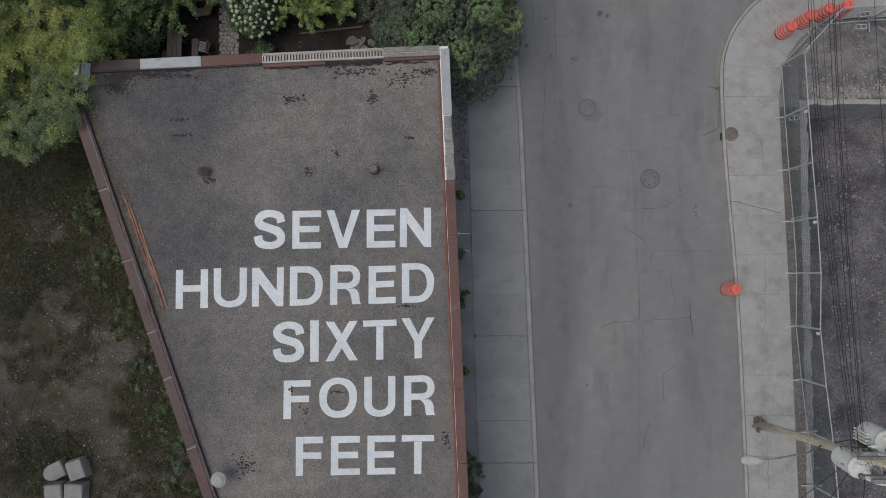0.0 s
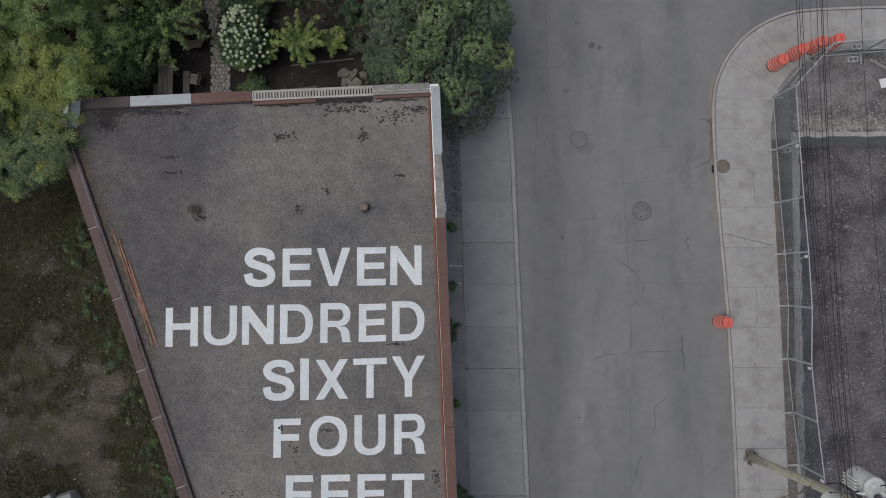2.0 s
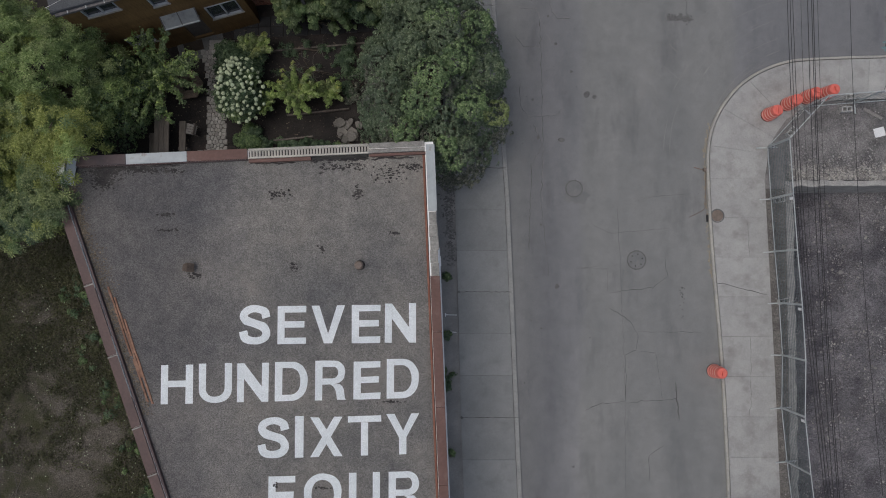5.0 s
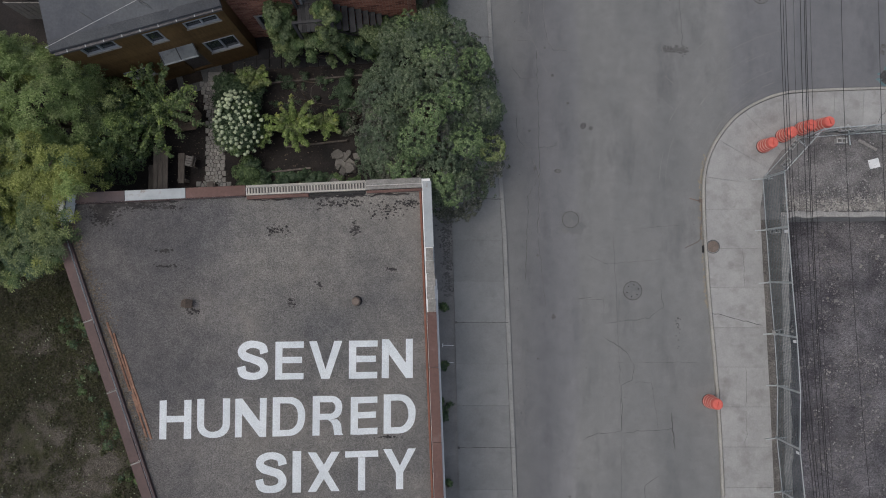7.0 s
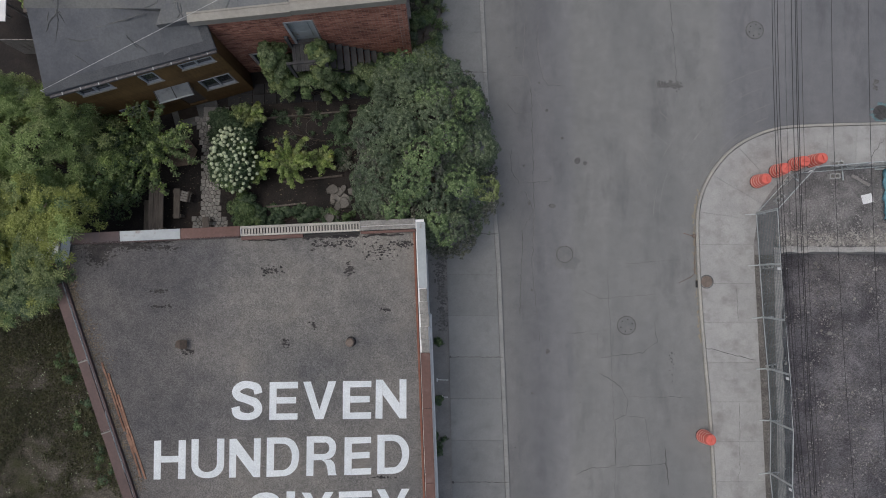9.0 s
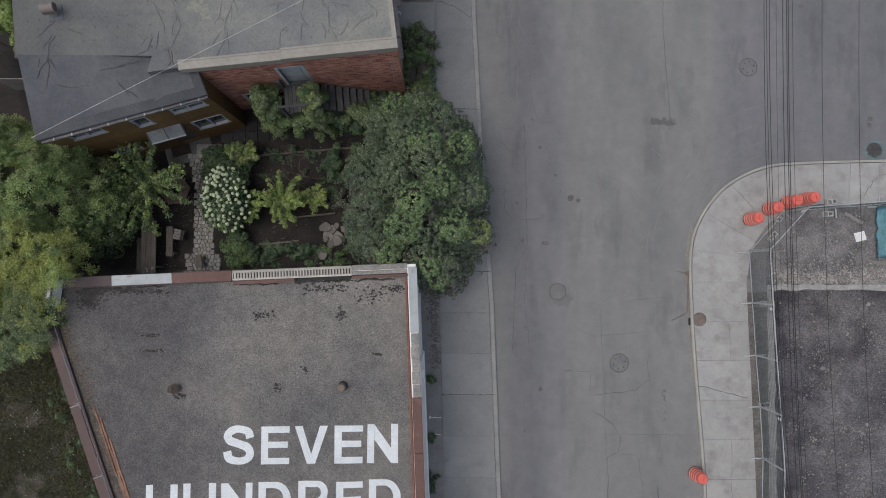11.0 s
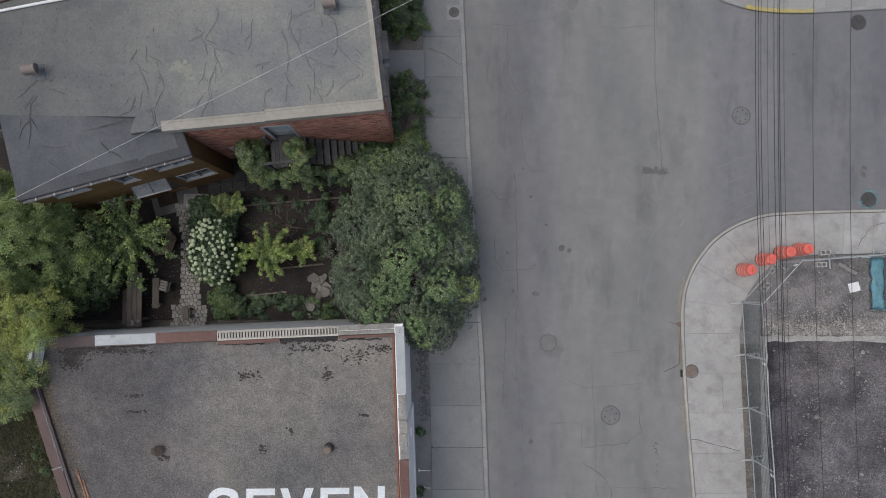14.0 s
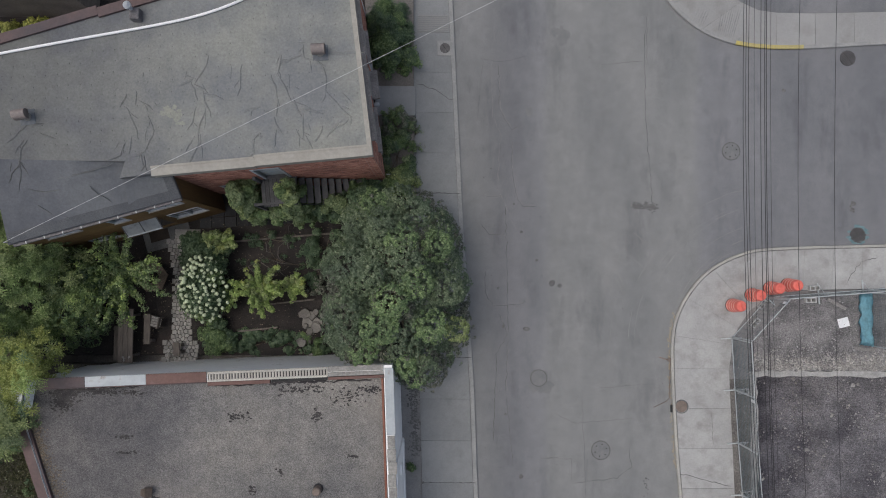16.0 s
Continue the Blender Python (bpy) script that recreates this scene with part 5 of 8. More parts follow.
def round_vent():
    t = thing("roof_ventilator", (-7.0, -6.45, ROOF), "round galvanised roof ventilator with a conical cap", "roof vent")
    part("pipe", lathe(bmesh.new(), [(0.2, 0), (0.19, 0.04), (0.19, 0.62), (0.18, 0.64)], 20), M["dull_zinc"], t, smooth=False)
    part("cap", lathe(bmesh.new(), [(0.23, 0.6), (0.25, 0.61), (0.25, 0.69), (0.22, 0.71), (0.13, 0.77), (0.03, 0.78)], 10), M["dull_zinc"], t)


def metal_hood():
    t = thing("metal_hood", (-12.03, 6.46, ROOF + 0.1), "pale sheet-metal hood with sloping sides on the roof corner", "hood")
    m = Matrix.Rotation(radians(-8), 4, "Z")
    bm = bmesh.new()
    lo = [bm.verts.new(m @ Vector(p)) for p in ((-0.52, -0.46, 0), (0.5, -0.46, 0), (0.5, 0.46, 0), (-0.52, 0.46, 0))]
    hi = [bm.verts.new(m @ Vector(p)) for p in ((-0.44, -0.34, 0.38), (0.36, -0.36, 0.45), (0.36, 0.34, 0.45), (-0.44, 0.34, 0.38))]
    bm.faces.new(hi), bm.faces.new(lo[::-1])
    for i in range(4):
        bm.faces.new((lo[i], lo[(i + 1) % 4], hi[(i + 1) % 4], hi[i]))
    part("hood", bevel(bm, 0.02), M["hood_pale"], t)
    bm = box(bmesh.new(), 0.36, 0.4, -0.36, 0.36, 0.42, 0.47, m)
    part("ridge", bm, M["gutter"], t)


roof_vent_box(), roof_drain(), round_vent(), metal_hood()
rr = random.Random(11)
for k, (dx, y0, y1) in enumerate(((0.0, 2.65, 0.4), (0.1, 2.3, -0.3), (0.18, 1.6, -1.15), (0.04, 0.3, -1.1))):
    bm = bmesh.new()
    rows = []
    for i in range(9):
        y = y0 + (y1 - y0) * i / 8
        x, z = on_w(y)[0] + 0.63 + dx + rr.uniform(-0.012, 0.012), ROOF + 0.028 + 0.012 * (i % 2)
        rows.append([bm.verts.new(p) for p in ((x, y, ROOF + 0.002), (x, y, z), (x + 0.065, y, z), (x + 0.065, y, ROOF + 0.002))])
    for p, q in zip(rows, rows[1:]):
        for k in range(3):
            bm.faces.new((p[k], p[k + 1], q[k + 1], q[k]))
    bm.faces.new(rows[0]), bm.faces.new(rows[-1][::-1])
    tagged(finish("metal_strip", bm, M["rust_strip"]), "long rusty orange strip lying on roof gravel by the parapet", "metal strip", "rusty strips on the roof")

# bare tar patches, as scattered shreds
bm = bmesh.new()
for cx, cy, rx, ry, n in ((-10.65, 6.2, 0.34, 0.36, 330), (-10.5, 6.42, 0.7, 0.14, 160), (-9.45, 6.5, 0.5, 0.12, 150), (-8.5, 6.45, 0.6, 0.1, 60), (-2.9, 6.6, 0.9, 0.16, 90), (-1.3, 6.35, 0.7, 0.3, 70), (-2.3, 5.75, 0.16, 0.28, 45),
                          (-0.5, 6.6, 0.4, 0.15, 60), (-4.9, 5.7, 0.4, 0.14, 40), (-3.5, 3.9, 0.1, 0.12, 20), (-4.4, 3.3, 0.12, 0.18, 25), (-1.1, 4.4, 0.2, 0.06, 20), (-8.6, 5.0, 0.3, 0.06, 25), (-8.5, 4.5, 0.4, 0.05, 25),
                          (-6.4, -6.2, 0.35, 0.3, 60), (-4.9, -3.75, 0.1, 0.1, 8), (-4.5, -4.5, 0.2, 0.3, 14), (0.1, -5.3, 0.12, 0.25, 30), (-1.2, -1.08, 0.4, 0.03, 22), (-3.4, -3.85, 0.3, 0.03, 14), (-7.6, 3.0, 0.22, 0.12, 22)):
    for i in range(n):
        x, y = rr.gauss(cx, rx * 0.5), rr.gauss(cy, ry * 0.5)
        if y < on_n(x)[1] - (0.36 if x < -6 else 0.45):
            blob(bm, x, y, rr.uniform(0.015, 0.055), rr.uniform(0.012, 0.034), ROOF + rr.uniform(0.004, 0.016), rr, 7, 0.5)
tagged(part("bare_patch", bm, M["tar"], shop, "bare dark tar showing through the gravel"), kind="stuff")
bm = bmesh.new()
for i in range(1500):
    y = 6.0 - 7.5 * rr.random() ** 1.6
    x = on_w(y)[0] + 0.4 + abs(rr.gauss(0, 0.16 + 0.12 * (2.2 < y < 4)))
    blob(bm, x, y, rr.uniform(0.015, 0.035), rr.uniform(0.01, 0.025), ROOF + rr.uniform(0.006, 0.04), rr, 5, 0.4)
tagged(finish("leaf_litter", bm, M["litter"]), "dry brown leaf litter along the parapet", "leaf litter", kind="stuff")
bm = bmesh.new()
for i in range(420):
    y = 7.0 - 3.6 * rr.random() ** 1.3
    blob(bm, 0.72 + rr.gauss(0, 0.12) + 0.03 * (6 - y), y, rr.uniform(0.015, 0.06), rr.uniform(0.015, 0.05), SW - 0.034 + rr.uniform(0.0, 0.02), rr, 6, 0.4)
tagged(finish("wall_litter", bm, M["oil"]), "dark damp leaf litter at the foot of the wall", "leaf litter", kind="stuff")
# torn roofing felt along the opened coping
bm = bmesh.new()
for x0, x1, off, w in ((-3.9, -1.95, 0.44, 0.05), (-1.9, -0.5, 0.47, 0.04), (-5.9, -4.4, 0.45, 0.025), (-11.0, -9.6, 0.4, 0.06), (-9.5, -8.2, 0.38, 0.03)):
    d_ = Vector((dn.y, -dn.x))
    pts = [tuple(Vector(on_n(x0 + (x1 - x0) * k / 12)) + d_ * (off + rr.uniform(-0.03, 0.03))) for k in range(13)]
    ribbon(bm, pts, w, ROOF + 0.012, rr, 0.012, 0.08, lift=0.03)
tagged(part("torn_felt", bm, M["tar"], shop, "torn dark felt edge"), kind="stuff")

# ---- the brick house: roof fittings, side stairs ----


def roof_chimney_vent(x, y, label, turn=0.0):
    z = house_z(x, y)
    t = thing("roof_vent", (x, y, z), label, "roof vent", "vents on the membrane roof")
    t.rotation_euler = (0, 0, turn)
    part("stack", lathe(bmesh.new(), [(0.13, -0.02), (0.12, 0.02), (0.12, 0.31)], 14), M["fascia"], t)
    bm = bmesh.new()
    box(bm, -0.2, 0.2, -0.15, 0.15, 0.3, 0.44)
    tube(bm, [(-0.2, 0, 0.43), (0.2, 0, 0.43)], 0.15, 14)
    part("hood", bm, M["hood_brown"], t)
    part("flashing", bevel(box(bmesh.new(), -0.24, 0.24, -0.24, 0.24, 0.0, 0.025), 0.01), M["membrane_low"], t)


roof_chimney_vent(-1.98, 17.15, "brown half-round roof vent hood on the membrane roof", 0.05)
roof_chimney_vent(-11.1, 15.2, "brown half-round roof vent hood beside deep wrinkles", 0.15)
z = house_z(-7.7, 18.4)
t = thing("chimney_pipe", (-7.7, 18.35, z), "small grey chimney box with a white round cap", "chimney")
part("box", bevel(box(bmesh.new(), -0.14, 0.16, -0.2, 0.16, 0, 0.3), 0.02), M["gutter"], t)
part("cap", lathe(bmesh.new(), [(0.06, 0.3), (0.06, 0.5), (0.12, 0.52), (0.12, 0.6), (0.05, 0.66)], 12, Matrix.Translation((-0.08, 0.12, 0))), M["frame_white"], t)
rr = random.Random(21)
bm = bmesh.new()
WEST_CREASES = ((-11.1, 15.0, -2.5, 0.8), (-11.2, 14.5, -2.3, 0.4), (-11.1, 14.5, -1.9, 0.8), (-11.3, 13.8, -2.1, 0.7), (-11.3, 13.8, -1.7, 0.9), (-11.3, 13.8, -1.1, 0.4), (-11.0, 14.9, 0.1, 0.4), (-10.7, 14.7, -0.2, 0.5),
                (-8.0, 15.9, -2.1, 0.4), (-8.0, 15.5, -1.3, 1.0), (-7.8, 14.6, -1.7, 0.5), (-7.7, 16.0, -1.3, 0.4), (-7.6, 15.7, -0.5, 0.5), (-7.3, 15.2, -1.1, 0.4), (-7.1, 14.8, -1.9, 0.7), (-7.4, 14.1, -2.6, 0.3),
                (-7.4, 14.0, -1.4, 0.5), (-7.5, 14.1, -1.5, 0.4), (-8.0, 14.4, -1.9, 0.4), (-8.1, 14.0, -2.6, 0.5))
MIDDLE_CREASES = ((-5.9, 16.4, -2.3, 0.5), (-6.0, 16.3, -1.3, 0.6), (-5.9, 16.2, 0.7, 0.6), (-5.9, 16.2, -0.3, 0.5), (-5.6, 15.9, -0.1, 0.5), (-5.6, 16.0, -1.4, 0.8), (-5.8, 15.5, -1.7, 0.7), (-5.5, 15.5, -1.6, 1.1), (-5.7, 14.8, -1.8, 1.0),
                  (-5.9, 14.5, -2.1, 0.4), (-4.4, 16.8, -1.6, 0.9), (-3.8, 15.5, -2.6, 0.5), (-3.8, 14.7, -2.5, 0.3), (-4.0, 14.6, -1.7, 0.5), (-3.4, 15.2, -1.3, 0.5), (-3.3, 14.8, -1.7, 0.5))
EAST_CREASES = ((-3.2, 17.1, -2.1, 0.6), (-3.5, 16.5, -1.3, 0.7), (-3.3, 15.8, -1.5, 0.6), (-3.3, 16.5, -0.9, 0.9), (-2.8, 15.8, -1.0, 0.6), (-2.6, 15.4, -0.2, 0.7), (-2.5, 15.3, -1.4, 0.7), (-2.4, 14.6, -1.1, 0.4), (-2.7, 14.8, -1.6, 0.5),
                (-1.9, 14.9, -1.7, 0.5), (-2.5, 17.1, -2.7, 0.7), (-2.5, 17.4, -1.6, 0.4), (-2.5, 17.0, -0.6, 0.7), (-1.9, 16.8, -1.4, 0.8), (-1.8, 16.0, -1.0, 0.6), (-1.4, 15.5, -0.8, 0.5), (-1.1, 15.1, -1.9, 0.8), (-1.3, 15.9, -0.5, 0.4))


def crease(bm, line, w, h, z, rng):
    """A rounded fold along a plan line, that swells and fades out at both ends."""
    prof = ((-1.0, 0.0), (-0.45, 0.42), (0.0, 1.0), (0.35, 0.55), (1.0, 0.0))
    rows = []
    for i, (x, y) in enumerate(line):
        xa, ya = line[max(i - 1, 0)]
        xb, yb = line[min(i + 1, len(line) - 1)]
        d = math.hypot(xb - xa, yb - ya) or 1
        nx_, ny_ = -(yb - ya) / d, (xb - xa) / d
        f = math.sin(math.pi * (0.06 + 0.9 * i / (len(line) - 1))) ** 0.6 * rng.uniform(0.8, 1.15)
        rows.append([bm.verts.new((x + nx_ * w * k * f, y + ny_ * w * k * f, z(x, y) + 0.001 + h * f * e)) for k, e in prof])
    for a_, c_ in zip(rows, rows[1:]):
        for k in range(4):
            bm.faces.new((a_[k], a_[k + 1], c_[k + 1], c_[k]))


def fold(x, y, a, length, w, h):
    """One raised crease that wanders along its way; returns the points on it."""
    line = [(x, y)]
    steps = max(4, int(length / 0.09))
    turn = rr.gauss(0, 0.2)
    for k in range(steps):
        turn = 0.75 * turn + rr.gauss(0, 0.16)
        line.append((line[-1][0] + length / steps * math.cos(a + turn), line[-1][1] + length / steps * math.sin(a + turn)))
    line = [p for p in line if (p[1] > 14.0 + (p[0] + 0.4) * 0.085 or p[0] < -8.4) and p[0] < -0.68]
    if len(line) > 2:
        crease(bm, line, w if y > 14.0 else w * 0.5, h, lambda x_, y_: house_z(x_, y_) if y_ > 13.88 or x_ > -8.0 else add_z(x_, y_) + 0.006, rr)
    return line


for x, y, a, length in WEST_CREASES + MIDDLE_CREASES + EAST_CREASES:
    line = fold(x, y, a, length * 1.12, 0.043, 0.036)
    if rr.random() < 0.6 and line:
        p = rr.choice(line)
        fold(p[0], p[1], a + rr.choice((-1, 1)) * rr.uniform(0.3, 0.8), length * rr.uniform(0.35, 0.6), 0.032, 0.027)
    if rr.random() < 0.5:
        fold(x + rr.gauss(0, 0.25), y + rr.gauss(0, 0.25), a + rr.gauss(0, 0.25), length * rr.uniform(0.3, 0.7), 0.03, 0.02)
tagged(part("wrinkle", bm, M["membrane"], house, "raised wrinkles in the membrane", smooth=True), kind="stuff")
bm = bmesh.new()
for i in range(32):
    for j in range(15):
        x, y = -12 + 0.36 * i + rr.gauss(0, 0.02), 13.9 + 0.36 * j + 0.1 * (i - 20) * 0.36 * 0.5 + rr.gauss(0, 0.02)
        if y < 17.2 + (x + 12) * 0.26 and y > 14.1 and x < -0.75:
            lathe(bm, [(0.028, house_z(x, y) - 0.004), (0.02, house_z(x, y) + 0.012)], 6, Matrix.Translation((x, y, 0)))
tagged(part("fastener", bm, M["membrane"], house, "rows of covered membrane fasteners"), kind="stuff")
bm = bmesh.new()
for line in (((-11.3, 13.0), (-10.6, 12.9), (-9.9, 13.05)), ((-10.9, 12.5), (-10.4, 12.2), (-9.8, 12.05)), ((-9.2, 13.1), (-8.9, 12.7)), ((-10.2, 13.3), (-9.3, 13.5), (-8.4, 13.75)), ((-9.0, 12.9), (-8.6, 12.6))):
    ribbon(bm, list(line), 0.02, lambda x_, y_: add_z(x_, y_) + 0.003, rr, 0.015, 0.12, lift=0.025)
tagged(part("wrinkle", bm, M["membrane"], house), kind="stuff")
bm = bmesh.new()
for k in range(16):
    x, y = -6.56 + rr.gauss(0, 0.16), 15.35 + rr.gauss(0, 0.13)
    blob(bm, x, y, rr.uniform(0.05, 0.16), rr.uniform(0.04, 0.12), house_z(x, y) + 0.004 + 0.0003 * k, rr, 9, 0.4)
tagged(part("patch", bm, M["pale_patch"], house, "pale weathered spots on the membrane"), kind="stuff")

bm = bmesh.new()
crease(bm, [(-1.75 + 0.11 * k, 17.12 + 0.004 * k) for k in range(11)], 0.05, 0.035, house_z, rr)
part("seam", bm, M["membrane"], house, "raised membrane seam", smooth=True)

stair = thing("side_stairs", (0, 0, 0), "grey timber landing and stairs against the brick wall", "stairs")
mS = Matrix.Translation((-7.05, 13.45, 0)) @ Matrix.Rotation(math.atan2(0.65, 6.64), 4, "Z")
for k in range(9):
    bm = box(bmesh.new(), 2.5 + k * 0.14, 2.632 + k * 0.14, -1.0, -0.02, 2.98, 3.03, mS)
    part("landing_board", bm, M["timber_dark"], stair)
for k in range(13):
    z = 2.86 - k * 0.2
    part("tread", box(bmesh.new(), 3.78 + k * 0.23, 3.99 + k * 0.23, -0.95, -0.05, z - 0.05, z, mS), M["timber_dark"], stair)
for y0 in (-0.98, -0.05):
    bm = bmesh.new()
    vs = [bm.verts.new(mS @ Vector(p)) for p in ((3.7, y0, 2.95), (6.75, y0, 0.3), (6.75, y0, 0.05), (3.7, y0, 2.7))]
    bm.faces.new(vs)
    bmesh.ops.solidify(bm, geom=list(bm.faces), thickness=0.04)
    part("stringer", bm, M["timber_dark"], stair)
for x, y in ((2.5, -1.0), (3.74, -1.0), (2.5, -0.1)):
    part("post", box(bmesh.new(), x - 0.05, x + 0.05, y - 0.05, y + 0.05, GARDEN - 0.02, 3.95, mS), M["timber_dark"], stair)
part("rail", box(bmesh.new(), 2.45, 3.8, -1.04, -0.96, 3.9, 3.96, mS), M["timber_dark"], stair)

# ---- garden things ----


def plank_table():
    t = thing("garden_table", (-10.05, 8.05, GARDEN), "long dark weathered plank table on garden soil", "table")
    for k in range(3):
        part("plank", bevel(box(bmesh.new(), -0.27 + k * 0.185, -0.09 + k * 0.185, -1.02, 1.0, 0.7, 0.75), 0.008), M["timber"], t)
    for y in (-0.75, 0.75):
        for x in (-0.2, 0.2):
            part("leg", box(bmesh.new(), x - 0.04, x + 0.04, y - 0.04, y + 0.04, -0.01, 0.7), M["timber"], t)
    for k in range(5):
        a = random.Random(k)
        part("pebble", lathe(bmesh.new(), [(0.02, 0.75), (0.045, 0.77), (0.03, 0.8)], 7, Matrix.Translation((0.05 + a.uniform(-0.15, 0.15), -0.86 + a.uniform(-0.08, 0.08), 0))), M["stone"], t)


def plank_bench(x, y, L, label, turn=0.0):
    t = thing("garden_bench", (x, y, GARDEN), label, "bench", "garden benches")
    t.rotation_euler = (0, 0, turn)
    part("seat", bevel(box(bmesh.new(), -0.12, 0.12, -L / 2, L / 2, 0.4, 0.45), 0.01), M["timber"], t)
    for yy in (-L / 2 + 0.12, L / 2 - 0.12):
        part("leg", box(bmesh.new(), -0.16, 0.16, yy - 0.05, yy + 0.05, -0.01, 0.4), M["timber"], t)


def hex_planter():
    t = thing("hexagon_planter", (-9.22, 10.25, GARDEN), "hexagonal timber bench ring round a planting hole", "planter")
    for k in range(6):
        a0, a1 = math.pi / 3 * k + 0.15, math.pi / 3 * (k + 1) + 0.15
        pts = [(r * math.cos(a), r * math.sin(a)) for r, a in ((0.26, a0), (0.6, a0), (0.6, a1), (0.26, a1))]
        part("seat_board", prism(bmesh.new(), pts, 0.38, 0.44), M["timber_warm"], t)
        pts = [(r * math.cos(a), r * math.sin(a)) for r, a in ((0.24, a0), (0.27, a0), (0.27, a1), (0.24, a1))]
        part("side_board", prism(bmesh.new(), pts, 0.0, 0.38), M["timber_warm"], t)
    part("soil", prism(bmesh.new(), [(0.24 * math.cos(math.pi / 3 * k), 0.24 * math.sin(math.pi / 3 * k)) for k in range(6)], 0.0, 0.2), M["mulch"], t)


def garden_chair():
    t = thing("garden_chair", (-9.05, 8.55, GARDEN), "small grey slatted garden chair", "chair")
    t.rotation_euler = (0, 0, radians(-12))
    for k in range(4):
        part("slat", box(bmesh.new(), -0.19, 0.19, -0.2 + k * 0.1, -0.115 + k * 0.1, 0.4, 0.425), M["timber_grey"], t)
    for x in (-0.18, 0.18):
        for y in (-0.18, 0.18):
            part("leg", box(bmesh.new(), x - 0.02, x + 0.02, y - 0.02, y + 0.02, -0.01, 0.4 if x < 0 else 0.75), M["timber"], t)
    part("backrest", box(bmesh.new(), 0.19, 0.22, -0.2, 0.2, 0.55, 0.75), M["timber"], t)


plank_table()
plank_bench(-9.38, 8.28, 1.15, "narrow dark plank bench beside the long table")
plank_bench(-10.5, 7.75, 1.3, "low dark plank bench half hidden by foliage")
plank_bench(-8.25, 7.52, 0.5, "short grey timber bench on the stone path", 0.1)
hex_planter(), garden_chair()

path = thing("stone_path", (0, 0, GARDEN), "garden path of rounded pale flagstones", "path")
rr = random.Random(31)
seeds = []
for r_ in range(31):
    y = 7.1 + r_ * 0.15
    c0, half = -8.22 - 0.25 * max(0, y - 10.5), 0.33
    if y < 7.7:
        c0, half = -8.24, 0.64
    n_ = 5 if half < 0.5 else 9
    for k in range(n_):
        seeds.append((c0 - half + (k + 0.5) * 2 * half / n_ + rr.uniform(-0.04, 0.04) + (0.03 if r_ % 2 else -0.03), y + rr.uniform(-0.04, 0.04)))


def cell(c, others, reach):
    """The part of a square round c that lies nearer to c than to the others."""
    poly = [(c[0] - reach, c[1] - reach), (c[0] + reach, c[1] - reach), (c[0] + reach, c[1] + reach), (c[0] - reach, c[1] + reach)]
    for o in others:
        mx, my, dx, dy = (c[0] + o[0]) / 2, (c[1] + o[1]) / 2, o[0] - c[0], o[1] - c[1]
        out = []
        for (ax, ay), (bx, by) in zip(poly, poly[1:] + poly[:1]):
            fa, fb = (ax - mx) * dx + (ay - my) * dy, (bx - mx) * dx + (by - my) * dy
            if fa <= 0:
                out.append((ax, ay))
            if fa * fb < 0:
                k = fa / (fa - fb)
                out.append((ax + (bx - ax) * k, ay + (by - ay) * k))
        poly = out
    return poly


for s0_ in seeds:
    near = [o for o in seeds if o != s0_ and abs(o[0] - s0_[0]) + abs(o[1] - s0_[1]) < 0.7]
    ring = cell(s0_, near, 0.11)
    n = len(ring)
    if n < 3:
        continue
    x, y = s0_
    hz = rr.uniform(0.035, 0.055)
    bm = bmesh.new()
    lo = [bm.verts.new((x + (px - x) * 0.9, y + (py - y) * 0.9, -0.02)) for px, py in ring]
    mi = [bm.verts.new((x + (px - x) * 0.9, y + (py - y) * 0.9, hz - 0.015)) for px, py in ring]
    hi = [bm.verts.new((x + (px - x) * 0.8, y + (py - y) * 0.8, hz)) for px, py in ring]
    bm.faces.new(hi)
    for a, c in ((lo, mi), (mi, hi)):
        for k in range(n):
            bm.faces.new((a[k], a[(k + 1) % n], c[(k + 1) % n], c[k]))
    part("flagstone", bm, M["stone"], path)

patio = thing("paved_walk", (0, 0, GARDEN), "walk of square pavers along the house, painted dark for shade", "path")
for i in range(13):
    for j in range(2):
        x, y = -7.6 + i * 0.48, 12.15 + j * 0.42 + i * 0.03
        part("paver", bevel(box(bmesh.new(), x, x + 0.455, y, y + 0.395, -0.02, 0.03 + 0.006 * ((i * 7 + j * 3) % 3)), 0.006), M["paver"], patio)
for i in range(2):
    part("paver", bevel(box(bmesh.new(), -8.55 + i * 0.5, -8.07 + i * 0.5, 11.6, 12.1, -0.02, 0.035), 0.006), M["stone"], patio)


def timber_edge(p, q, label):
    t = thing("timber_edging", (*p, GARDEN), label, "edging", "timber bed edges")
    d = Vector(q) - Vector(p)
    m = Matrix.Rotation(math.atan2(d.y, d.x), 4, "Z")
    part("board", box(bmesh.new(), 0, d.length, -0.03, 0.03, -0.02, 0.16, m), M["timber"], t)


timber_edge((-5.5, 9.15), (-3.1, 9.42), "weathered timber edge of a planting bed")
timber_edge((-6.03, 8.18), (-4.5, 8.34), "short timber edge before ground cover")
timber_edge((-7.2, 11.55), (-2.2, 12.0), "timber edge along the paved walk")
rr = random.Random(41)
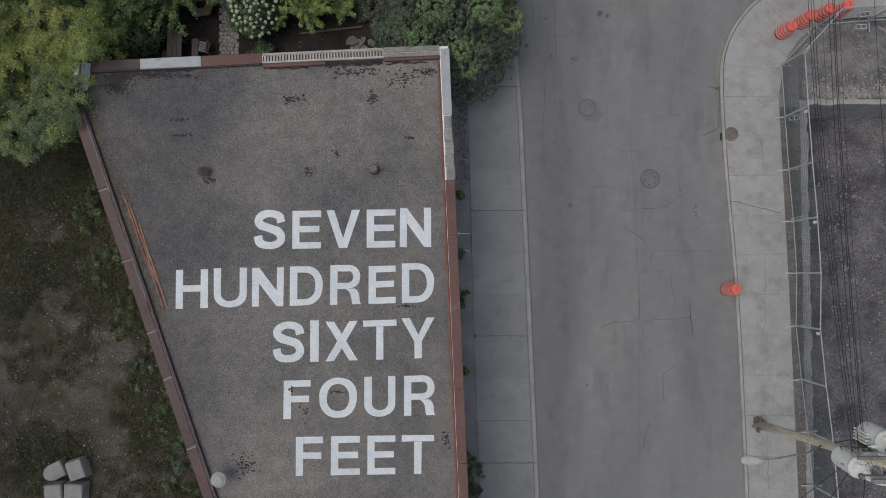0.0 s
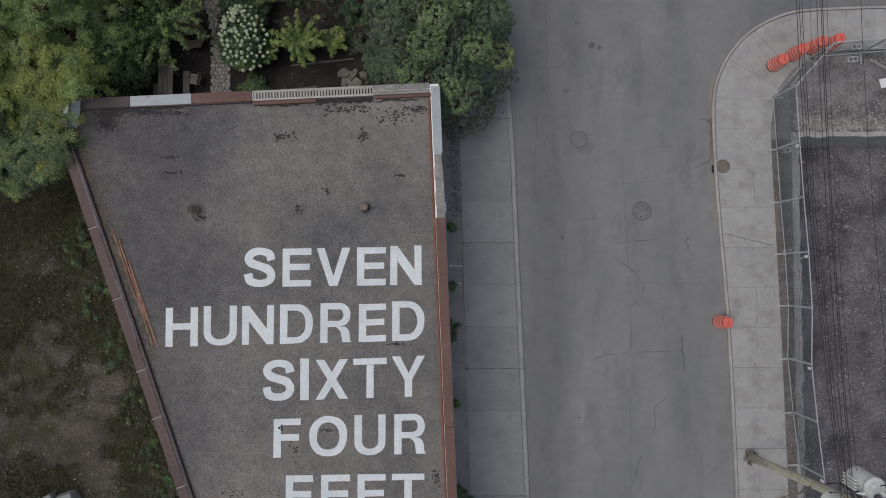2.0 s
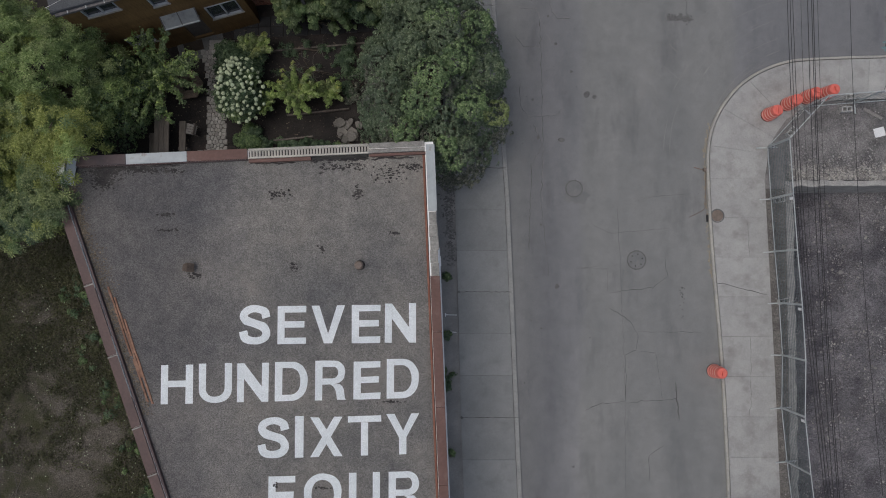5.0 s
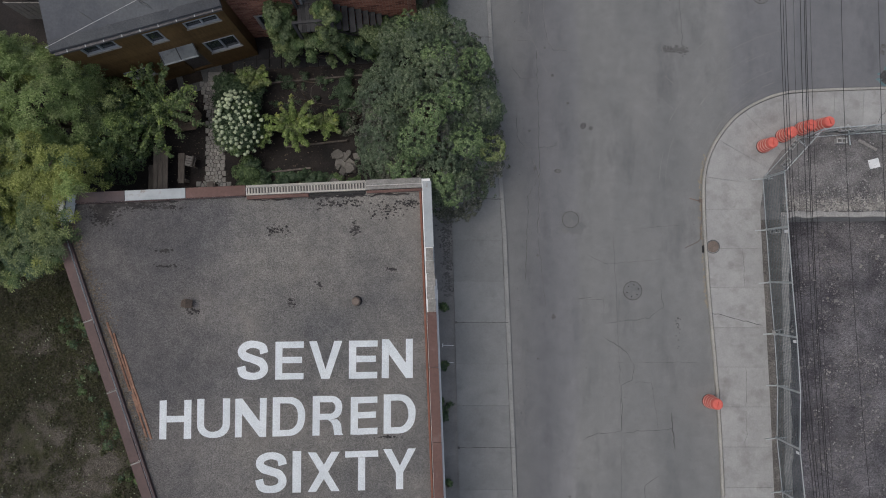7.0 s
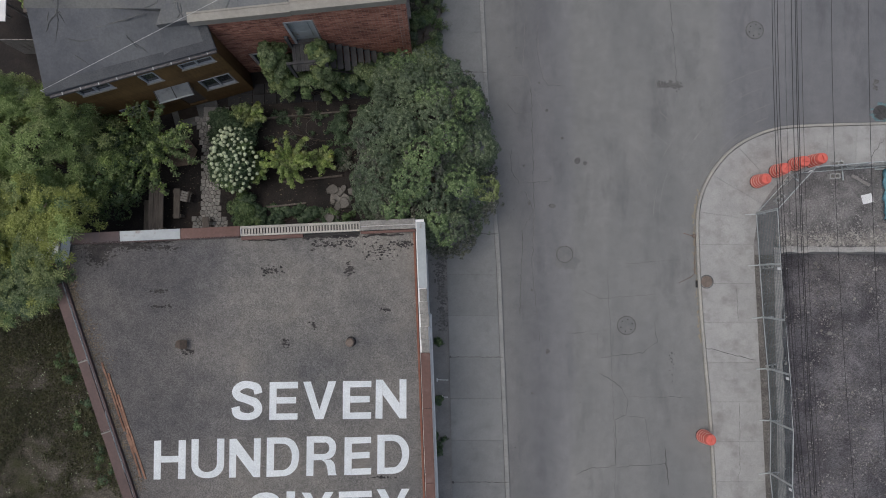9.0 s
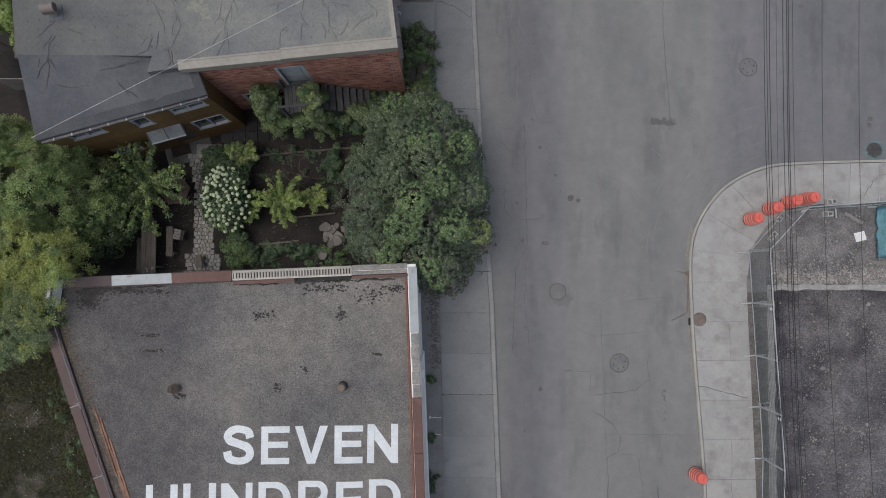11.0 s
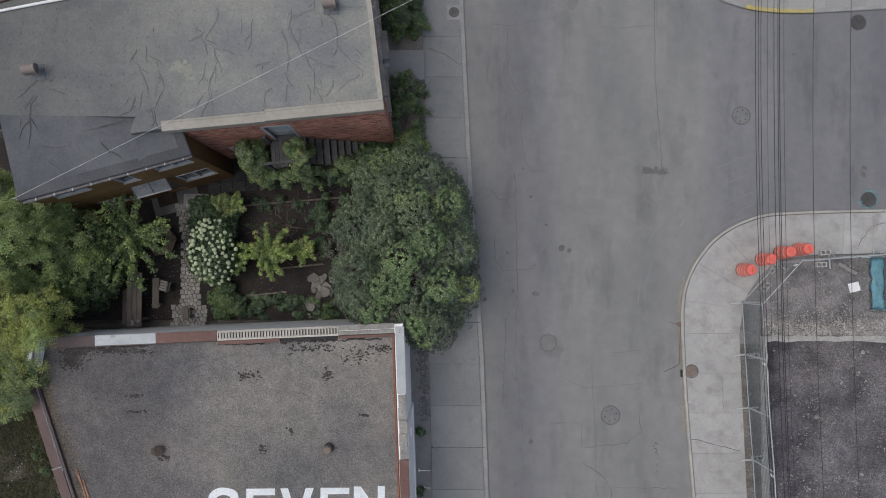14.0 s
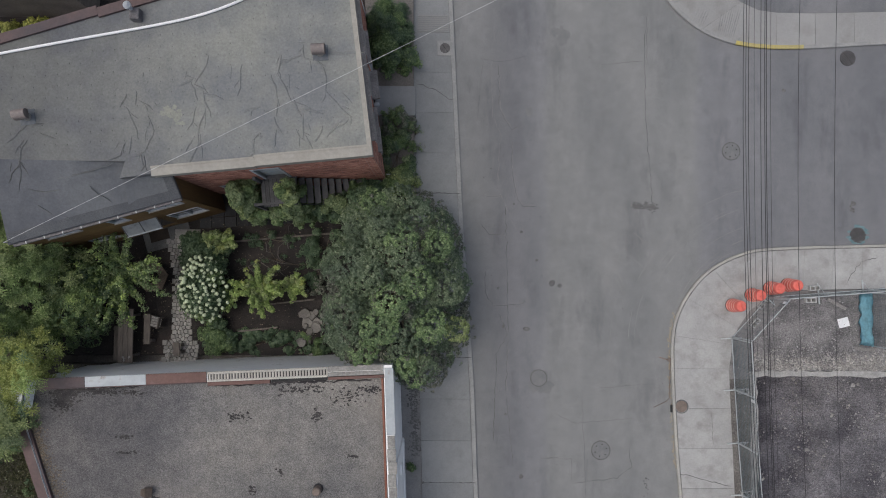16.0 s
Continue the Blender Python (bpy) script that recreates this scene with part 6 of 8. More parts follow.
for i in range(22):
    x, y, r = -3.3 + rr.gauss(0, 0.26), 8.2 + rr.gauss(0, 0.42), rr.uniform(0.1, 0.27)
    n_ = rr.randint(5, 7)
    ring = [(r * rr.uniform(0.75, 1.2) * math.cos(6.283 * k / n_), r * rr.uniform(0.6, 0.95) * math.sin(6.283 * k / n_)) for k in range(n_)]
    h_ = rr.uniform(0.06, 0.13)
    bm = bevel(prism(bmesh.new(), ring, 0, [h_ + rr.uniform(-0.02, 0.02) for k in range(n_)]), 0.012)
    o = tagged(finish("garden_stone", bm, M["heap_stone"]), "flat broken grey stone heaped in the garden bed", "stone", "heap of garden stones")
    o.location, o.rotation_euler = (x, y, GARDEN - 0.005 + 0.09 * (i % 3 == 2)), (rr.gauss(0, 0.06), rr.gauss(0, 0.06), rr.uniform(0, 3))
# dead branches
bm = bmesh.new()
for i in range(9):
    x, y = -4.3 + rr.gauss(0, 0.5), 10.9 + rr.gauss(0, 0.25)
    a = rr.uniform(0, 6.28)
    p = [(x, y, GARDEN + 0.3 + rr.random() * 0.3)]
    for k in range(4):
        a += rr.gauss(0, 0.5)
        p.append((p[-1][0] + 0.3 * math.cos(a), p[-1][1] + 0.3 * math.sin(a), p[-1][2] + rr.gauss(0, 0.08)))
    tube(bm, p, [0.014, 0.011, 0.008, 0.006, 0.004], 5)
tube(bm, [(-4.3, 10.9, GARDEN - 0.02), (-4.3, 10.9, GARDEN + 0.4)], [0.03, 0.02], 6)
tagged(finish("bare_shrub", bm, M["twig"], True), "leafless grey branches of a dead shrub", "shrub")

# ---- yard blocks and twigs ----


def cast_block(w, d, h, lean, rng):
    """A cast block with one sloping side, chipped and uneven."""
    bm = bmesh.new()
    lo = [bm.verts.new(p) for p in ((-w / 2, -d / 2, 0), (w / 2, -d / 2, 0), (w / 2, d / 2, 0), (-w / 2, d / 2, 0))]
    hi = [bm.verts.new(p) for p in ((-w / 2 + lean, -d / 2 + 0.03, h), (w / 2 - 0.03, -d / 2 + 0.05, h), (w / 2 - 0.05, d / 2 - 0.04, h), (-w / 2 + lean * 0.9, d / 2 - 0.03, h))]
    bm.faces.new(hi), bm.faces.new(lo[::-1])
    for i in range(4):
        bm.faces.new((lo[i], lo[(i + 1) % 4], hi[(i + 1) % 4], hi[i]))
    bevel(bm, 0.05, 2)
    bmesh.ops.subdivide_edges(bm, edges=bm.edges[:], cuts=1)
    for v in bm.verts:
        if v.co.z > 0.02:
            v.co += Vector((rng.gauss(0, 0.01), rng.gauss(0, 0.01), rng.gauss(0, 0.008)))
    return bm


for x, y, w, d, lean, a in ((-13.57, -7.27, 0.84, 0.76, 0.24, 0.3), (-13.55, -8.08, 0.76, 0.72, 0.05, -0.05), (-14.32, -8.1, 0.74, 0.72, 0.08, 0.08)):
    o = tagged(finish("concrete_block", cast_block(w, d, 0.5, lean, rr), M["block"]), "rough cast concrete block on yard soil", "concrete block", "concrete blocks in the yard")
    o.location, o.rotation_euler = (x, y, YARD - 0.01), (0, 0, a)
bm = bmesh.new()
ring = [(0.34, -0.3), (0.34, 0.3)] + [(-0.1 + 0.34 * math.cos(radians(k)), 0.3 * math.sin(radians(k))) for k in range(90, 271, 20)]
bevel(prism(bm, ring, 0, 0.44), 0.05, 2)
o = tagged(finish("concrete_block", bm, M["block"], True), "round-nosed cast concrete block on yard soil", "concrete block", "concrete blocks in the yard")
o.location, o.rotation_euler = (-14.28, -7.3, YARD - 0.01), (0, 0, 0.45)
bm = bmesh.new()
for i in range(70):
    x, y, a = -16.2 + rr.gauss(0, 0.5), -6.0 + rr.gauss(0, 0.9), rr.gauss(2.3, 0.7)
    L = rr.uniform(0.4, 1.1)
    tube(bm, [(x, y, YARD + 0.02 + rr.random() * 0.1), (x + L / 2 * math.cos(a), y + L / 2 * math.sin(a), YARD + 0.06 + rr.random() * 0.15), (x + L * math.cos(a + 0.2), y + L * math.sin(a + 0.2), YARD + 0.02 + rr.random() * 0.1)], [0.012, 0.009, 0.004], 4)
tagged(finish("brush_pile", bm, M["twig"], True), "heap of dry cut twigs on the yard", "twigs", kind="stuff")

# small debris on the garden soil
bm = bmesh.new()
for i in range(900):
    x, y = rr.uniform(-11.0, -2.4), rr.uniform(7.3, 12.8)
    blob(bm, x, y, rr.uniform(0.012, 0.035), rr.uniform(0.008, 0.022), GARDEN + rr.uniform(0.03, 0.05), rr, 5, 0.4)
tagged(finish("soil_litter", bm, M["litter"]), "dry leaves and crumbs strewn over garden soil", "leaf litter", kind="stuff")

# ---- trees and shrubs ----


def crown_mounds(c, rad, n, size, weights, seed, low=-0.1, flat=0.8):
    """Leafy mounds spread evenly over the upper side of a crown: (centre, radii, tint)."""
    rng = random.Random(seed)
    out = []
    for i in range(n):
        h = low + (1 - low) * ((i + 0.5) / n)
        a = 2.39996 * i + rng.uniform(-0.25, 0.25)
        k = math.sqrt(max(0.0, 1 - h * h)) * rng.uniform(0.86, 1.04)
        r = rng.uniform(*size)
        out.append(((c[0] + rad[0] * k * math.cos(a), c[1] + rad[1] * k * math.sin(a), c[2] + rad[2] * h * rng.uniform(0.88, 1.08)), (r, r, r * flat), rng.choices(range(len(weights)), weights)[0]))
    return out


def limb_mounds(base, z0, limbs, length, rise, size, tips, inner_w, seed, squash=1.0):
    """Flat sprays of foliage along spreading limbs, smaller and brighter towards their tips."""
    rng = random.Random(seed)
    out = []
    for k in range(limbs):
        a, L, up = 2.39996 * k + rng.uniform(-0.3, 0.3), rng.uniform(*length), rng.uniform(*rise)
        steps, bend = max(2, int(L / 0.42)), rng.gauss(0, 0.3)
        for i in range(steps):
            f = (i + 1) / steps
            r = rng.uniform(*size) * (1.2 - 0.5 * f)
            w = [p * (1 - f) + q * f for p, q in zip(inner_w, tips)]
            out.append(((base[0] + L * f * math.cos(a + bend * f) + rng.gauss(0, 0.1), base[1] + squash * L * f * math.sin(a + bend * f) + rng.gauss(0, 0.1), z0 + up * f ** 0.7 + rng.gauss(0, 0.08)),
                        (r * rng.uniform(0.85, 1.3), r * rng.uniform(0.85, 1.2), r * 0.5), rng.choices(range(len(w)), w)[0]))
    return out


def canopy(name, label, mounds, mats, base, density, seed, trunk=0.14, fronds=0, leaves=8, leaf_size=0.115, reach=0.08, keep=0.8, ratio=0.55, up=0.6, low=-0.3, ragged=0.14):
    """A tree whose mounds carry rosettes of leaves, or sprays of feathery fronds when fronds is given."""
    rng, pr = np.random.default_rng(seed), random.Random(seed)
    C, R = np.array([m[0] for m in mounds]), np.array([m[1] for m in mounds])
    base_pts, outs, tint = [], [], []
    for i, (c, rad, ti) in enumerate(mounds):
        k = int(density * 2.6 * math.pi * rad[0] * rad[1])
        d = rng.normal(size=(k, 3))
        d /= np.linalg.norm(d, axis=1, keepdims=True)
        d = d[d[:, 2] > low]
        p = C[i] + d * R[i] * (1 + rng.normal(size=(len(d), 1)) * ragged)
        q = np.linalg.norm((p[:, None] - C[None]) / R[None], axis=2)
        q[:, i] = 9
        ok = q.min(axis=1) > 0.82
        base_pts.append(p[ok]), outs.append((d / R[i])[ok])
        tint.append(np.where(rng.random(ok.sum()) < keep, ti, rng.choice([m[2] for m in mounds], ok.sum())))
    p, out, tint = np.concatenate(base_pts), np.concatenate(outs), np.concatenate(tint)
    out = out / np.linalg.norm(out, axis=1, keepdims=True) + np.array([0, 0, up]) + rng.normal(size=out.shape) * 0.18
    out /= np.linalg.norm(out, axis=1, keepdims=True)
    ex = np.cross(out, np.array([0.3, 1.0, 0.2]))
    ex /= np.linalg.norm(ex, axis=1, keepdims=True)
    ey = np.cross(out, ex)
    n = len(p)
    if fronds:
        ang = rng.uniform(0, 6.28, (n, 1)) + np.arange(fronds) * (6.283 / fronds) + rng.normal(size=(n, fronds)) * 0.25
        f = np.cos(ang)[..., None] * ex[:, None] + np.sin(ang)[..., None] * ey[:, None] + out[:, None] * 0.25
        side = np.cross(np.broadcast_to(out[:, None], f.shape), f)
        L = reach * rng.uniform(0.7, 1.25, (n, fronds, 1))
        j = np.arange(leaves)
        t_, sg = ((j // 2) + 1) / (leaves / 2), np.where(j % 2, 1.0, -1.0)
        pos = p[:, None, None] + f[:, :, None] * (L[:, :, None] * t_[None, None, :, None]) + side[:, :, None] * (sg * leaf_size * 0.42)[None, None, :, None]
        pos[..., 2] -= (0.1 * t_ ** 2)[None, None, :] * reach / 0.25
        axis = side[:, :, None] * sg[None, None, :, None] * 0.8 + f[:, :, None] * 0.6
        nrm = np.broadcast_to(out[:, None, None], pos.shape) + rng.normal(size=pos.shape) * 0.3
        per = fronds * leaves
    else:
        ang = rng.uniform(0, 6.28, (n, 1)) + np.arange(leaves) * 2.4
        axis = np.cos(ang)[..., None] * ex[:, None] + np.sin(ang)[..., None] * ey[:, None]
        pos = p[:, None] + axis * reach * rng.uniform(0.45, 1.15, (n, leaves, 1)) + rng.normal(size=axis.shape) * reach * 0.15
        nrm = out[:, None] + axis * 0.45 + rng.normal(size=axis.shape) * 0.18
        per = leaves
    t = thing(name, base, label, "tree")
    me = leaves_mesh("crown", pos.reshape(-1, 3) - np.array(base), nrm.reshape(-1, 3), leaf_size, np.repeat(tint, per), mats, rng, ratio, axis.reshape(-1, 3))
    crown = new("crown", me)
    crown.parent = t
    tb = trunk_mesh(bmesh.new(), (0, 0, 0), [((np.array(c) - np.array(base)).tolist(), r_, i_) for c, r_, i_ in mounds], pr, trunk, 26)
    part("trunk", tb, M["bark"], t, smooth=True)
    return t


R_MATS = [M["leaf_grey"], M["leaf_brown"], M["leaf_sage"], M["leaf_tip"], M["leaf_olive"]]
mounds = crown_mounds((0.05, 9.8, 1.35), (2.2, 3.0, 2.55), 58, (0.5, 0.85), (6, 3.2, 1.6, 0, 0), 3, low=-0.05)
for x, y, tint, r in ((0.41, 11.5, 3, 0.42), (1.66, 11.4, 3, 0.4), (0.96, 10.1, 3, 0.42), (0.1, 9.5, 3, 0.46), (-1.41, 9.1, 2, 0.5), (-0.24, 8.65, 3, 0.46), (-0.82, 7.85, 3, 0.36), (1.42, 8.65, 3, 0.4), (2.3, 8.55, 4, 0.34), (0.88, 6.95, 3, 0.3), (1.2, 7.25, 2, 0.36), (0.62, 7.35, 3, 0.28), (-0.18, 12.0, 2, 0.5), (-1.3, 8.3, 2, 0.46),
                      (0.5, 10.9, 2, 0.5), (-0.6, 10.4, 2, 0.45), (1.9, 9.9, 2, 0.45), (-0.55, 12.75, 3, 0.42), (0.25, 12.95, 2, 0.42), (-1.15, 12.3, 2, 0.4), (0.95, 12.55, 0, 0.42)):
    k = 1 - ((x - 0.05) / 2.9) ** 2 - ((y - 9.75) / 3.7) ** 2
    mounds.append(((x, y, 2.05 + 2.55 * math.sqrt(max(0.06, k))), (r * 1.2, r * 1.2, r * 0.85), tint))
canopy("broadleaf_tree", "dense broad tree with grey-green and lime leaf clumps", mounds, R_MATS, (0.1, 9.9, GARDEN - 0.05), 92, 7, trunk=0.16, leaves=9, leaf_size=0.09, reach=0.062, keep=0.97, up=0.7)

L_MATS = [M["leaf_feather"], M["leaf_olive"], M["leaf_mid"], M["leaf_gold"], M["leaf_lime"], M["leaf_dark"], M["leaf_soft"]]
canopy("feathery_tree", "tall feathery green tree over the garden", crown_mounds((-13.75, 10.0, 2.0), (2.5, 2.0, 3.1), 46, (0.5, 0.85), (6, 3, 0, 0.6, 3, 0, 1.5), 13, low=-0.15, flat=0.7), L_MATS, (-13.6, 9.7, GARDEN - 0.05),
       15, 8, trunk=0.15, fronds=7, leaves=12, leaf_size=0.085, reach=0.24, keep=0.55, ratio=0.42, up=1.0)
canopy("yellowing_tree", "tall tree with yellowing feathery foliage over the roof corner", limb_mounds((-14.0, 7.3), 3.0, 34, (0.9, 3.0), (1.0, 2.3), (0.36, 0.56), (0.5, 1, 0, 12, 0.5, 0, 0), (1, 3, 0.5, 6, 0, 0, 1), 14, 0.52), L_MATS, (-14.2, 7.2, YARD - 0.05),
       17, 9, trunk=0.15, fronds=6, leaves=12, leaf_size=0.085, reach=0.22, keep=0.75, ratio=0.42, up=1.3)
over_corner = [((-11.75, 5.75, 4.75), (0.3, 0.24, 0.14), 1), ((-11.35, 6.05, 4.9), (0.24, 0.16, 0.1), 3), ((-11.6, 5.4, 4.65), (0.22, 0.22, 0.12), 6), ((-11.95, 5.0, 4.5), (0.3, 0.26, 0.14), 6), ((-12.1, 5.5, 4.7), (0.3, 0.3, 0.15), 1), ((-12.55, 5.7, 4.5), (0.42, 0.38, 0.2), 1), ((-12.15, 6.05, 4.75), (0.3, 0.26, 0.14), 3), ((-12.7, 6.3, 4.6), (0.4, 0.32, 0.2), 1), ((-12.2, 5.35, 4.45), (0.26, 0.3, 0.14), 6), ((-12.6, 4.6, 4.2), (0.4, 0.4, 0.2), 1), ((-12.9, 5.1, 4.4), (0.45, 0.4, 0.22), 6)]
# leaf mix shifted to dark greens: shade on this tree is put into it
canopy("yard_tree", "olive green feathery tree beside the low building", over_corner + limb_mounds((-14.45, 5.45), 2.4, 34, (0.8, 2.6), (0.8, 2.0), (0.36, 0.56), (0.5, 3.5, 3, 1.2, 0, 1.5, 2.5), (0, 2, 4, 0.3, 0, 3, 1.5), 15, 0.56), L_MATS, (-14.4, 4.9, YARD - 0.05),
       17, 10, trunk=0.13, fronds=6, leaves=12, leaf_size=0.085, reach=0.22, keep=0.7, ratio=0.42, up=1.3)
canopy("hedge_tree", "dark bushy tree at the garden edge", crown_mounds((-11.55, 9.4, 0.9), (0.8, 1.5, 2.0), 16, (0.4, 0.6), (0, 0, 4, 0, 0, 4, 1), 16), L_MATS, (-11.3, 9.2, GARDEN - 0.05),
       45, 11, trunk=0.09, leaves=8, leaf_size=0.11, reach=0.085, keep=0.6)
# a small tree with long upright shoots
rng = random.Random(17)
shoots = []
for k in range(30):
    a, L = 2.39996 * k + rng.uniform(-0.2, 0.2), rng.uniform(0.7, 2.1)
    bend = rng.gauss(0, 0.35)
    steps = int(L / 0.085)
    for i in range(2, steps + 1):
        f = i / steps
        shoots.append(((-10.0 + L * f * math.cos(a + bend * f) + rng.gauss(0, 0.035), 10.25 + L * f * math.sin(a + bend * f) * 0.95 + rng.gauss(0, 0.035), 1.3 + (2.5 - 0.35 * L) * f * (1 - 0.3 * f * L / 1.4) + rng.uniform(-0.08, 0.08)), (0.075 * (1.3 - 0.75 * f), 0.075 * (1.3 - 0.75 * f), 0.06), rng.choices((0, 2, 4, 5, 6), (1 + 3 * f, 4 - 2 * f, 1.6 * f, 1.5 * (1 - f), 1 + 4 * f))[0]))
plant("shoot_tree", "young tree with long leafy shoots spreading over the garden", "tree", shoots, L_MATS, (-10.0, 10.35, GARDEN - 0.05), per_area=620, size=0.105, bunch=4, bunch_r=0.05, trunk=0.07, seed=12)

plant("shrub", "lime-leaved shrub growing against the hydrangea", "shrub", shoot_lobes((-6.2, 9.45, 0.8), 16, (0.2, 0.7), 0.7, 0.11, (3, 2, 0.2), 50, squash=0.8), [M["leaf_lime"], M["leaf_mid"], M["leaf_olive"]], (-6.2, 9.45, GARDEN - 0.02), per_area=400, size=0.1, bunch=5, bunch_r=0.055, trunk=0, seed=50, rosette=True, up=0.8)
hyd = plant("hydrangea", "round hydrangea bush covered with cream flower heads", "bush", dome_lobes((-7.0, 9.85, 0.9), (0.65, 1.05, 1.0), 28, (0.25, 0.4), (3, 1), 18), [M["leaf_dark"], M["leaf_mid"]], (-7.0, 9.8, GARDEN - 0.02),
            per_area=600, size=0.11, bunch=8, bunch_r=0.06, trunk=0, seed=13)
bm = bmesh.new()
bmesh.ops.create_icosphere(bm, subdivisions=2, radius=0.076)
rng = random.Random(19)
for v in bm.verts:
    v.co *= rng.uniform(0.86, 1.1)
    v.co.z *= 0.85
fl = part("flower_head", bm, M["petal"], hyd, "cream flower head", smooth=True)
spots = []
while len(spots) < 98:
    a, r = rng.uniform(0, 6.28), math.sqrt(rng.random())
    x, y = 0.88 * r * math.cos(a) + 0.04 - 0.12 * math.sin(a) * r, 1.24 * r * math.sin(a)
    if all((x - p) ** 2 + (y - q) ** 2 > 0.016 for p, q in spots):
        spots.append((x, y))
for i, (x, y) in enumerate(spots):
    o = fl if i == 0 else fl.copy()
    if i:
        scene.collection.objects.link(o)
    o.location = (x, y + 0.03, 0.62 + 1.25 * math.sqrt(max(0.03, 1 - (x / 1.1) ** 2 - (y / 1.42) ** 2)) + rng.uniform(-0.04, 0.07))
    s = rng.uniform(0.75, 1.2)
    o.scale = (s, s, s)
    o.rotation_euler = (rng.uniform(-0.5, 0.5), rng.uniform(-0.5, 0.5), rng.uniform(0, 6))


def shrub(label, c, rad, n, lobe, mats, seed, size=0.09, per_area=600, name="shrub", base_z=GARDEN, group="", ratio=0.55):
    lobes = dome_lobes(c, rad, n, lobe, [1] * len(mats), seed)
    pr = random.Random(seed + 500)
    for k in range(n):
        q, (w, d, h), i = pr.choice(lobes[:n])
        f, s = pr.uniform(1.0, 1.45), pr.uniform(0.3, 0.55)
        lobes.append(((c[0] + (q[0] - c[0]) * f + pr.gauss(0, w * 0.4), c[1] + (q[1] - c[1]) * f + pr.gauss(0, w * 0.4), max(base_z, q[2] + pr.gauss(0, 0.1) - 0.2 * (f - 1) * rad[2])), (w * s, d * s, h * s), i))
    return plant(name, label, "shrub", lobes, [M[m] for m in mats], (c[0], c[1], base_z - 0.02), per_area=per_area, size=size, bunch=7, bunch_r=0.07, trunk=0, seed=seed, group=group, ratio=ratio, rosette=True, up=0.8)


LIME = [M["leaf_lime"], M["leaf_olive"], M["leaf_gold"]]
plant("shrub", "bright lime-yellow shrub with spreading shoots", "shrub", shoot_lobes((-5.0, 9.8, 0.9), 26, (0.4, 1.15), 1.0, 0.12, (4, 1.5, 0.5), 51), LIME, (-5.0, 9.8, GARDEN - 0.02), per_area=420, size=0.11, bunch=5, bunch_r=0.055, trunk=0, seed=51, rosette=True, up=0.8)
plant("shrub", "bright lime-yellow shrub leaning over the bed", "shrub", shoot_lobes((-3.85, 9.9, 0.7), 15, (0.3, 0.9), 0.6, 0.11, (3, 2, 0.3), 52, squash=0.6), LIME, (-3.85, 9.9, GARDEN - 0.02), per_area=420, size=0.11, bunch=5, bunch_r=0.06, trunk=0, seed=52, rosette=True, up=0.8)
plant("shrub", "yellow-green shrub beside the paved walk", "shrub", shoot_lobes((-6.5, 11.6, 0.7), 18, (0.25, 0.6), 0.9, 0.14, (1, 4, 0.6), 53), LIME, (-6.5, 11.6, GARDEN - 0.02), per_area=420, size=0.11, bunch=5, bunch_r=0.06, trunk=0, seed=53, rosette=True, up=0.8)
shrub("dark leafy shrub by the stone path", (-6.75, 8.0, 0.4), (0.5, 0.5, 0.6), 14, (0.16, 0.3), ["leaf_dark", "leaf_mid"], 54, 0.1)
shrub("dark low shrub behind the flower bush", (-7.6, 11.2, 0.4), (0.5, 0.5, 0.6), 10, (0.16, 0.3), ["leaf_dark"], 55, 0.1)
shrub("dark undergrowth near the dead branches", (-4.9, 11.75, 0.3), (0.9, 0.25, 0.35), 10, (0.1, 0.2), ["leaf_dark"], 56, 0.08, 300)
shrub("dark shaded shrub under the broad tree", (-2.6, 11.4, 0.3), (0.8, 0.8, 0.7), 10, (0.12, 0.24), ["leaf_dark"], 57, 0.09)
shrub("broad-leaved ground cover beside the wall", (-4.9, 7.75, 0.2), (1.3, 0.4, 0.3), 30, (0.1, 0.2), ["leaf_dark"], 58, 0.15, 330)
shrub("shaded low plants on the bed before the dead branches", (-4.6, 11.0, 0.25), (1.5, 0.5, 0.2), 12, (0.08, 0.16), ["leaf_dark"], 46, 0.08, 220)
shrub("shaded low plants beside the broad tree", (-2.7, 10.2, 0.25), (0.6, 1.0, 0.4), 22, (0.1, 0.22), ["leaf_dark", "leaf_brown"], 47, 0.09, 320)
shrub("dark leafy plant under the yellow-green shrub", (-6.9, 11.3, 0.4), (0.6, 0.5, 0.6), 18, (0.14, 0.26), ["leaf_dark", "leaf_mid"], 48, 0.1)
shrub("ground cover among garden stones", (-3.0, 7.7, 0.2), (0.5, 0.35, 0.3), 10, (0.12, 0.2), ["leaf_dark", "leaf_mid"], 59, 0.12)
vine = dict(mats=["leaf_soft", "leaf_mid", "leaf_soft", "leaf_olive"], size=0.11)
shrub("climbing vine over the landing rail", (-5.12, 13.15, 1.4), (0.42, 0.6, 2.7), 44, (0.12, 0.24), seed=61, name="vine", **vine)
shrub("climbing vine beside the white side door", (-3.48, 13.1, 1.4), (0.4, 0.65, 2.9), 48, (0.12, 0.24), seed=62, name="vine", **vine)
shrub("vine hanging from the timber landing", (-4.2, 12.6, 0.8), (1.2, 0.3, 1.9), 44, (0.11, 0.2), seed=63, name="vine", **vine)
shrub("leafy shrub below the side stairs", (-2.3, 12.95, 0.7), (0.9, 0.4, 1.6), 36, (0.14, 0.26), ["leaf_mid", "leaf_soft", "leaf_dark"], 64, 0.11)
shrub("leafy shrub at the brick house corner", (-1.1, 13.2, 0.7), (0.8, 0.45, 1.5), 26, (0.2, 0.34), ["leaf_mid", "leaf_dark"], 65, 0.11)
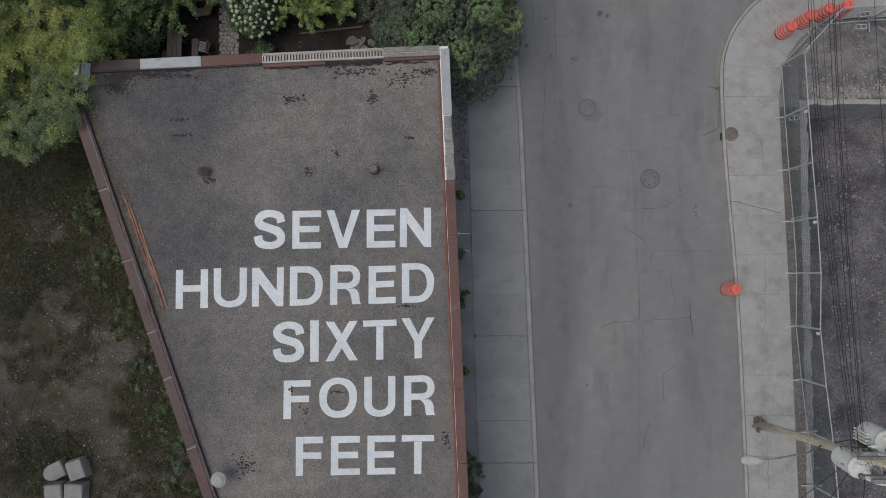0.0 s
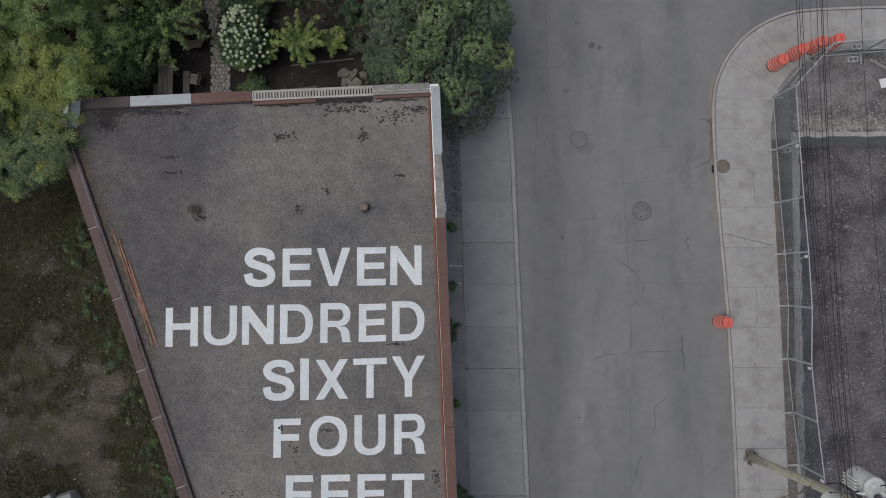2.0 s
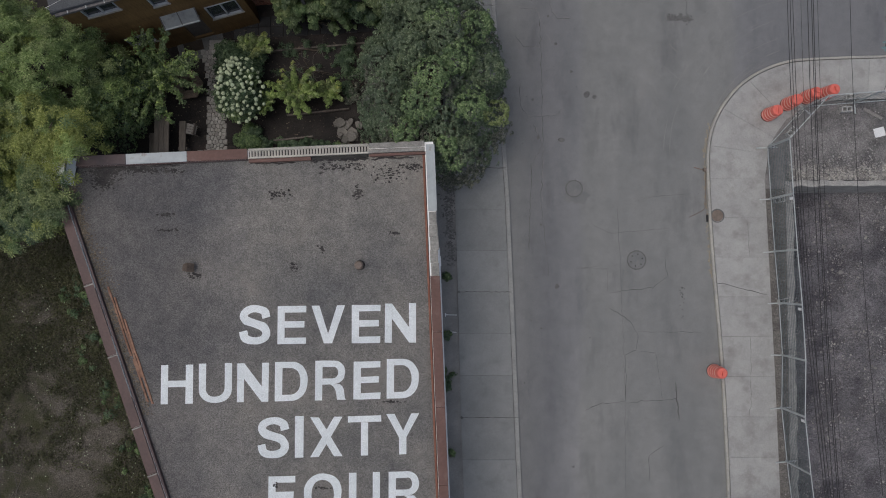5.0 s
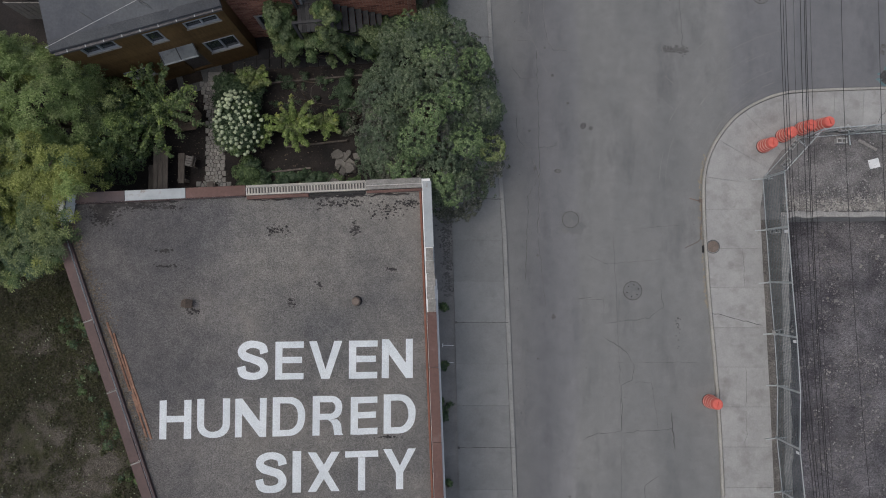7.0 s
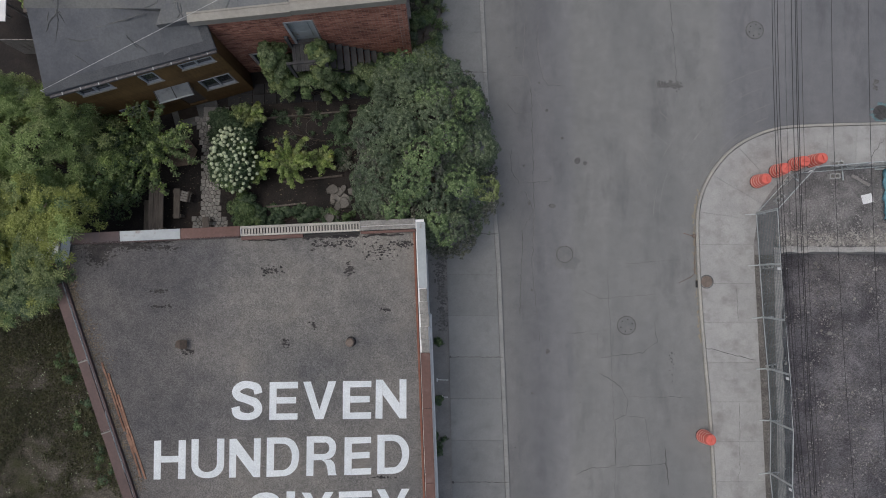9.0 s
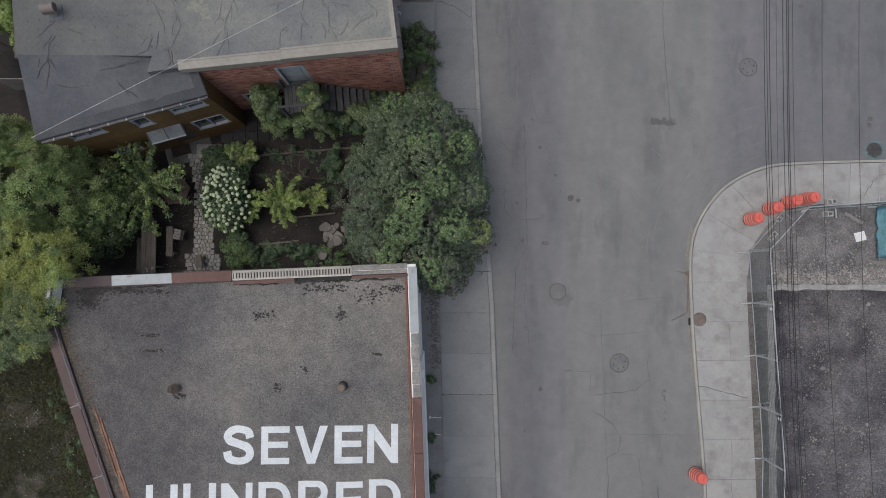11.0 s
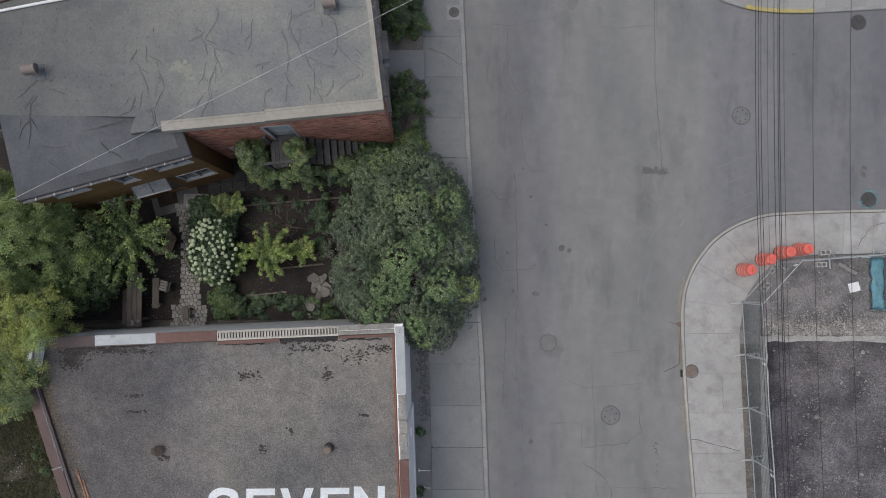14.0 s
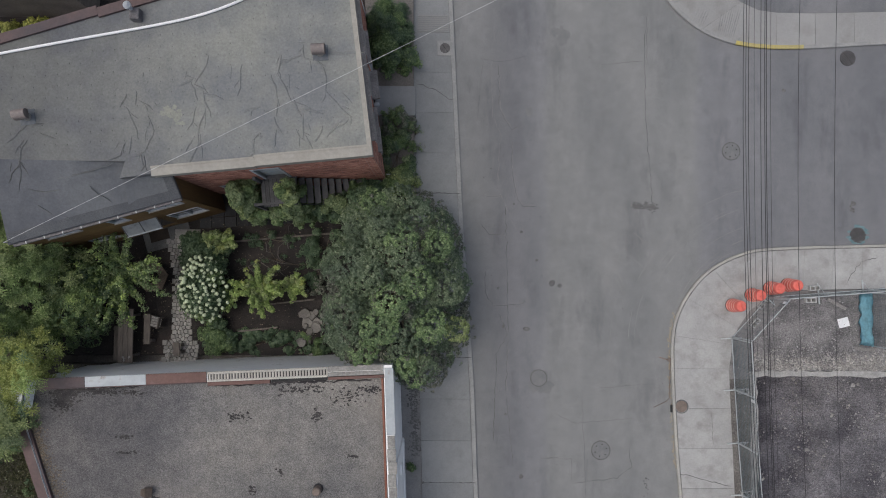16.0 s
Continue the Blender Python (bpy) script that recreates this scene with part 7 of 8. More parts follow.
FR = "front garden shrubs"
shrub("dense dark shrub at the house front", (0.05, 15.0, 0.3), (0.66, 0.95, 0.8), 46, (0.1, 0.22), ["leaf_grey", "leaf_soft", "leaf_dark", "leaf_mid"], 66, 0.08, base_z=0.34, group=FR)
shrub("dense dark shrub by the front walk", (0.05, 16.1, 0.3), (0.6, 0.55, 0.8), 32, (0.09, 0.2), ["leaf_soft", "leaf_grey", "leaf_mid", "leaf_brown"], 67, 0.08, base_z=0.34, group=FR)
shrub("large green shrub at the house front", (-0.15, 19.0, 0.4), (0.75, 0.8, 0.9), 32, (0.2, 0.34), ["leaf_dark", "leaf_mid"], 68, 0.09, base_z=0.34, group=FR)
shrub("grassy green shrub beyond the front walk", (-0.35, 20.1, 0.4), (0.75, 0.8, 0.9), 26, (0.2, 0.34), ["leaf_mid", "leaf_dark"], 69, 0.14, base_z=0.34, group=FR, ratio=0.15)
for k, (x, y, r) in enumerate(((0.8, 0.75, 0.16), (0.82, -0.85, 0.34), (1.25, -7.5, 0.45), (1.35, -8.4, 0.45), (0.85, 3.0, 0.12), (0.85, -1.2, 0.14), (1.0, -3.7, 0.12), (1.05, -7.0, 0.2), (0.7, 7.6, 0.25))):
    shrub("tuft of weeds at the edge of the sidewalk", (x - 0.2 * (y < 5), y, 0.06), (r * 0.8, r * 0.8, 0.25), 6 + int(r * 30), (0.04, 0.1), ["leaf_dark", "leaf_dark", "leaf_mid"], 70 + k, 0.08, 500, name="weeds", base_z=0.06, group="weeds beside the sidewalk")
shrub("leafy shrub filling the corner of the front bed", (0.15, 13.95, 0.3), (0.62, 0.5, 0.7), 26, (0.12, 0.24), ["leaf_mid", "leaf_soft", "leaf_olive"], 41, 0.09, base_z=0.3, group=FR)
for k, (x, y) in enumerate(((0.86, 16.02), (0.9, 15.34))):
    plant("weeds", "spiky brown-tipped weeds leaning over the sidewalk", "weeds", shoot_lobes((x - 0.15, y, 0.2), 9, (0.12, 0.42), 0.3, 0.035, (2, 1, 1), 42 + k, squash=0.5), [M["leaf_mid"], M["leaf_brown"], M["leaf_olive"]], (x - 0.15, y, 0.08), per_area=900, size=0.09, bunch=4, bunch_r=0.04, trunk=0, seed=42 + k, group="weeds beside the sidewalk", ratio=0.2)
for k in range(20):
    y = 3.2 - k * 0.64
    x = on_w(y)[0] - 1.5 - 0.5 * (k % 3)
    shrub("leafy weeds growing along the building wall", (x, y, YARD), (0.5, 0.5, 0.3), 9, (0.07, 0.17), ["leaf_dark", "grass", "leaf_mid"], 90 + k, 0.09, 240, name="hedge_weeds", base_z=YARD, group="weeds along the yard wall")
shrub("low bush behind the brick house", (-14.2, 19.6, 0.4), (0.9, 0.5, 0.7), 16, (0.18, 0.3), ["leaf_yellow", "leaf_olive"], 110, 0.1)
shrub("leafy tree top beside the brick house", (-13.2, 15.6, 3.8), (0.8, 0.9, 1.8), 24, (0.3, 0.45), ["leaf_lime", "leaf_yellow"], 111, 0.1)

# ---- rough grass on the yard ----
rg = np.random.default_rng(4)
n = 230000
gx, gy = rg.uniform(-20, -7, n), rg.uniform(-11, 6.5, n)
# grass thickens for y above -3; its dark blades partly paint tree shade
keep = np.array([noise.noise(Vector((x * 0.5, y * 0.5, 7))) + 0.6 * noise.noise(Vector((x * 1.9, y * 1.9, 2))) + 0.5 * rr.random() + 0.35 * max(0, 1 - (on_w(y)[0] - 1.2 - x) / 2.5) + 0.35 * min(1, max(0, (y + 3) / 3)) > 0.31 and x < on_w(y)[0] - 0.1 for x, y in zip(gx, gy)])
gx, gy = gx[keep], gy[keep]
gp = np.stack([gx, gy, np.full(len(gx), YARD + 0.02) + rg.uniform(0, 0.1, len(gx))], 1)
gn = rg.normal(size=gp.shape) * 0.9 + np.array([0, 0, 0.8])
tagged(new("rough_grass", leaves_mesh("rough_grass", gp, gn, 0.1, np.zeros(len(gp)), [M["grass"]], rg, 0.28)), "patchy rough grass and weeds on the yard", "grass", kind="stuff")
k = 900
fx, fy = rg.uniform(-19, -9, k), rg.uniform(-10, 3, k)
inside = np.array([x < on_w(y)[0] - 0.8 for x, y in zip(fx, fy)])
fp = np.stack([fx, fy, np.full(k, YARD + 0.13)], 1)[inside]
tagged(new("yard_flowers", leaves_mesh("yard_flowers", fp, rg.normal(size=fp.shape) * 0.4 + np.array([0, 0, 1.0]), 0.045, np.zeros(len(fp)), [M["petal"]], rg, 0.9)), "tiny yellow weed flowers in the rough grass", "weed flowers", kind="stuff")

# ---- construction fence ----
FENCE = [(13.08, 8.0), (13.18, 6.0), (13.29, 3.96), (13.43, 1.98), (13.52, -0.02), (13.46, -2.03), (13.63, -4.06), (13.84, -6.03), (13.98, -8.05), (14.02, -10.05)]
FH = 1.8


def fence_panel(p, q, label, pitch=0.055, foot=True, tag=True):
    p, q = Vector(p), Vector(q)
    d = q - p
    L = d.length - 0.03
    t = thing("fence_panel", (p.x, p.y, 0.045), label, "fence", "temporary construction fence")
    t.rotation_euler = (0, 0, math.atan2(d.y, d.x))
    bm = bmesh.new()
    tube(bm, [(0, 0, 0.0), (0, 0, FH)], 0.025, 6), tube(bm, [(L, 0, 0.0), (L, 0, FH)], 0.025, 6)
    tube(bm, [(0, 0, FH), (L, 0, FH)], 0.02, 6), tube(bm, [(0, 0, 0.12), (L, 0, 0.12)], 0.019, 6)
    part("tube_frame", bm, M["steel"], t)
    bm = bmesh.new()
    for k in range(1, int(L / pitch)):
        x = k * pitch
        box(bm, x - 0.004, x + 0.004, -0.004, 0.004, 0.12, FH)
    rows = 14 if pitch < 0.1 else 7
    for k in range(1, rows):
        z = 0.12 + k * 1.68 / rows
        box(bm, 0, L, -0.0055 if rows > 7 else -0.003, 0.0055 if rows > 7 else 0.003, z - 0.0045, z + 0.0045)
    part("wire_mesh", bm, M["wire"], t)
    if foot:
        part("foot", bevel(box(bmesh.new(), -0.025, 0.025, -0.42, 0.4, 0.055, 0.095), 0.006), M["steel"], t)
        part("brace", tube(bmesh.new(), [(0, 0.36, 0.08), (0, 0.02, 0.5)], 0.014, 5), M["steel"], t)
    if tag:
        part("tag", box(bmesh.new(), 0.1, 0.2, -0.014, -0.004, FH - 0.28, FH - 0.06), M["paper"], t, "small white plate")
    return t


for i, (p, q) in enumerate(zip(FENCE, FENCE[1:])):
    fence_panel(p, q, "galvanised wire-mesh fence panel beside the pit", tag=i % 2 == 1)
fence_panel((14.5, 9.56), (13.1, 8.04), "galvanised wire-mesh fence panel set across the corner", pitch=0.2)
for x0, x1 in ((14.55, 16.45), (16.5, 18.2), (18.25, 20.2), (20.25, 22.2)):
    fence_panel((x0, 9.6 + 0.08 * (x0 - 14.5)), (x1, 9.6 + 0.08 * (x1 - 14.5)), "galvanised wire-mesh fence panel along the side street", pitch=0.2, foot=x0 > 15)
fence_panel((18.2, 9.8), (18.25, 7.75), "wire-mesh fence panel carrying a blue tarpaulin", tag=False)
bm = bmesh.new()
cols = []
rr = random.Random(51)
for i in range(13):
    y = 9.78 - 2.0 * i / 12
    row = []
    for j in range(9):
        f = j / 8
        x = 18.17 - 0.12 * f ** 2 + 0.03 * math.sin(i * 1.3 + j) + rr.uniform(-0.015, 0.015)
        row.append(bm.verts.new((x, y + rr.uniform(-0.03, 0.03), 0.82 - 0.62 * f - (0.08 * math.sin(i * 2.1) if j == 8 else 0))))
    cols.append(row)
for a, c in zip(cols, cols[1:]):
    for j in range(8):
        bm.faces.new((a[j], a[j + 1], c[j + 1], c[j]))
bmesh.ops.solidify(bm, geom=list(bm.faces), thickness=0.012)
tagged(finish("tarpaulin", bm, M["tarp"], True), "creased blue tarpaulin hanging on a fence panel", "tarpaulin")


def drum(x, y, z, label, tilt=(0, 0)):
    t = thing("traffic_drum", (x, y, z), label, "traffic drum", "orange traffic drums")
    t.rotation_euler = (tilt[0], tilt[1], x * 3)
    part("base", lathe(bmesh.new(), [(0.262, 0.0), (0.262, 0.03), (0.255, 0.045)], 24), M["black"], t, "black rubber base")
    zs, r = [0.06, 0.23, 0.4, 0.57, 0.74], [0.268, 0.253, 0.24, 0.227, 0.214]
    prof = []
    for i in range(4):
        prof += [(r[i], zs[i]), (r[i] - 0.006, zs[i + 1] - 0.035), (r[i + 1], zs[i + 1])]
    prof += [(0.205, 0.83), (0.19, 0.86), (0.155, 0.875)]
    part("body", lathe(bmesh.new(), prof, 24), M["orange"], t)
    for i in range(4):
        z0 = zs[i] + 0.06
        part("band", lathe(bmesh.new(), [(r[i] + 0.001 - 0.006 * 0.3, z0), (r[i] - 0.001, z0 + 0.055)], 24), M["reflect"], t, "pale reflective band")
    part("handle", box(bmesh.new(), -0.1, 0.1, -0.015, 0.015, 0.87, 0.94), M["orange"], t)


for x, y in ((13.12, 9.28), (13.87, 9.69), (14.6, 9.96), (15.28, 10.08)):
    drum(x, y, SW, "orange traffic drum with pale bands by the corner fence")
drum(10.92, -0.63, 0.0, "orange traffic drum standing alone at the kerb", (0.0, 0.03))


def cinder(x, y, a, label):
    bm = bmesh.new()
    box(bm, -0.2, 0.2, -0.1, -0.065, 0, 0.19), box(bm, -0.2, 0.2, 0.065, 0.1, 0, 0.19)
    for c in (-0.2, -0.018, 0.164):
        box(bm, c, c + 0.036, -0.065, 0.065, 0, 0.19)
    o = tagged(finish("cinder_block", bm, M["cinder"]), "grey hollow cinder block weighing down the fence", "cinder block", "cinder blocks at the fence")
    o.location, o.rotation_euler = (x, y, 0.045 if y < 9.9 else SW), (0, 0, a)


for x, y, a in ((16.28, 9.97, 0.1), (14.28, 9.34, 0.9), (13.99, 8.62, 0.85), (16.16, 9.5, 0.05), (13.5, 5.97, 0.1), (13.6, 2.05, 0.2)):
    cinder(x, y, a, "")
o = tagged(finish("white_sheet", bevel(box(bmesh.new(), -0.21, 0.21, -0.18, 0.18, 0, 0.02), 0.005), M["paper"]), "white square sheet lying on crushed stone", "sheet")
o.location, o.rotation_euler = (17.5, 8.63, 0.047), (0, 0, 0.25)
o = tagged(finish("plank", bevel(box(bmesh.new(), -0.4, 0.4, -0.06, 0.06, 0, 0.04), 0.005), M["timber_grey"]), "pale offcut plank lying on crushed stone", "plank", "offcut planks")
o.location, o.rotation_euler = (17.25, 9.35, 0.047), (0, 0, -0.5)
o = tagged(finish("plank", bevel(box(bmesh.new(), -0.4, 0.4, -0.06, 0.06, 0, 0.04), 0.005), M["timber_grey"]), "pale offcut plank below the tarpaulin", "plank", "offcut planks")
o.location, o.rotation_euler = (18.3, 7.6, 0.047), (0, 0, -0.08)

# ---- utility pole and cables ----
up = thing("utility_pole", (12.03, -5.75, SW - 0.03), "leaning yellowed wooden utility pole with two transformers", "utility pole")
AX = Vector((-0.48, 0.63, 6.2)).normalized()
part("shaft", tube(bmesh.new(), [AX * k for k in (0, 2.5, 5, 7.5, 10.4)], [0.145, 0.138, 0.13, 0.122, 0.11], 14), M["pole"], up, smooth=True)
part("base_collar", blob(bmesh.new(), 0, 0, 0.27, 0.26, 0.033, random.Random(81), 16, 0.2), M["strip"], up, "broken dark paving round the foot")
bm, rb = bmesh.new(), random.Random(82)
for k in range(60):
    a, r = rb.uniform(0, 6.28), rb.uniform(0.15, 0.3)
    s = rb.uniform(0.012, 0.035)
    box(bm, -s, s, -s * 0.8, s * 0.8, 0, s, Matrix.Translation((r * math.cos(a), r * math.sin(a), 0.03)) @ Matrix.Rotation(a * 3, 4, "Z"))
tagged(part("chips", bm, M["bark"], up, "broken paving chips"), kind="stuff")


def transformer(c, label, fins=False):
    m = Matrix.Translation(c) @ Matrix.Rotation(0.1, 4, "X")
    tank = part("transformer", lathe(bmesh.new(), [(0.25, -0.42), (0.29, -0.39), (0.29, 0.38), (0.3, 0.39), (0.3, 0.43), (0.25, 0.47), (0.07, 0.5)], 24, m), M["transformer"], up, label)
    part("bushing", lathe(bmesh.new(), [(0.06, 0.42), (0.05, 0.5), (0.07, 0.52), (0.045, 0.56), (0.065, 0.6), (0.03, 0.66)], 10, m @ Matrix.Translation((0.14, -0.1, 0.02))), M["transformer"], tank)
    part("lid", lathe(bmesh.new(), [(0.292, 0.432), (0.292, 0.45), (0.24, 0.485), (0.05, 0.505)], 24, m), M["lid"], tank)
    part("lid_band", lathe(bmesh.new(), [(0.302, 0.385), (0.312, 0.4), (0.312, 0.425), (0.3, 0.435)], 24, m), M["steel"], tank)
    part("lid_bolt", box(bmesh.new(), 0.29, 0.37, -0.03, 0.03, 0.38, 0.44, m), M["steel"], tank)
    part("gauge", lathe(bmesh.new(), [(0.075, 0.46), (0.075, 0.53), (0.05, 0.54)], 12, m @ Matrix.Translation((0.02, -0.2, 0))), M["gutter"], tank, "round dark gauge")
    part("bushing", lathe(bmesh.new(), [(0.05, 0.42), (0.045, 0.5), (0.065, 0.52), (0.04, 0.56), (0.055, 0.6), (0.02, 0.64)], 10, m @ Matrix.Translation((-0.12, 0.12, 0.02))), M["transformer"], tank)
    part("lifting_lug", box(bmesh.new(), -0.34, -0.28, -0.02, 0.02, 0.15, 0.3, m), M["steel"], tank)
    for k in range(4 if fins else 0):
        part("fin", box(bmesh.new(), -0.4, -0.32, -0.16 + k * 0.09, -0.125 + k * 0.09, -0.35, 0.2, m), M["transformer"], tank)
    part("bracket", box(bmesh.new(), 0.2, 0.42, -0.04, 0.04, -0.2, -0.1, m), M["steel"], tank)


transformer(AX * 7.1 + Vector((-0.2, -0.2, 0)), "pale grey round transformer tank")
transformer(AX * 7.55 + Vector((0.3, 0.55, 0)), "pale grey round transformer tank", True)
for h, s in ((9.6, 1.2), (10.1, 1.2)):
    c = AX * h
    part("crossarm", bevel(box(bmesh.new(), -s, s, -0.2, -0.1, -0.06, 0.06, Matrix.Translation(c)), 0.01), M["timber_grey"], up)
for k, (h, dx, dy) in enumerate(((9.72, -1.1, -0.15), (9.72, -0.6, -0.15), (9.72, 0.6, -0.15), (10.22, -0.9, -0.15), (10.22, 0.9, -0.15))):
    part("insulator", lathe(bmesh.new(), [(0.03, -0.06), (0.03, 0.0), (0.06, 0.02), (0.035, 0.05), (0.055, 0.07), (0.03, 0.12)], 10, Matrix.Translation(AX * h + Vector((dx, dy, 0)))), M["transformer"], up)
for k, (h, dx, dy, L) in enumerate(((6.7, 0.1, 0.32, 0.5), (7.9, -0.15, -0.5, 0.45), (7.6, 0.45, -0.42, 0.5), (8.3, 0.2, 0.2, 0.4))):
    c = AX * h + Vector((dx, dy, 0))
    part("fuse_holder", tube(bmesh.new(), [c, c + Vector((0.12, -0.05, L * 0.6)), c + Vector((0.2, -0.05, L))], [0.045, 0.05, 0.03], 8), M["transformer" if k % 2 else "iron"], up)
for k, pts in enumerate((((6.9, -0.3, 0.1), (7.4, -0.6, 0.25), (7.9, -0.1, 0.3)), ((7.4, 0.2, 0.3), (8.2, 0.5, 0.6), (9.0, 0.2, 0.2)), ((6.6, -0.1, -0.1), (7.2, -0.2, -0.6), (8.0, 0.1, -0.4)), ((5.6, 0.12, 0.1), (6.4, 0.2, 0.3), (7.2, 0.1, 0.2)))):
    part("lead", tube(bmesh.new(), [AX * h + Vector((dx, dy, 0)) for h, dx, dy in pts], 0.015, 5), M["cable"], up)
for k, (h, dx, dy) in enumerate(((7.7, 0.05, 0.2), (7.9, 0.22, 0.12), (8.05, -0.05, 0.35), (8.2, 0.3, 0.3), (7.5, 0.6, 0.1), (8.4, 0.1, 0.1), (8.0, 0.55, -0.15), (7.3, 0.3, -0.25), (8.5, 0.45, 0.2))):
    c = AX * h + Vector((dx, dy, 0))
    part("insulator", lathe(bmesh.new(), [(0.02, -0.12), (0.02, -0.05), (0.05, -0.03), (0.03, 0.0), (0.055, 0.03), (0.03, 0.06), (0.045, 0.09), (0.02, 0.13)], 9, Matrix.Translation(c) @ Matrix.Rotation(0.7 * k, 4, "Y")), M["transformer" if k % 3 else "iron"], up)
for k in range(14):
    ra = random.Random(300 + k)
    c = AX * ra.uniform(6.9, 8.6) + Vector((ra.uniform(-0.5, 0.6), ra.uniform(-0.4, 0.5), 0))
    e = c + Vector((ra.uniform(-0.5, 0.5), ra.uniform(-0.5, 0.5), ra.uniform(-0.2, 0.7)))
    m_ = c.lerp(e, 0.5) + Vector((ra.uniform(-0.15, 0.15), ra.uniform(-0.15, 0.15), 0.1))
    part("lead", tube(bmesh.new(), [c, c.lerp(m_, 0.6), m_, e], 0.009, 5), M["cable" if k % 2 else "steel"], up)
for k, (h, x0, x1) in enumerate(((8.6, -0.75, 0.85), (7.85, -0.2, 0.8))):
    part("bracket_arm", bevel(box(bmesh.new(), x0, x1, 0.1, 0.18, -0.04, 0.04, Matrix.Translation(AX * h)), 0.008), M["timber_grey" if k == 0 else "steel"], up)
arm = part("lamp_arm", tube(bmesh.new(), [AX * 5.2, AX * 5.4 + Vector((-0.7, -0.15, 0.25)), AX * 5.5 + Vector((-1.7, -0.25, 0.45)), AX * 5.5 + Vector((-2.2, -0.3, 0.45))], [0.03, 0.03, 0.025, 0.025], 8), M["lamp_arm"], up, smooth=True)
bm = bmesh.new()
bmesh.ops.create_uvsphere(bm, u_segments=16, v_segments=10, radius=1)
for v in bm.verts:
    v.co = Vector((v.co.x * 0.36, v.co.y * 0.14 * (1 - 0.35 * v.co.x), v.co.z * 0.1)) + AX * 5.5 + Vector((-2.5, -0.32, 0.45))
part("lamp_head", bm, M["lamp_grey"], arm, "pale cobra-head street lamp", smooth=True)


def cable(label, a, bb, h, s, c, r, y0=-5.0, y1=45.0, material="cable"):
    bm = bmesh.new()
    tube(bm, [(a + bb * y, y, h + s * (y - c) ** 2) for y in np.linspace(y0, y1, 26)], r, 5)
    tagged(finish("power_cable", bm, M[material], True), label, "cable", "cables along the street")


for dx, r in ((-0.085, 0.01), (0.0, 0.0095), (0.085, 0.01)):
    cable("dark low cable strung along the street", 11.48 + dx, 0.0015, 5.05, 0.0057, 14, r)
for dx, r in ((-0.1, 0.01), (0.02, 0.0105), (0.07, 0.011), (0.2, 0.006), (-0.3, 0.005)):
    cable("dark cable strung along the street", 11.43 + dx, 0.0051, 6.28, 0.0035, 14, r)
cable("single high power line", 11.2, 0.017, 8.35, 0.005, 14, 0.007)
cable("single high power line", 11.87, 0.022, 8.8, 0.0044, 14, 0.007)
for p, q, r in (((11.5, -5.0, 7.2), (4.0, -12.5, 6.0), 0.01), ((11.5, -5.0, 7.3), (7.0, -14.0, 6.2), 0.012), ((11.45, -5.0, 7.6), (11.9, -20, 6.5), 0.014), ((11.55, -5.0, 8.3), (19, -9.5, 7.0), 0.01)):
    bm = bmesh.new()
    p, q = Vector(p), Vector(q)
    tube(bm, [p.lerp(q, k / 12) - Vector((0, 0, 0.5 * math.sin(math.pi * k / 12))) for k in range(13)], r, 5)
    tagged(finish("service_cable", bm, M["cable"], True), "dark service cable leaving the utility pole", "cable", "service cables")
bm = bmesh.new()
p, q = Vector((-11.85, 11.32, 5.5)), Vector((12.5, 22.67, 8.3))
tube(bm, [p.lerp(q, k / 30) - Vector((0, 0, 0.03 * math.sin(math.pi * k / 30))) for k in range(31)], 0.007, 5)
tube(bm, [p - Vector((0, 0, 0.32)), p + Vector((0, 0, 0.02))], 0.015, 6)
tagged(finish("house_cable", bm, M["cable_white"], True), "thin pale service wire running to the house eaves", "cable")

# ---- street ironwork ----


def manhole(x, y, r, z, label, material, holes=True):
    t = thing("manhole_cover", (x, y, z), label, "manhole cover", "covers in the street")
    part("rim", lathe(bmesh.new(), [(r + 0.05, 0.0), (r + 0.05, 0.006), (r + 0.012, 0.007), (r + 0.01, 0.001)], 32), M["oil"], t)
    part("cover", lathe(bmesh.new(), [(r, 0.001), (r, 0.008), (r - 0.02, 0.01), (r * 0.5, 0.011), (0.02, 0.011)], 32), M[material], t)
    if holes:
        # black discs laid on the cover paint the shade inside its holes
        for k in range(6):
            a = math.pi / 3 * k + 0.3
            part("hole", lathe(bmesh.new(), [(0.025, 0.011), (0.02, 0.0125)], 8, Matrix.Translation((0.7 * r * math.cos(a), 0.7 * r * math.sin(a), 0))), M["black"], t)


manhole(8.0, 3.63, 0.33, 0.0, "grey iron manhole cover in the street", "wet_tar")
manhole(5.59, 6.4, 0.29, 0.0, "worn grey manhole cover with patched surround", "wet_tar", False)
manhole(13.19, 15.35, 0.32, 0.0, "grey iron manhole cover in the side street", "wet_tar")
manhole(11.12, 5.35, 0.22, SW, "brown round valve cover in the sidewalk", "iron_brown", False)


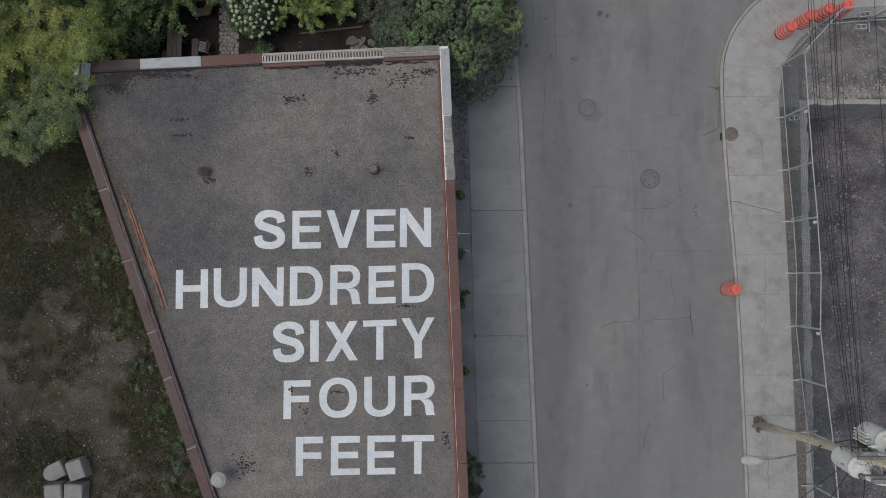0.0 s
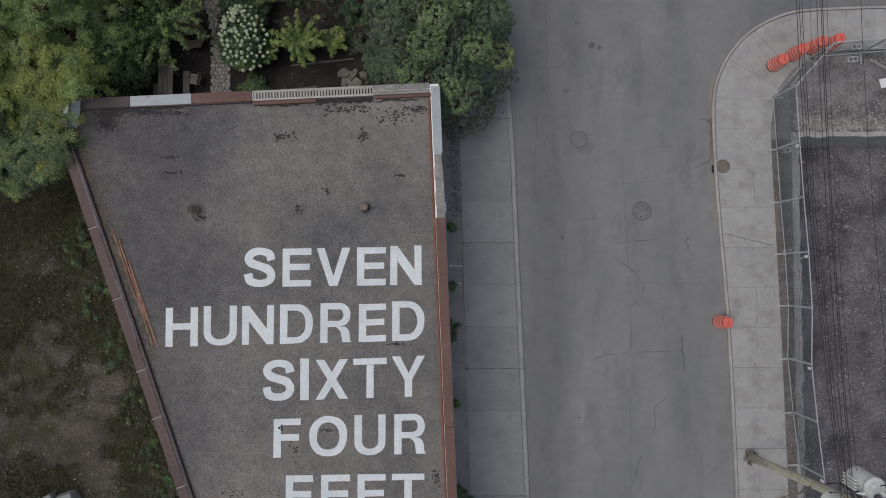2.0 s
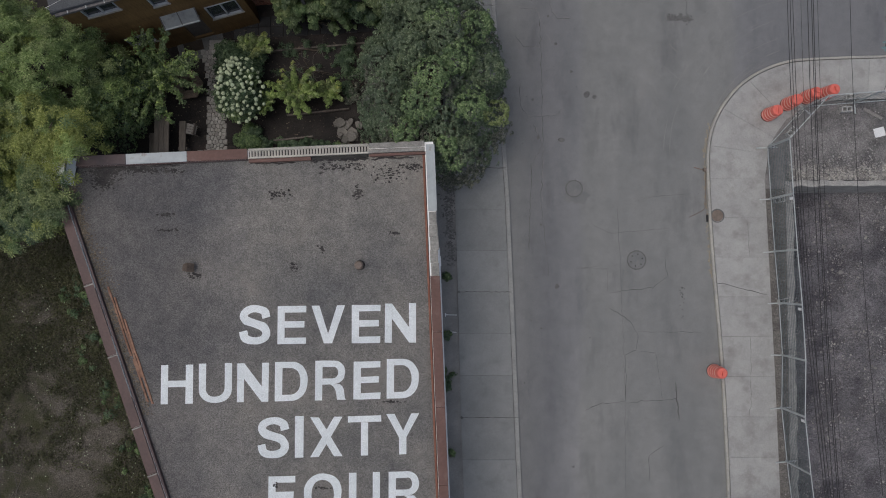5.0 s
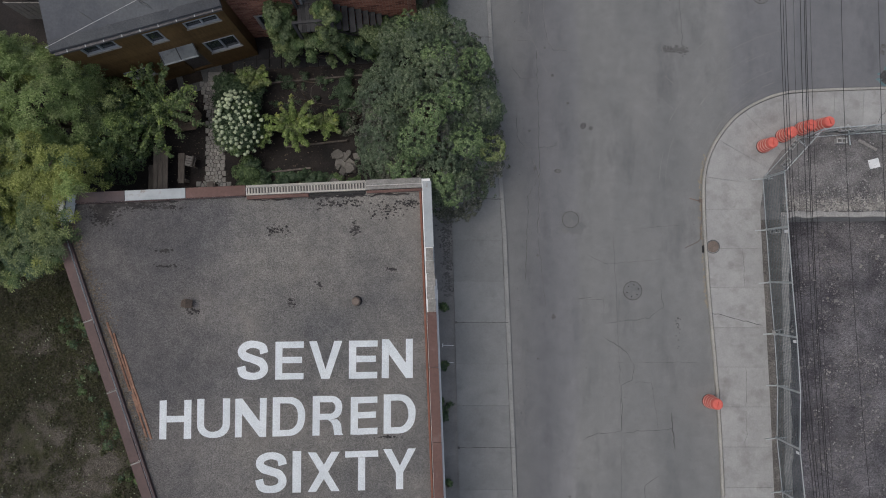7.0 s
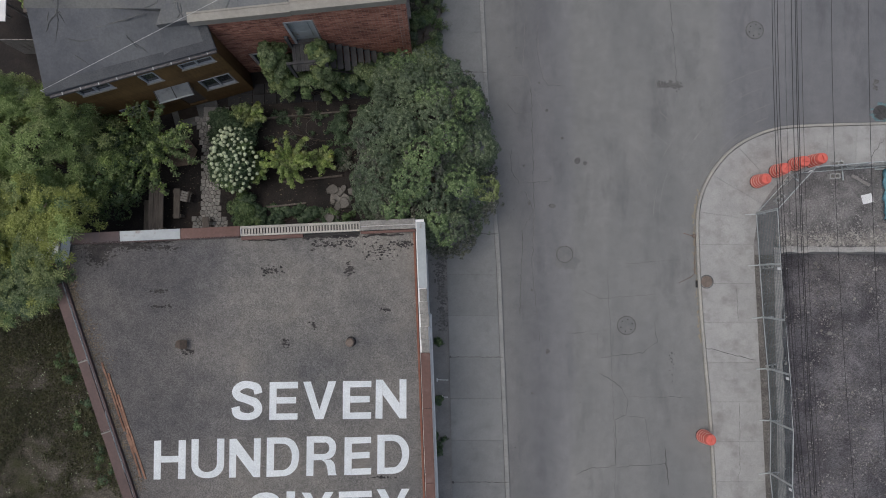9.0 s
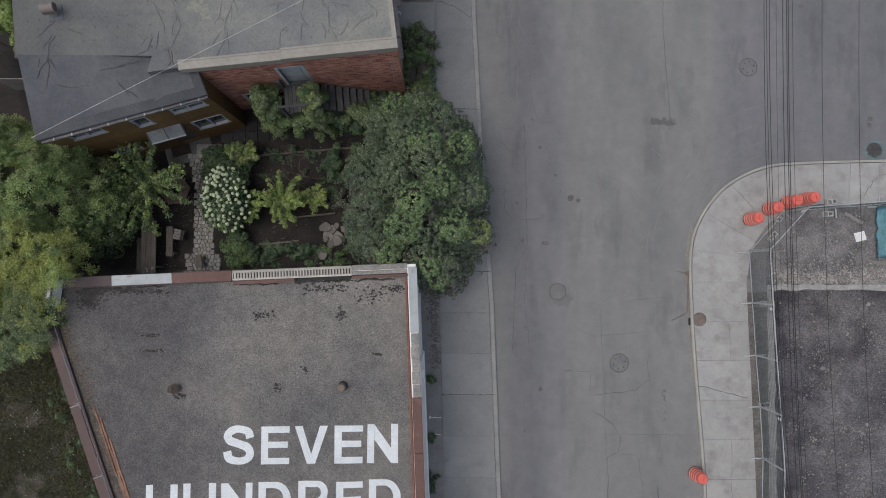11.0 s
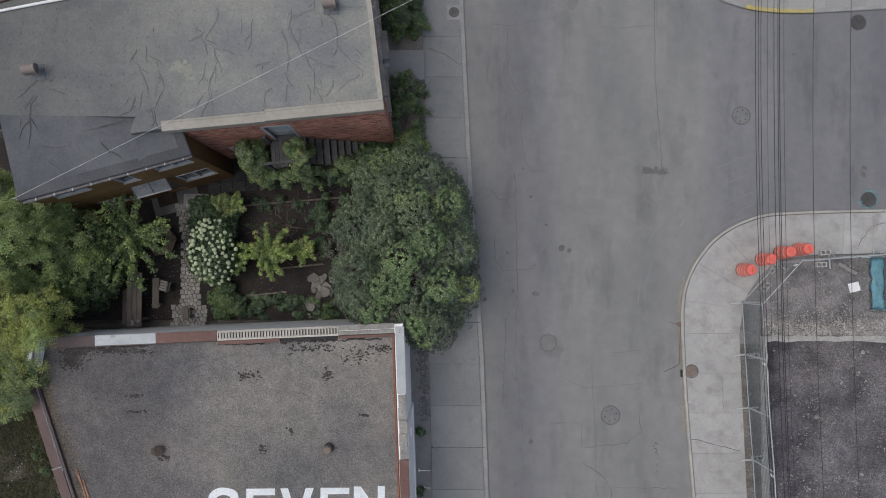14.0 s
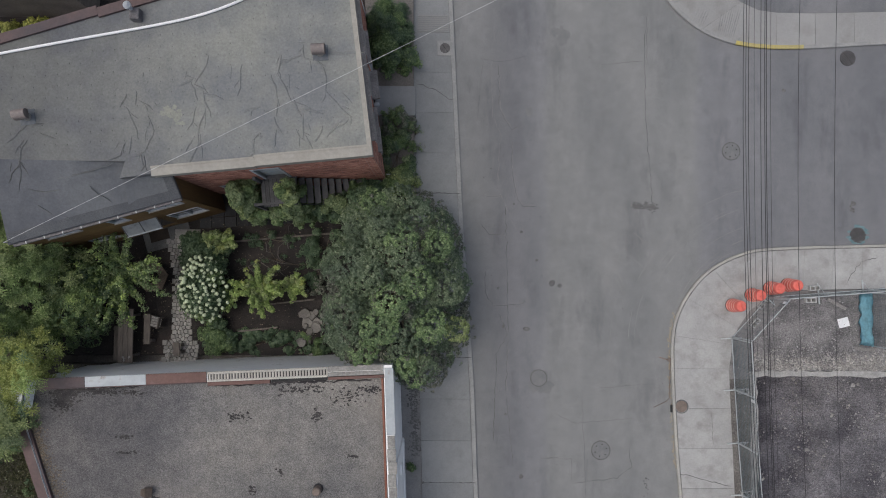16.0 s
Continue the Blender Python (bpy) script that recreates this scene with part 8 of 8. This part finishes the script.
def grate(x, y, r, z, label, frame_size=0.0):
    t = thing("drain_grate", (x, y, z), label, "drain", "street drains")
    if frame_size:
        part("surround", bevel(box(bmesh.new(), -frame_size, frame_size, -frame_size, frame_size, 0, 0.008), 0.003), M["kerb"], t)
    # flat black disc below the bars: the well's shade as a colour
    part("well", lathe(bmesh.new(), [(r, 0.001), (r, 0.01), (0.02, 0.01)], 28), M["black"], t)
    for k in range(-5, 6):
        h = math.sqrt(max(0, r * r - (k * r / 5.6) ** 2)) * 0.96
        for sgn in (1, -1):
            m = Matrix.Rotation(radians(35), 4, "Z")
            bm = box(bmesh.new(), 0.01 if sgn > 0 else -h, h if sgn > 0 else -0.01, k * r / 5.6 - 0.018, k * r / 5.6 + 0.018, 0.01, 0.022, m)
            part("bar", bm, M["iron"], t)


grate(17.87, 19.1, 0.31, 0.0, "round iron drain grate in the side street")
grate(18.15, 12.05, 0.31, 0.0, "round iron drain grate by the kerb")
bm = bmesh.new()
rc = random.Random(91)
for k in range(26):
    a = rc.uniform(0, 6.28)
    blob(bm, 18.15 + 0.36 * math.cos(a), 12.08 + 0.34 * math.sin(a), rc.uniform(0.04, 0.12), rc.uniform(0.03, 0.08), 0.006 + 0.0006 * k, rc, 8, 0.4)
tagged(finish("torn_cloth", bm, M["cloth"]), "torn blue filter cloth round the drain grate", "cloth")
grate(1.86, 19.35, 0.2, SW + 0.016, "round drain in a concrete square at the kerb", 0.3)
# black box in place of an opening, so its shade is painted
bm = box(bmesh.new(), 10.72, 10.785, 5.12, 5.4, 0.002, 0.06)
tagged(finish("kerb_slot", bm, M["black"]), "dark kerb drain slot beside the valve cover", "drain")

for x0, x1, y in ((0.6, 1.04, 1.5), (0.8, 1.02, 0.84)):
    t = thing("white_peg", (x1, y, SW - 0.04), "short white plastic rod lying beside the sidewalk", "rod", "white rods at the wall")
    part("rod", tube(bmesh.new(), [(x0 - x1, 0.01, 0.03), (0, 0, 0.03)], 0.014, 6), M["paper"], t)
    part("cap", tube(bmesh.new(), [(x0 - x1, -0.06, 0.035), (x0 - x1, 0.07, 0.035)], 0.02, 6), M["paper"], t)

# ---- cracks, stains and litter of the street ----
rr = random.Random(61)
bm, bp = bmesh.new(), bmesh.new()
for line in (((5.98, -2.14), (6.63, -1.88), (7.54, -1.84), (7.54, -0.04), (7.96, 0.18), (8.03, 0.72), (7.75, 1.27), (6.88, 1.81)), ((7.54, -1.84), (8.69, -1.77), (9.56, -1.71)), ((8.44, -4.79), (8.41, -3.86), (8.95, -3.5)),
             ((6.8, -7.56), (7.56, -6.82), (7.89, -5.64)), ((5.81, 3.34), (6.46, 3.38)), ((9.09, 3.78), (9.19, 3.01), (8.63, 2.57), (6.89, 2.36)),
             ((9.78, 20.26), (9.8, 16.86), (9.97, 14.61), (10.07, 13.09)), ((4.29, 13.13), (4.39, 8.19), (3.94, 7.3), (3.83, 3.97))):
    ribbon(bm, list(line), 0.011, 0.004, rr, 0.018, 0.14)
ribbon(bm, [(9.46, -1.06), (9.52, -1.88), (9.57, -2.53)], 0.03, 0.004, rr, 0.012, 0.14)
for line in (((7.27, 5.76), (7.46, 0.82), (7.53, -1.84)), ((7.52, -1.92), (7.48, -6.0), (7.5, -12.0)), ((7.35, 0.86), (10.5, 0.86)), ((6.26, 5.01), (7.03, 4.67), (9.27, 4.86)), ((7.89, 6.02), (9.9, 6.2)), ((5.63, 3.31), (6.86, 3.31), (6.89, 2.44)),
             ((8.02, 0.11), (8.68, 0.06), (8.87, -1.01), (8.93, -1.77)), ((4.31, 5.81), (4.45, 4.5), (4.6, 2.97)), ((3.36, 18.89), (3.14, 16.45)), ((3.26, 18.96), (4.16, 18.85), (5.06, 19.08)), ((8.05, 18.77), (9.72, 18.94)), ((9.88, 20.94), (9.87, 18.79))):
    ribbon(bm, list(line), 0.006, 0.004, rr, 0.012, 0.14)
for line in (((4.54, 15.69), (4.53, 14.4), (4.74, 13.4), (4.95, 13.12), (5.51, 13.12)), ((3.48, 13.47), (4.25, 13.54)), ((3.33, 12.4), (3.61, 12.01), (4.39, 11.98)), ((3.47, 10.57), (3.54, 9.58), (3.82, 9.19), (4.94, 9.28), (5.15, 9.59)), ((3.96, 18.74), (4.04, 16.91), (4.5, 16.16), (4.95, 16.31)),
             ((4.03, 8.88), (4.38, 8.04), (4.31, 5.81))):
    ribbon(bm, list(line), 0.009, 0.0045, rr, 0.02, 0.12)
    ribbon(bp, [(x + 0.02, y + 0.015) for x, y in line], 0.006, 0.004, rr, 0.02, 0.12)
for line in (((3.82, 20.44), (3.71, 18.62), (3.76, 16.81), (4.06, 15.92), (3.95, 13.9), (4.73, 12.12)), ((3.06, 13.67), (3.84, 13.45), (4.4, 13.56))):
    ribbon(bp, list(line), 0.007, 0.004, rr, 0.025, 0.14)
tagged(part("crack", bm, M["crack"], road, "dark hairline cracks"), kind="stuff")
tagged(part("crack", bp, M["crack_pale"], road, "pale sealed cracks"), kind="stuff")
bm = bmesh.new()
bw = bmesh.new()
for i, (x, y, rx, ry) in enumerate(((6.46, 19.99, 0.4, 0.35), (6.3, 20.1, 0.25, 0.3), (5.18, 16.89, 0.2, 0.22), (5.66, 6.3, 0.55, 0.45), (5.9, 6.1, 0.4, 0.4))):
    for q in range(5):
        blob(bw, x + rr.gauss(0, rx * 0.35), y + rr.gauss(0, ry * 0.35), rx * rr.uniform(0.3, 0.6), ry * rr.uniform(0.3, 0.6), 0.0022 + 0.0002 * (i * 5 + q) * 0.3, rr, 12, 0.25)
tagged(part("patch", bw, M["wet_tar"], road, "darker worn spots in the road"), kind="stuff")
for i in range(150):
    u = rr.random()
    blob(bm, 9.25 + 1.0 * u, 13.14 + rr.gauss(0, 0.05 + 0.06 * u), rr.uniform(0.02, 0.09), rr.uniform(0.012, 0.035), 0.004 + 0.00004 * i, rr, 8, 0.4)
for x, y, r in ((17.95, 13.05, 0.1), (17.98, 13.3, 0.12), (17.9, 13.2, 0.08), (4.14, -5.49, 0.06), (5.1, 8.3, 0.13), (4.2, 8.4, 0.06), (4.6, 13.2, 0.05), (4.9, 12.1, 0.07), (3.7, 14.6, 0.05), (4.9, 2.6, 0.09), (5.5, -4.3, 0.05), (15.3, 17.8, 0.09), (6.1, 10.1, 0.12),
                (6.4, 10.0, 0.09), (5.5, 11.0, 0.06), (4.3, 5.0, 0.05), (4.0, 9.9, 0.06), (3.9, 1.3, 0.04), (4.3, 1.0, 0.04)):
    blob(bm, x, y, r, r * rr.uniform(0.7, 1.2), rr.uniform(0.011, 0.016), rr, 10, 0.3)
for i in range(22):
    blob(bm, 9.75 + rr.gauss(0, 0.05), 1.4 + rr.uniform(0, 1.2), rr.uniform(0.015, 0.04), rr.uniform(0.015, 0.04), rr.uniform(0.004, 0.009), rr, 6, 0.4)
for i in range(260):
    x = 3.4 + abs(rr.gauss(0, 1.3)) if i % 3 else rr.uniform(3.4, 10.6)
    blob(bm, x, rr.uniform(-9, 21), rr.uniform(0.008, 0.03), rr.uniform(0.008, 0.024), 0.006 + 0.00002 * i, rr, 6, 0.4)
tagged(part("stain", bm, M["oil"], road, "dark oil spots"), kind="stuff")
bm = bmesh.new()
for i in range(170):
    u = rr.random() ** 1.5
    p = min(line_e, key=lambda v: abs(v.y - (8.9 - 6.0 * u)) + (99 if v.x > 12 else 0))
    blob(bm, p.x - 0.02 - abs(rr.gauss(0, 0.035)), 8.9 - 6.0 * u + rr.gauss(0, 0.04), rr.uniform(0.01, 0.03), rr.uniform(0.02, 0.07), 0.0035 + 0.00001 * i, rr, 7, 0.4)
tagged(part("rust_stain", bm, M["kerb_rust"], road, "rusty grit along the kerb"), kind="stuff")
bs = bmesh.new()
for k in range(26):
    R, a0, da = rr.uniform(4.2, 7.5), rr.uniform(1.7, 2.9), rr.uniform(0.12, 0.5)
    ribbon(bs, [(15.2 + R * math.cos(a0 + da * i / 6), 7.6 + R * math.sin(a0 + da * i / 6)) for i in range(7)], rr.uniform(0.006, 0.016), 0.003 + 0.0002 * k, rr, 0.008, 0.2)
for k in range(16):
    x, y, a = rr.uniform(7.5, 10.5), rr.uniform(9.0, 13.0), rr.gauss(2.2, 0.25)
    L = rr.uniform(0.3, 0.9)
    ribbon(bs, [(x, y), (x + L * math.cos(a), y + L * math.sin(a))], 0.01, 0.0032 + 0.0002 * (k + 26), rr, 0.01, 0.1)
tagged(part("scuff", bs, M["scuff"], road, "pale curved tyre scuffs"), kind="stuff")
bm = bmesh.new()
ribbon(bm, [(11.04, 2.79), (11.91, 2.57), (12.99, 2.29)], 0.014, SW + 0.006, rr, 0.015, 0.12)
for k in (-5, -4, -1, 0, 3):
    y = -0.84 + 1.53 * k
    ribbon(bm, [(12.3 + 0.05 * math.sin(k), y), (12.32, y + 0.7), (12.28 + 0.05 * math.sin(k + 1), y + 1.53)], 0.006, SW + 0.006, rr, 0.02, 0.2)
ribbon(bm, [(17.6, 10.2), (18.2, 11.0), (18.9, 11.2)], 0.01, SW + 0.006, rr, 0.02, 0.12)
tagged(part("crack", bm, M["crack"], pave_e), kind="stuff")
bm = bmesh.new()
ribbon(bm, [(0.75, 17.92), (1.48, 17.7), (2.04, 17.3), (2.3, 17.37)], 0.014, SW + 0.006, rr, 0.02, 0.12)
tagged(part("crack", bm, M["crack"], pave_w), kind="stuff")
bm = bmesh.new()
for y in (7.19, 2.39, -2.41, -7.21, 13.59):
    x0, x1 = lerp_line(EDGE_W, y), lerp_line(KERB_W, y)
    ribbon(bm, [(x0 + 0.02, y), ((x0 + x1) / 2, y + 0.01), (x1 - 0.03, y)], 0.014, SW + 0.016, rr, 0.006, 0.1)
    blob(bm, x0 + 0.04, y, 0.05, 0.05, SW + 0.017, rr, 9, 0.3)
for y0, y1 in ((-8.0, 2.3), (2.5, 7.1)):
    ribbon(bm, [(lerp_line(KERB_W, y0 + (y1 - y0) * k / 6) - 0.185, y0 + (y1 - y0) * k / 6) for k in range(7)], 0.007, SW + 0.016, rr, 0.005, 0.2)
tagged(part("open_joint", bm, M["crack"], pave_w, "open dirty joints"), kind="stuff")
bm = bmesh.new()
for k in range(9):
    y = 20.03 + 0.077 * k
    box(bm, 0.78, 1.98, y - 0.016, y + 0.016, SW, SW + 0.018)
tagged(part("ribbed_plate", bm, M["sidewalk_n"], pave_w, "ribbed warning plate"), kind="stuff")
bm = bmesh.new()
for x0, x1, u0, u1, n_ in ((12.66, 13.25, 12.86, 13.6, 9), (11.7, 12.05, 11.92, 12.35, 5)):
    for k in range(n_):
        f = k / (n_ - 1)
        xa, xb = x0 + (x1 - x0) * f, u0 + (u1 - u0) * f
        ribbon(bm, [(xa, at_x([(p.x, p.y) for p in line_n if p.x > 11], xa) + 0.18), (xb, 21.0)], 0.014, SW + 0.005, rr, 0.002, 0.3, lift=0.014)
tagged(part("ribbed_plate", bm, M["sidewalk_w"], pave_n, "ribbed warning plate"), kind="stuff")
t = thing("marker_stake", (10.66, 7.15, 0.0), "fallen rusty marker stake at the kerb", "stake")
part("rod", tube(bmesh.new(), [(-0.02, -0.02, 0.02), (-0.4, 0.1, 0.02)], 0.012, 5), M["rust_strip"], t)
part("head", bevel(box(bmesh.new(), -0.04, 0.1, -0.07, 0.07, 0.0, 0.09), 0.015), M["iron_brown"], t)
part("bent_rod", tube(bmesh.new(), [(0.06, -0.05, 0.04), (0.0, -1.5, 0.04), (-0.12, -1.62, 0.04), (-0.6, -1.85, 0.03)], 0.012, 5), M["iron_brown"], t)

# ---- stones of the excavation ----
rr = random.Random(71)
shapes = []
for k in range(5):
    bm = bmesh.new()
    bmesh.ops.create_icosphere(bm, subdivisions=1, radius=1)
    for v in bm.verts:
        v.co *= rr.uniform(0.55, 1.25)
        v.co.z *= 0.6
    me = bpy.data.meshes.new("stone")
    bm.to_mesh(me)
    bm.free()
    shapes.append(([tuple(v.co) for v in me.vertices], [tuple(p.vertices) for p in me.polygons]))
    bpy.data.meshes.remove(me)


def scatter(name, n, place, size, material, label, seed):
    r = random.Random(seed)
    vs, fs = [], []
    for i in range(n):
        x, y, z = place(r)
        sv, sf = shapes[r.randrange(5)]
        s, a = size(r), r.uniform(0, 6.28)
        ca, sa, k = math.cos(a), math.sin(a), len(vs)
        sx = r.uniform(0.7, 1.4)
        vs += [(x + s * (ca * u * sx - sa * v), y + s * (sa * u * sx + ca * v), z + s * w) for u, v, w in sv]
        fs += [tuple(j + k for j in f) for f in sf]
    me = bpy.data.meshes.new(name)
    me.from_pydata(vs, [], fs)
    me.materials.append(material)
    return tagged(new(name, me), label, "stones", kind="stuff")


def in_pit(r):
    for k in range(8):
        x, y = 14.2 + 7.5 * r.random() ** 0.8, r.uniform(-10, 6.4)
        if noise.noise(Vector((x * 0.8, y * 0.8, 9))) + 0.7 * noise.noise(Vector((x * 2.5, y * 2.5, 4))) + 0.3 * r.random() > 0.15:
            break
    return x, y, pit_height(x, y) + 0.01


scatter("pit_stones", 9000, in_pit, lambda r: 0.014 + 0.034 * r.random() ** 3, M["rock"], "broken stones strewn over the pit floor", 5)
scatter("pit_lumps", 90, in_pit, lambda r: 0.045 + 0.085 * r.random() ** 3, M["rock"], "larger lumps of stone and concrete in the pit", 6)
scatter("site_stones", 4200, lambda r: (14.0 + 6.5 * r.random(), 6.9 + abs(r.gauss(0, 1.1)) % 2.7, 0.05), lambda r: 0.012 + 0.03 * r.random() ** 4, M["rock"], "small stones strewn over the site", 7)
scatter("edge_stones", 1400, lambda r: (lambda y_: (13.3 + 0.6 * r.random() + 0.025 * (4 - y_), y_, 0.05))(r.uniform(-10, 7)), lambda r: 0.01 + 0.022 * r.random() ** 3, M["rock"], "grit along the foot of the fence", 8)

scatter("edge_rubble", 2600, lambda r: (13.9 + 6.6 * r.random(), 6.78 + abs(r.gauss(0, 0.28)), 0.055), lambda r: 0.015 + 0.05 * r.random() ** 3, M["rock_pale"], "pale broken rubble along the pit edge", 9)
scatter("pale_pit_stones", 420, in_pit, lambda r: 0.02 + 0.06 * r.random() ** 4, M["rock_pale"], "paler stones strewn over the pit floor", 10)

# ---- beyond the houses ----
t = thing("neighbour_shed", (-14.6, 21.2, 0.25), "low shed with a pale tan roof", "shed")
part("roof", bevel(box(bmesh.new(), -2.2, 3.0, -0.9, 2.2, 2.2, 2.35), 0.02), M["tan"], t)
part("wall", box(bmesh.new(), -2.1, 2.9, -0.8, 2.1, -0.02, 2.2), M["timber"], t)
t = thing("board_fence", (-15.6, 14.2, GARDEN), "weathered board fence beside the brick house", "fence")
for k in range(12):
    part("board", box(bmesh.new(), k * 0.25, k * 0.25 + 0.23, -0.015, 0.015, -0.02, 1.6), M["timber_grey"], t)
part("rail", box(bmesh.new(), 0, 3.0, 0.015, 0.07, 1.2, 1.3), M["timber_grey"], t)
part("rail", box(bmesh.new(), 0, 3.0, 0.015, 0.07, 0.3, 0.4), M["timber_grey"], t)
t = thing("white_awning", (-15.9, 15.2, GARDEN), "flat white awning behind the board fence", "awning")
part("sheet", bevel(box(bmesh.new(), -0.4, 0.5, -0.3, 1.2, 1.5, 1.55), 0.01), M["paper"], t)
for x in (-0.3, 0.4):
    part("leg", box(bmesh.new(), x - 0.03, x + 0.03, 0.4, 0.46, -0.02, 1.5), M["timber_grey"], t)
o = tagged(finish("front_walk", box(bmesh.new(), -0.85, 0.72, 16.6, 17.75, 0.0, 0.37), M["sidewalk_w"]), "grey concrete front walk to the house door", "walkway", kind="structure")

t = thing("low_rail", (-0.36, 14.22, 0.34), "low dark pipe rail across the corner of the front bed", "railing")
part("rail", tube(bmesh.new(), [(0, 0, 0.48), (0.76, 0.02, 0.48)], 0.02, 6), M["steel"], t)
for x in (0.03, 0.73):
    part("post", tube(bmesh.new(), [(x, 0.01, -0.3), (x, 0.01, 0.48)], 0.018, 6), M["steel"], t)

# ---- bricks of the house walls ----
BRICK_L, COURSE = 0.228, 0.081


def brick_shape(x0, x1, z0, z1, proud=0.012):
    """Corners and faces of one brick that stands proud of the mortar, its arrises rounded off."""
    c = 0.004
    vs = [(x0, 0.004, z0), (x1, 0.004, z0), (x1, 0.004, z1), (x0, 0.004, z1), (x0, -proud + c, z0), (x1, -proud + c, z0), (x1, -proud + c, z1), (x0, -proud + c, z1),
          (x0 + c, -proud, z0 + c), (x1 - c, -proud, z0 + c), (x1 - c, -proud, z1 - c), (x0 + c, -proud, z1 - c)]
    fs = [(8, 9, 10, 11)]
    for k in range(4):
        q = (k + 1) % 4
        fs += [(k, q, q + 4, k + 4), (k + 4, q + 4, q + 8, k + 8)]
    return vs, fs


def mesh_of(name, vs, fs):
    me = bpy.data.meshes.new(name)
    me.from_pydata(vs, [], fs)
    me.materials.append(M["brick"])
    return me


def lay_bricks(wall, length, z0, z1, holes, single_from):
    """Courses in stretcher bond; whole bricks above single_from are objects of their own."""
    rng = random.Random(int(length * 10))
    whole = mesh_of("brick", *brick_shape(-BRICK_L / 2 + 0.006, BRICK_L / 2 - 0.006, -0.0315, 0.0315))
    vs, fs, singles = [], [], 0
    for r in range(int((z1 - z0) / COURSE)):
        z = z0 + (r + 0.5) * COURSE
        cut = [(a - 0.09, b + 0.09) for a, b, c, d in holes if c - 0.11 < z < d + 0.11]
        for k in range(-1, int(length / BRICK_L) + 1):
            xa, xb = max(0.0, (k + 0.5 * (r % 2)) * BRICK_L), min(length, (k + 1 + 0.5 * (r % 2)) * BRICK_L)
            for a, b in cut:
                if xb > a and xa < b:
                    xa, xb = (xa, min(xb, a)) if xa < a else (max(xa, b), xb)
            if xb - xa < 0.05:
                continue
            if z > single_from and xb - xa > BRICK_L - 0.001 and singles < 300:
                ob = new("brick", whole)
                ob.parent = wall
                ob.location = ((xa + xb) / 2, rng.uniform(-0.002, 0.003), z)
                singles += 1
            else:
                v, f = brick_shape(xa + 0.006, xb - 0.006, z - 0.0315, z + 0.0315, 0.012 + rng.uniform(-0.003, 0.002))
                fs += [tuple(i + len(vs) for i in face) for face in f]
                vs += v
    ob = new("brickwork", mesh_of("brickwork", vs, fs))
    ob.parent = wall
    tagged(ob, "weathered red bricks in lime mortar", kind="stuff")


lay_bricks(south, 6.67, 0.25, 5.7, [(2.74, 3.52, 3.1, 4.95), (0.9, 1.5, 1.17, 2.36)], 4.6)
lay_bricks(east, 6.55, 0.05, 5.7, [(0.9, 1.9, 3.3, 5.0), (0.9, 1.9, 0.9, 2.5), (2.6, 3.4, 0.3, 2.4), (2.55, 3.45, 3.3, 5.0), (4.0, 4.8, 3.3, 5.0), (4.0, 4.8, 0.9, 2.5)], 9.0)

# ---- sidewalk slabs, last ----
GAP = 0.0045


def slab(pts, z0, z1, parent, material):
    c = Vector((0, 0))
    for p in pts:
        c += Vector(p)
    c /= len(pts)
    out = []
    for p in pts:
        d = Vector(p) - c
        out.append(tuple(c + d * (1 - GAP * 1.4 / max(d.length, 0.1))))
    bm = bmesh.new()
    n = len(out)
    lo = [bm.verts.new((x, y, z0)) for x, y in out]
    hi = [bm.verts.new((x, y, z1)) for x, y in out]
    bm.faces.new(hi)
    for i in range(n):
        bm.faces.new((lo[i], lo[(i + 1) % n], hi[(i + 1) % n], hi[i]))
    part("slab", bm, material, parent)


for y0, y1 in zip(ys_w, ys_w[1:]):
    slab([(lerp_line(EDGE_W, y0), y0), (lerp_line(KERB_W, y0) - 0.175, y0), (lerp_line(KERB_W, y1) - 0.175, y1), (lerp_line(EDGE_W, y1), y1)], SW - 0.035, SW + random.Random(int(y0 * 10)).uniform(-0.003, 0.004), pave_w, M["sidewalk_w"])
for st, parent in ((stations_e, pave_e), (stations_n, pave_n)):
    run = line_e if parent is pave_e else line_n
    for (o0, i0), (o1, i1) in zip(st, st[1:]):
        a0, a1 = Vector(o0), Vector(o1)
        k0 = min(range(len(run)), key=lambda k: (run[k] - a0).length)
        k1 = min(range(len(run)), key=lambda k: (run[k] - a1).length)
        mids = [run[k] for k in range(k0 + 1, k1)]
        outer = [a0] + [p for p in mids if (p - a0).length > 0.1 and (p - a1).length > 0.1] + [a1]
        ci = (Vector(i0) + Vector(i1)) / 2
        outer = [p + (ci - p).normalized() * 0.125 if 0 < j < len(outer) - 1 else p + (Vector(i0 if j == 0 else i1) - p).normalized() * 0.125 for j, p in enumerate(outer)]
        slab([tuple(p) for p in outer] + [i1, i0], SW - 0.035, SW + random.Random(int(a0.x * 7 + a0.y * 13)).uniform(-0.002, 0.004), parent, M["sidewalk_e" if parent is pave_e else "sidewalk_n"])
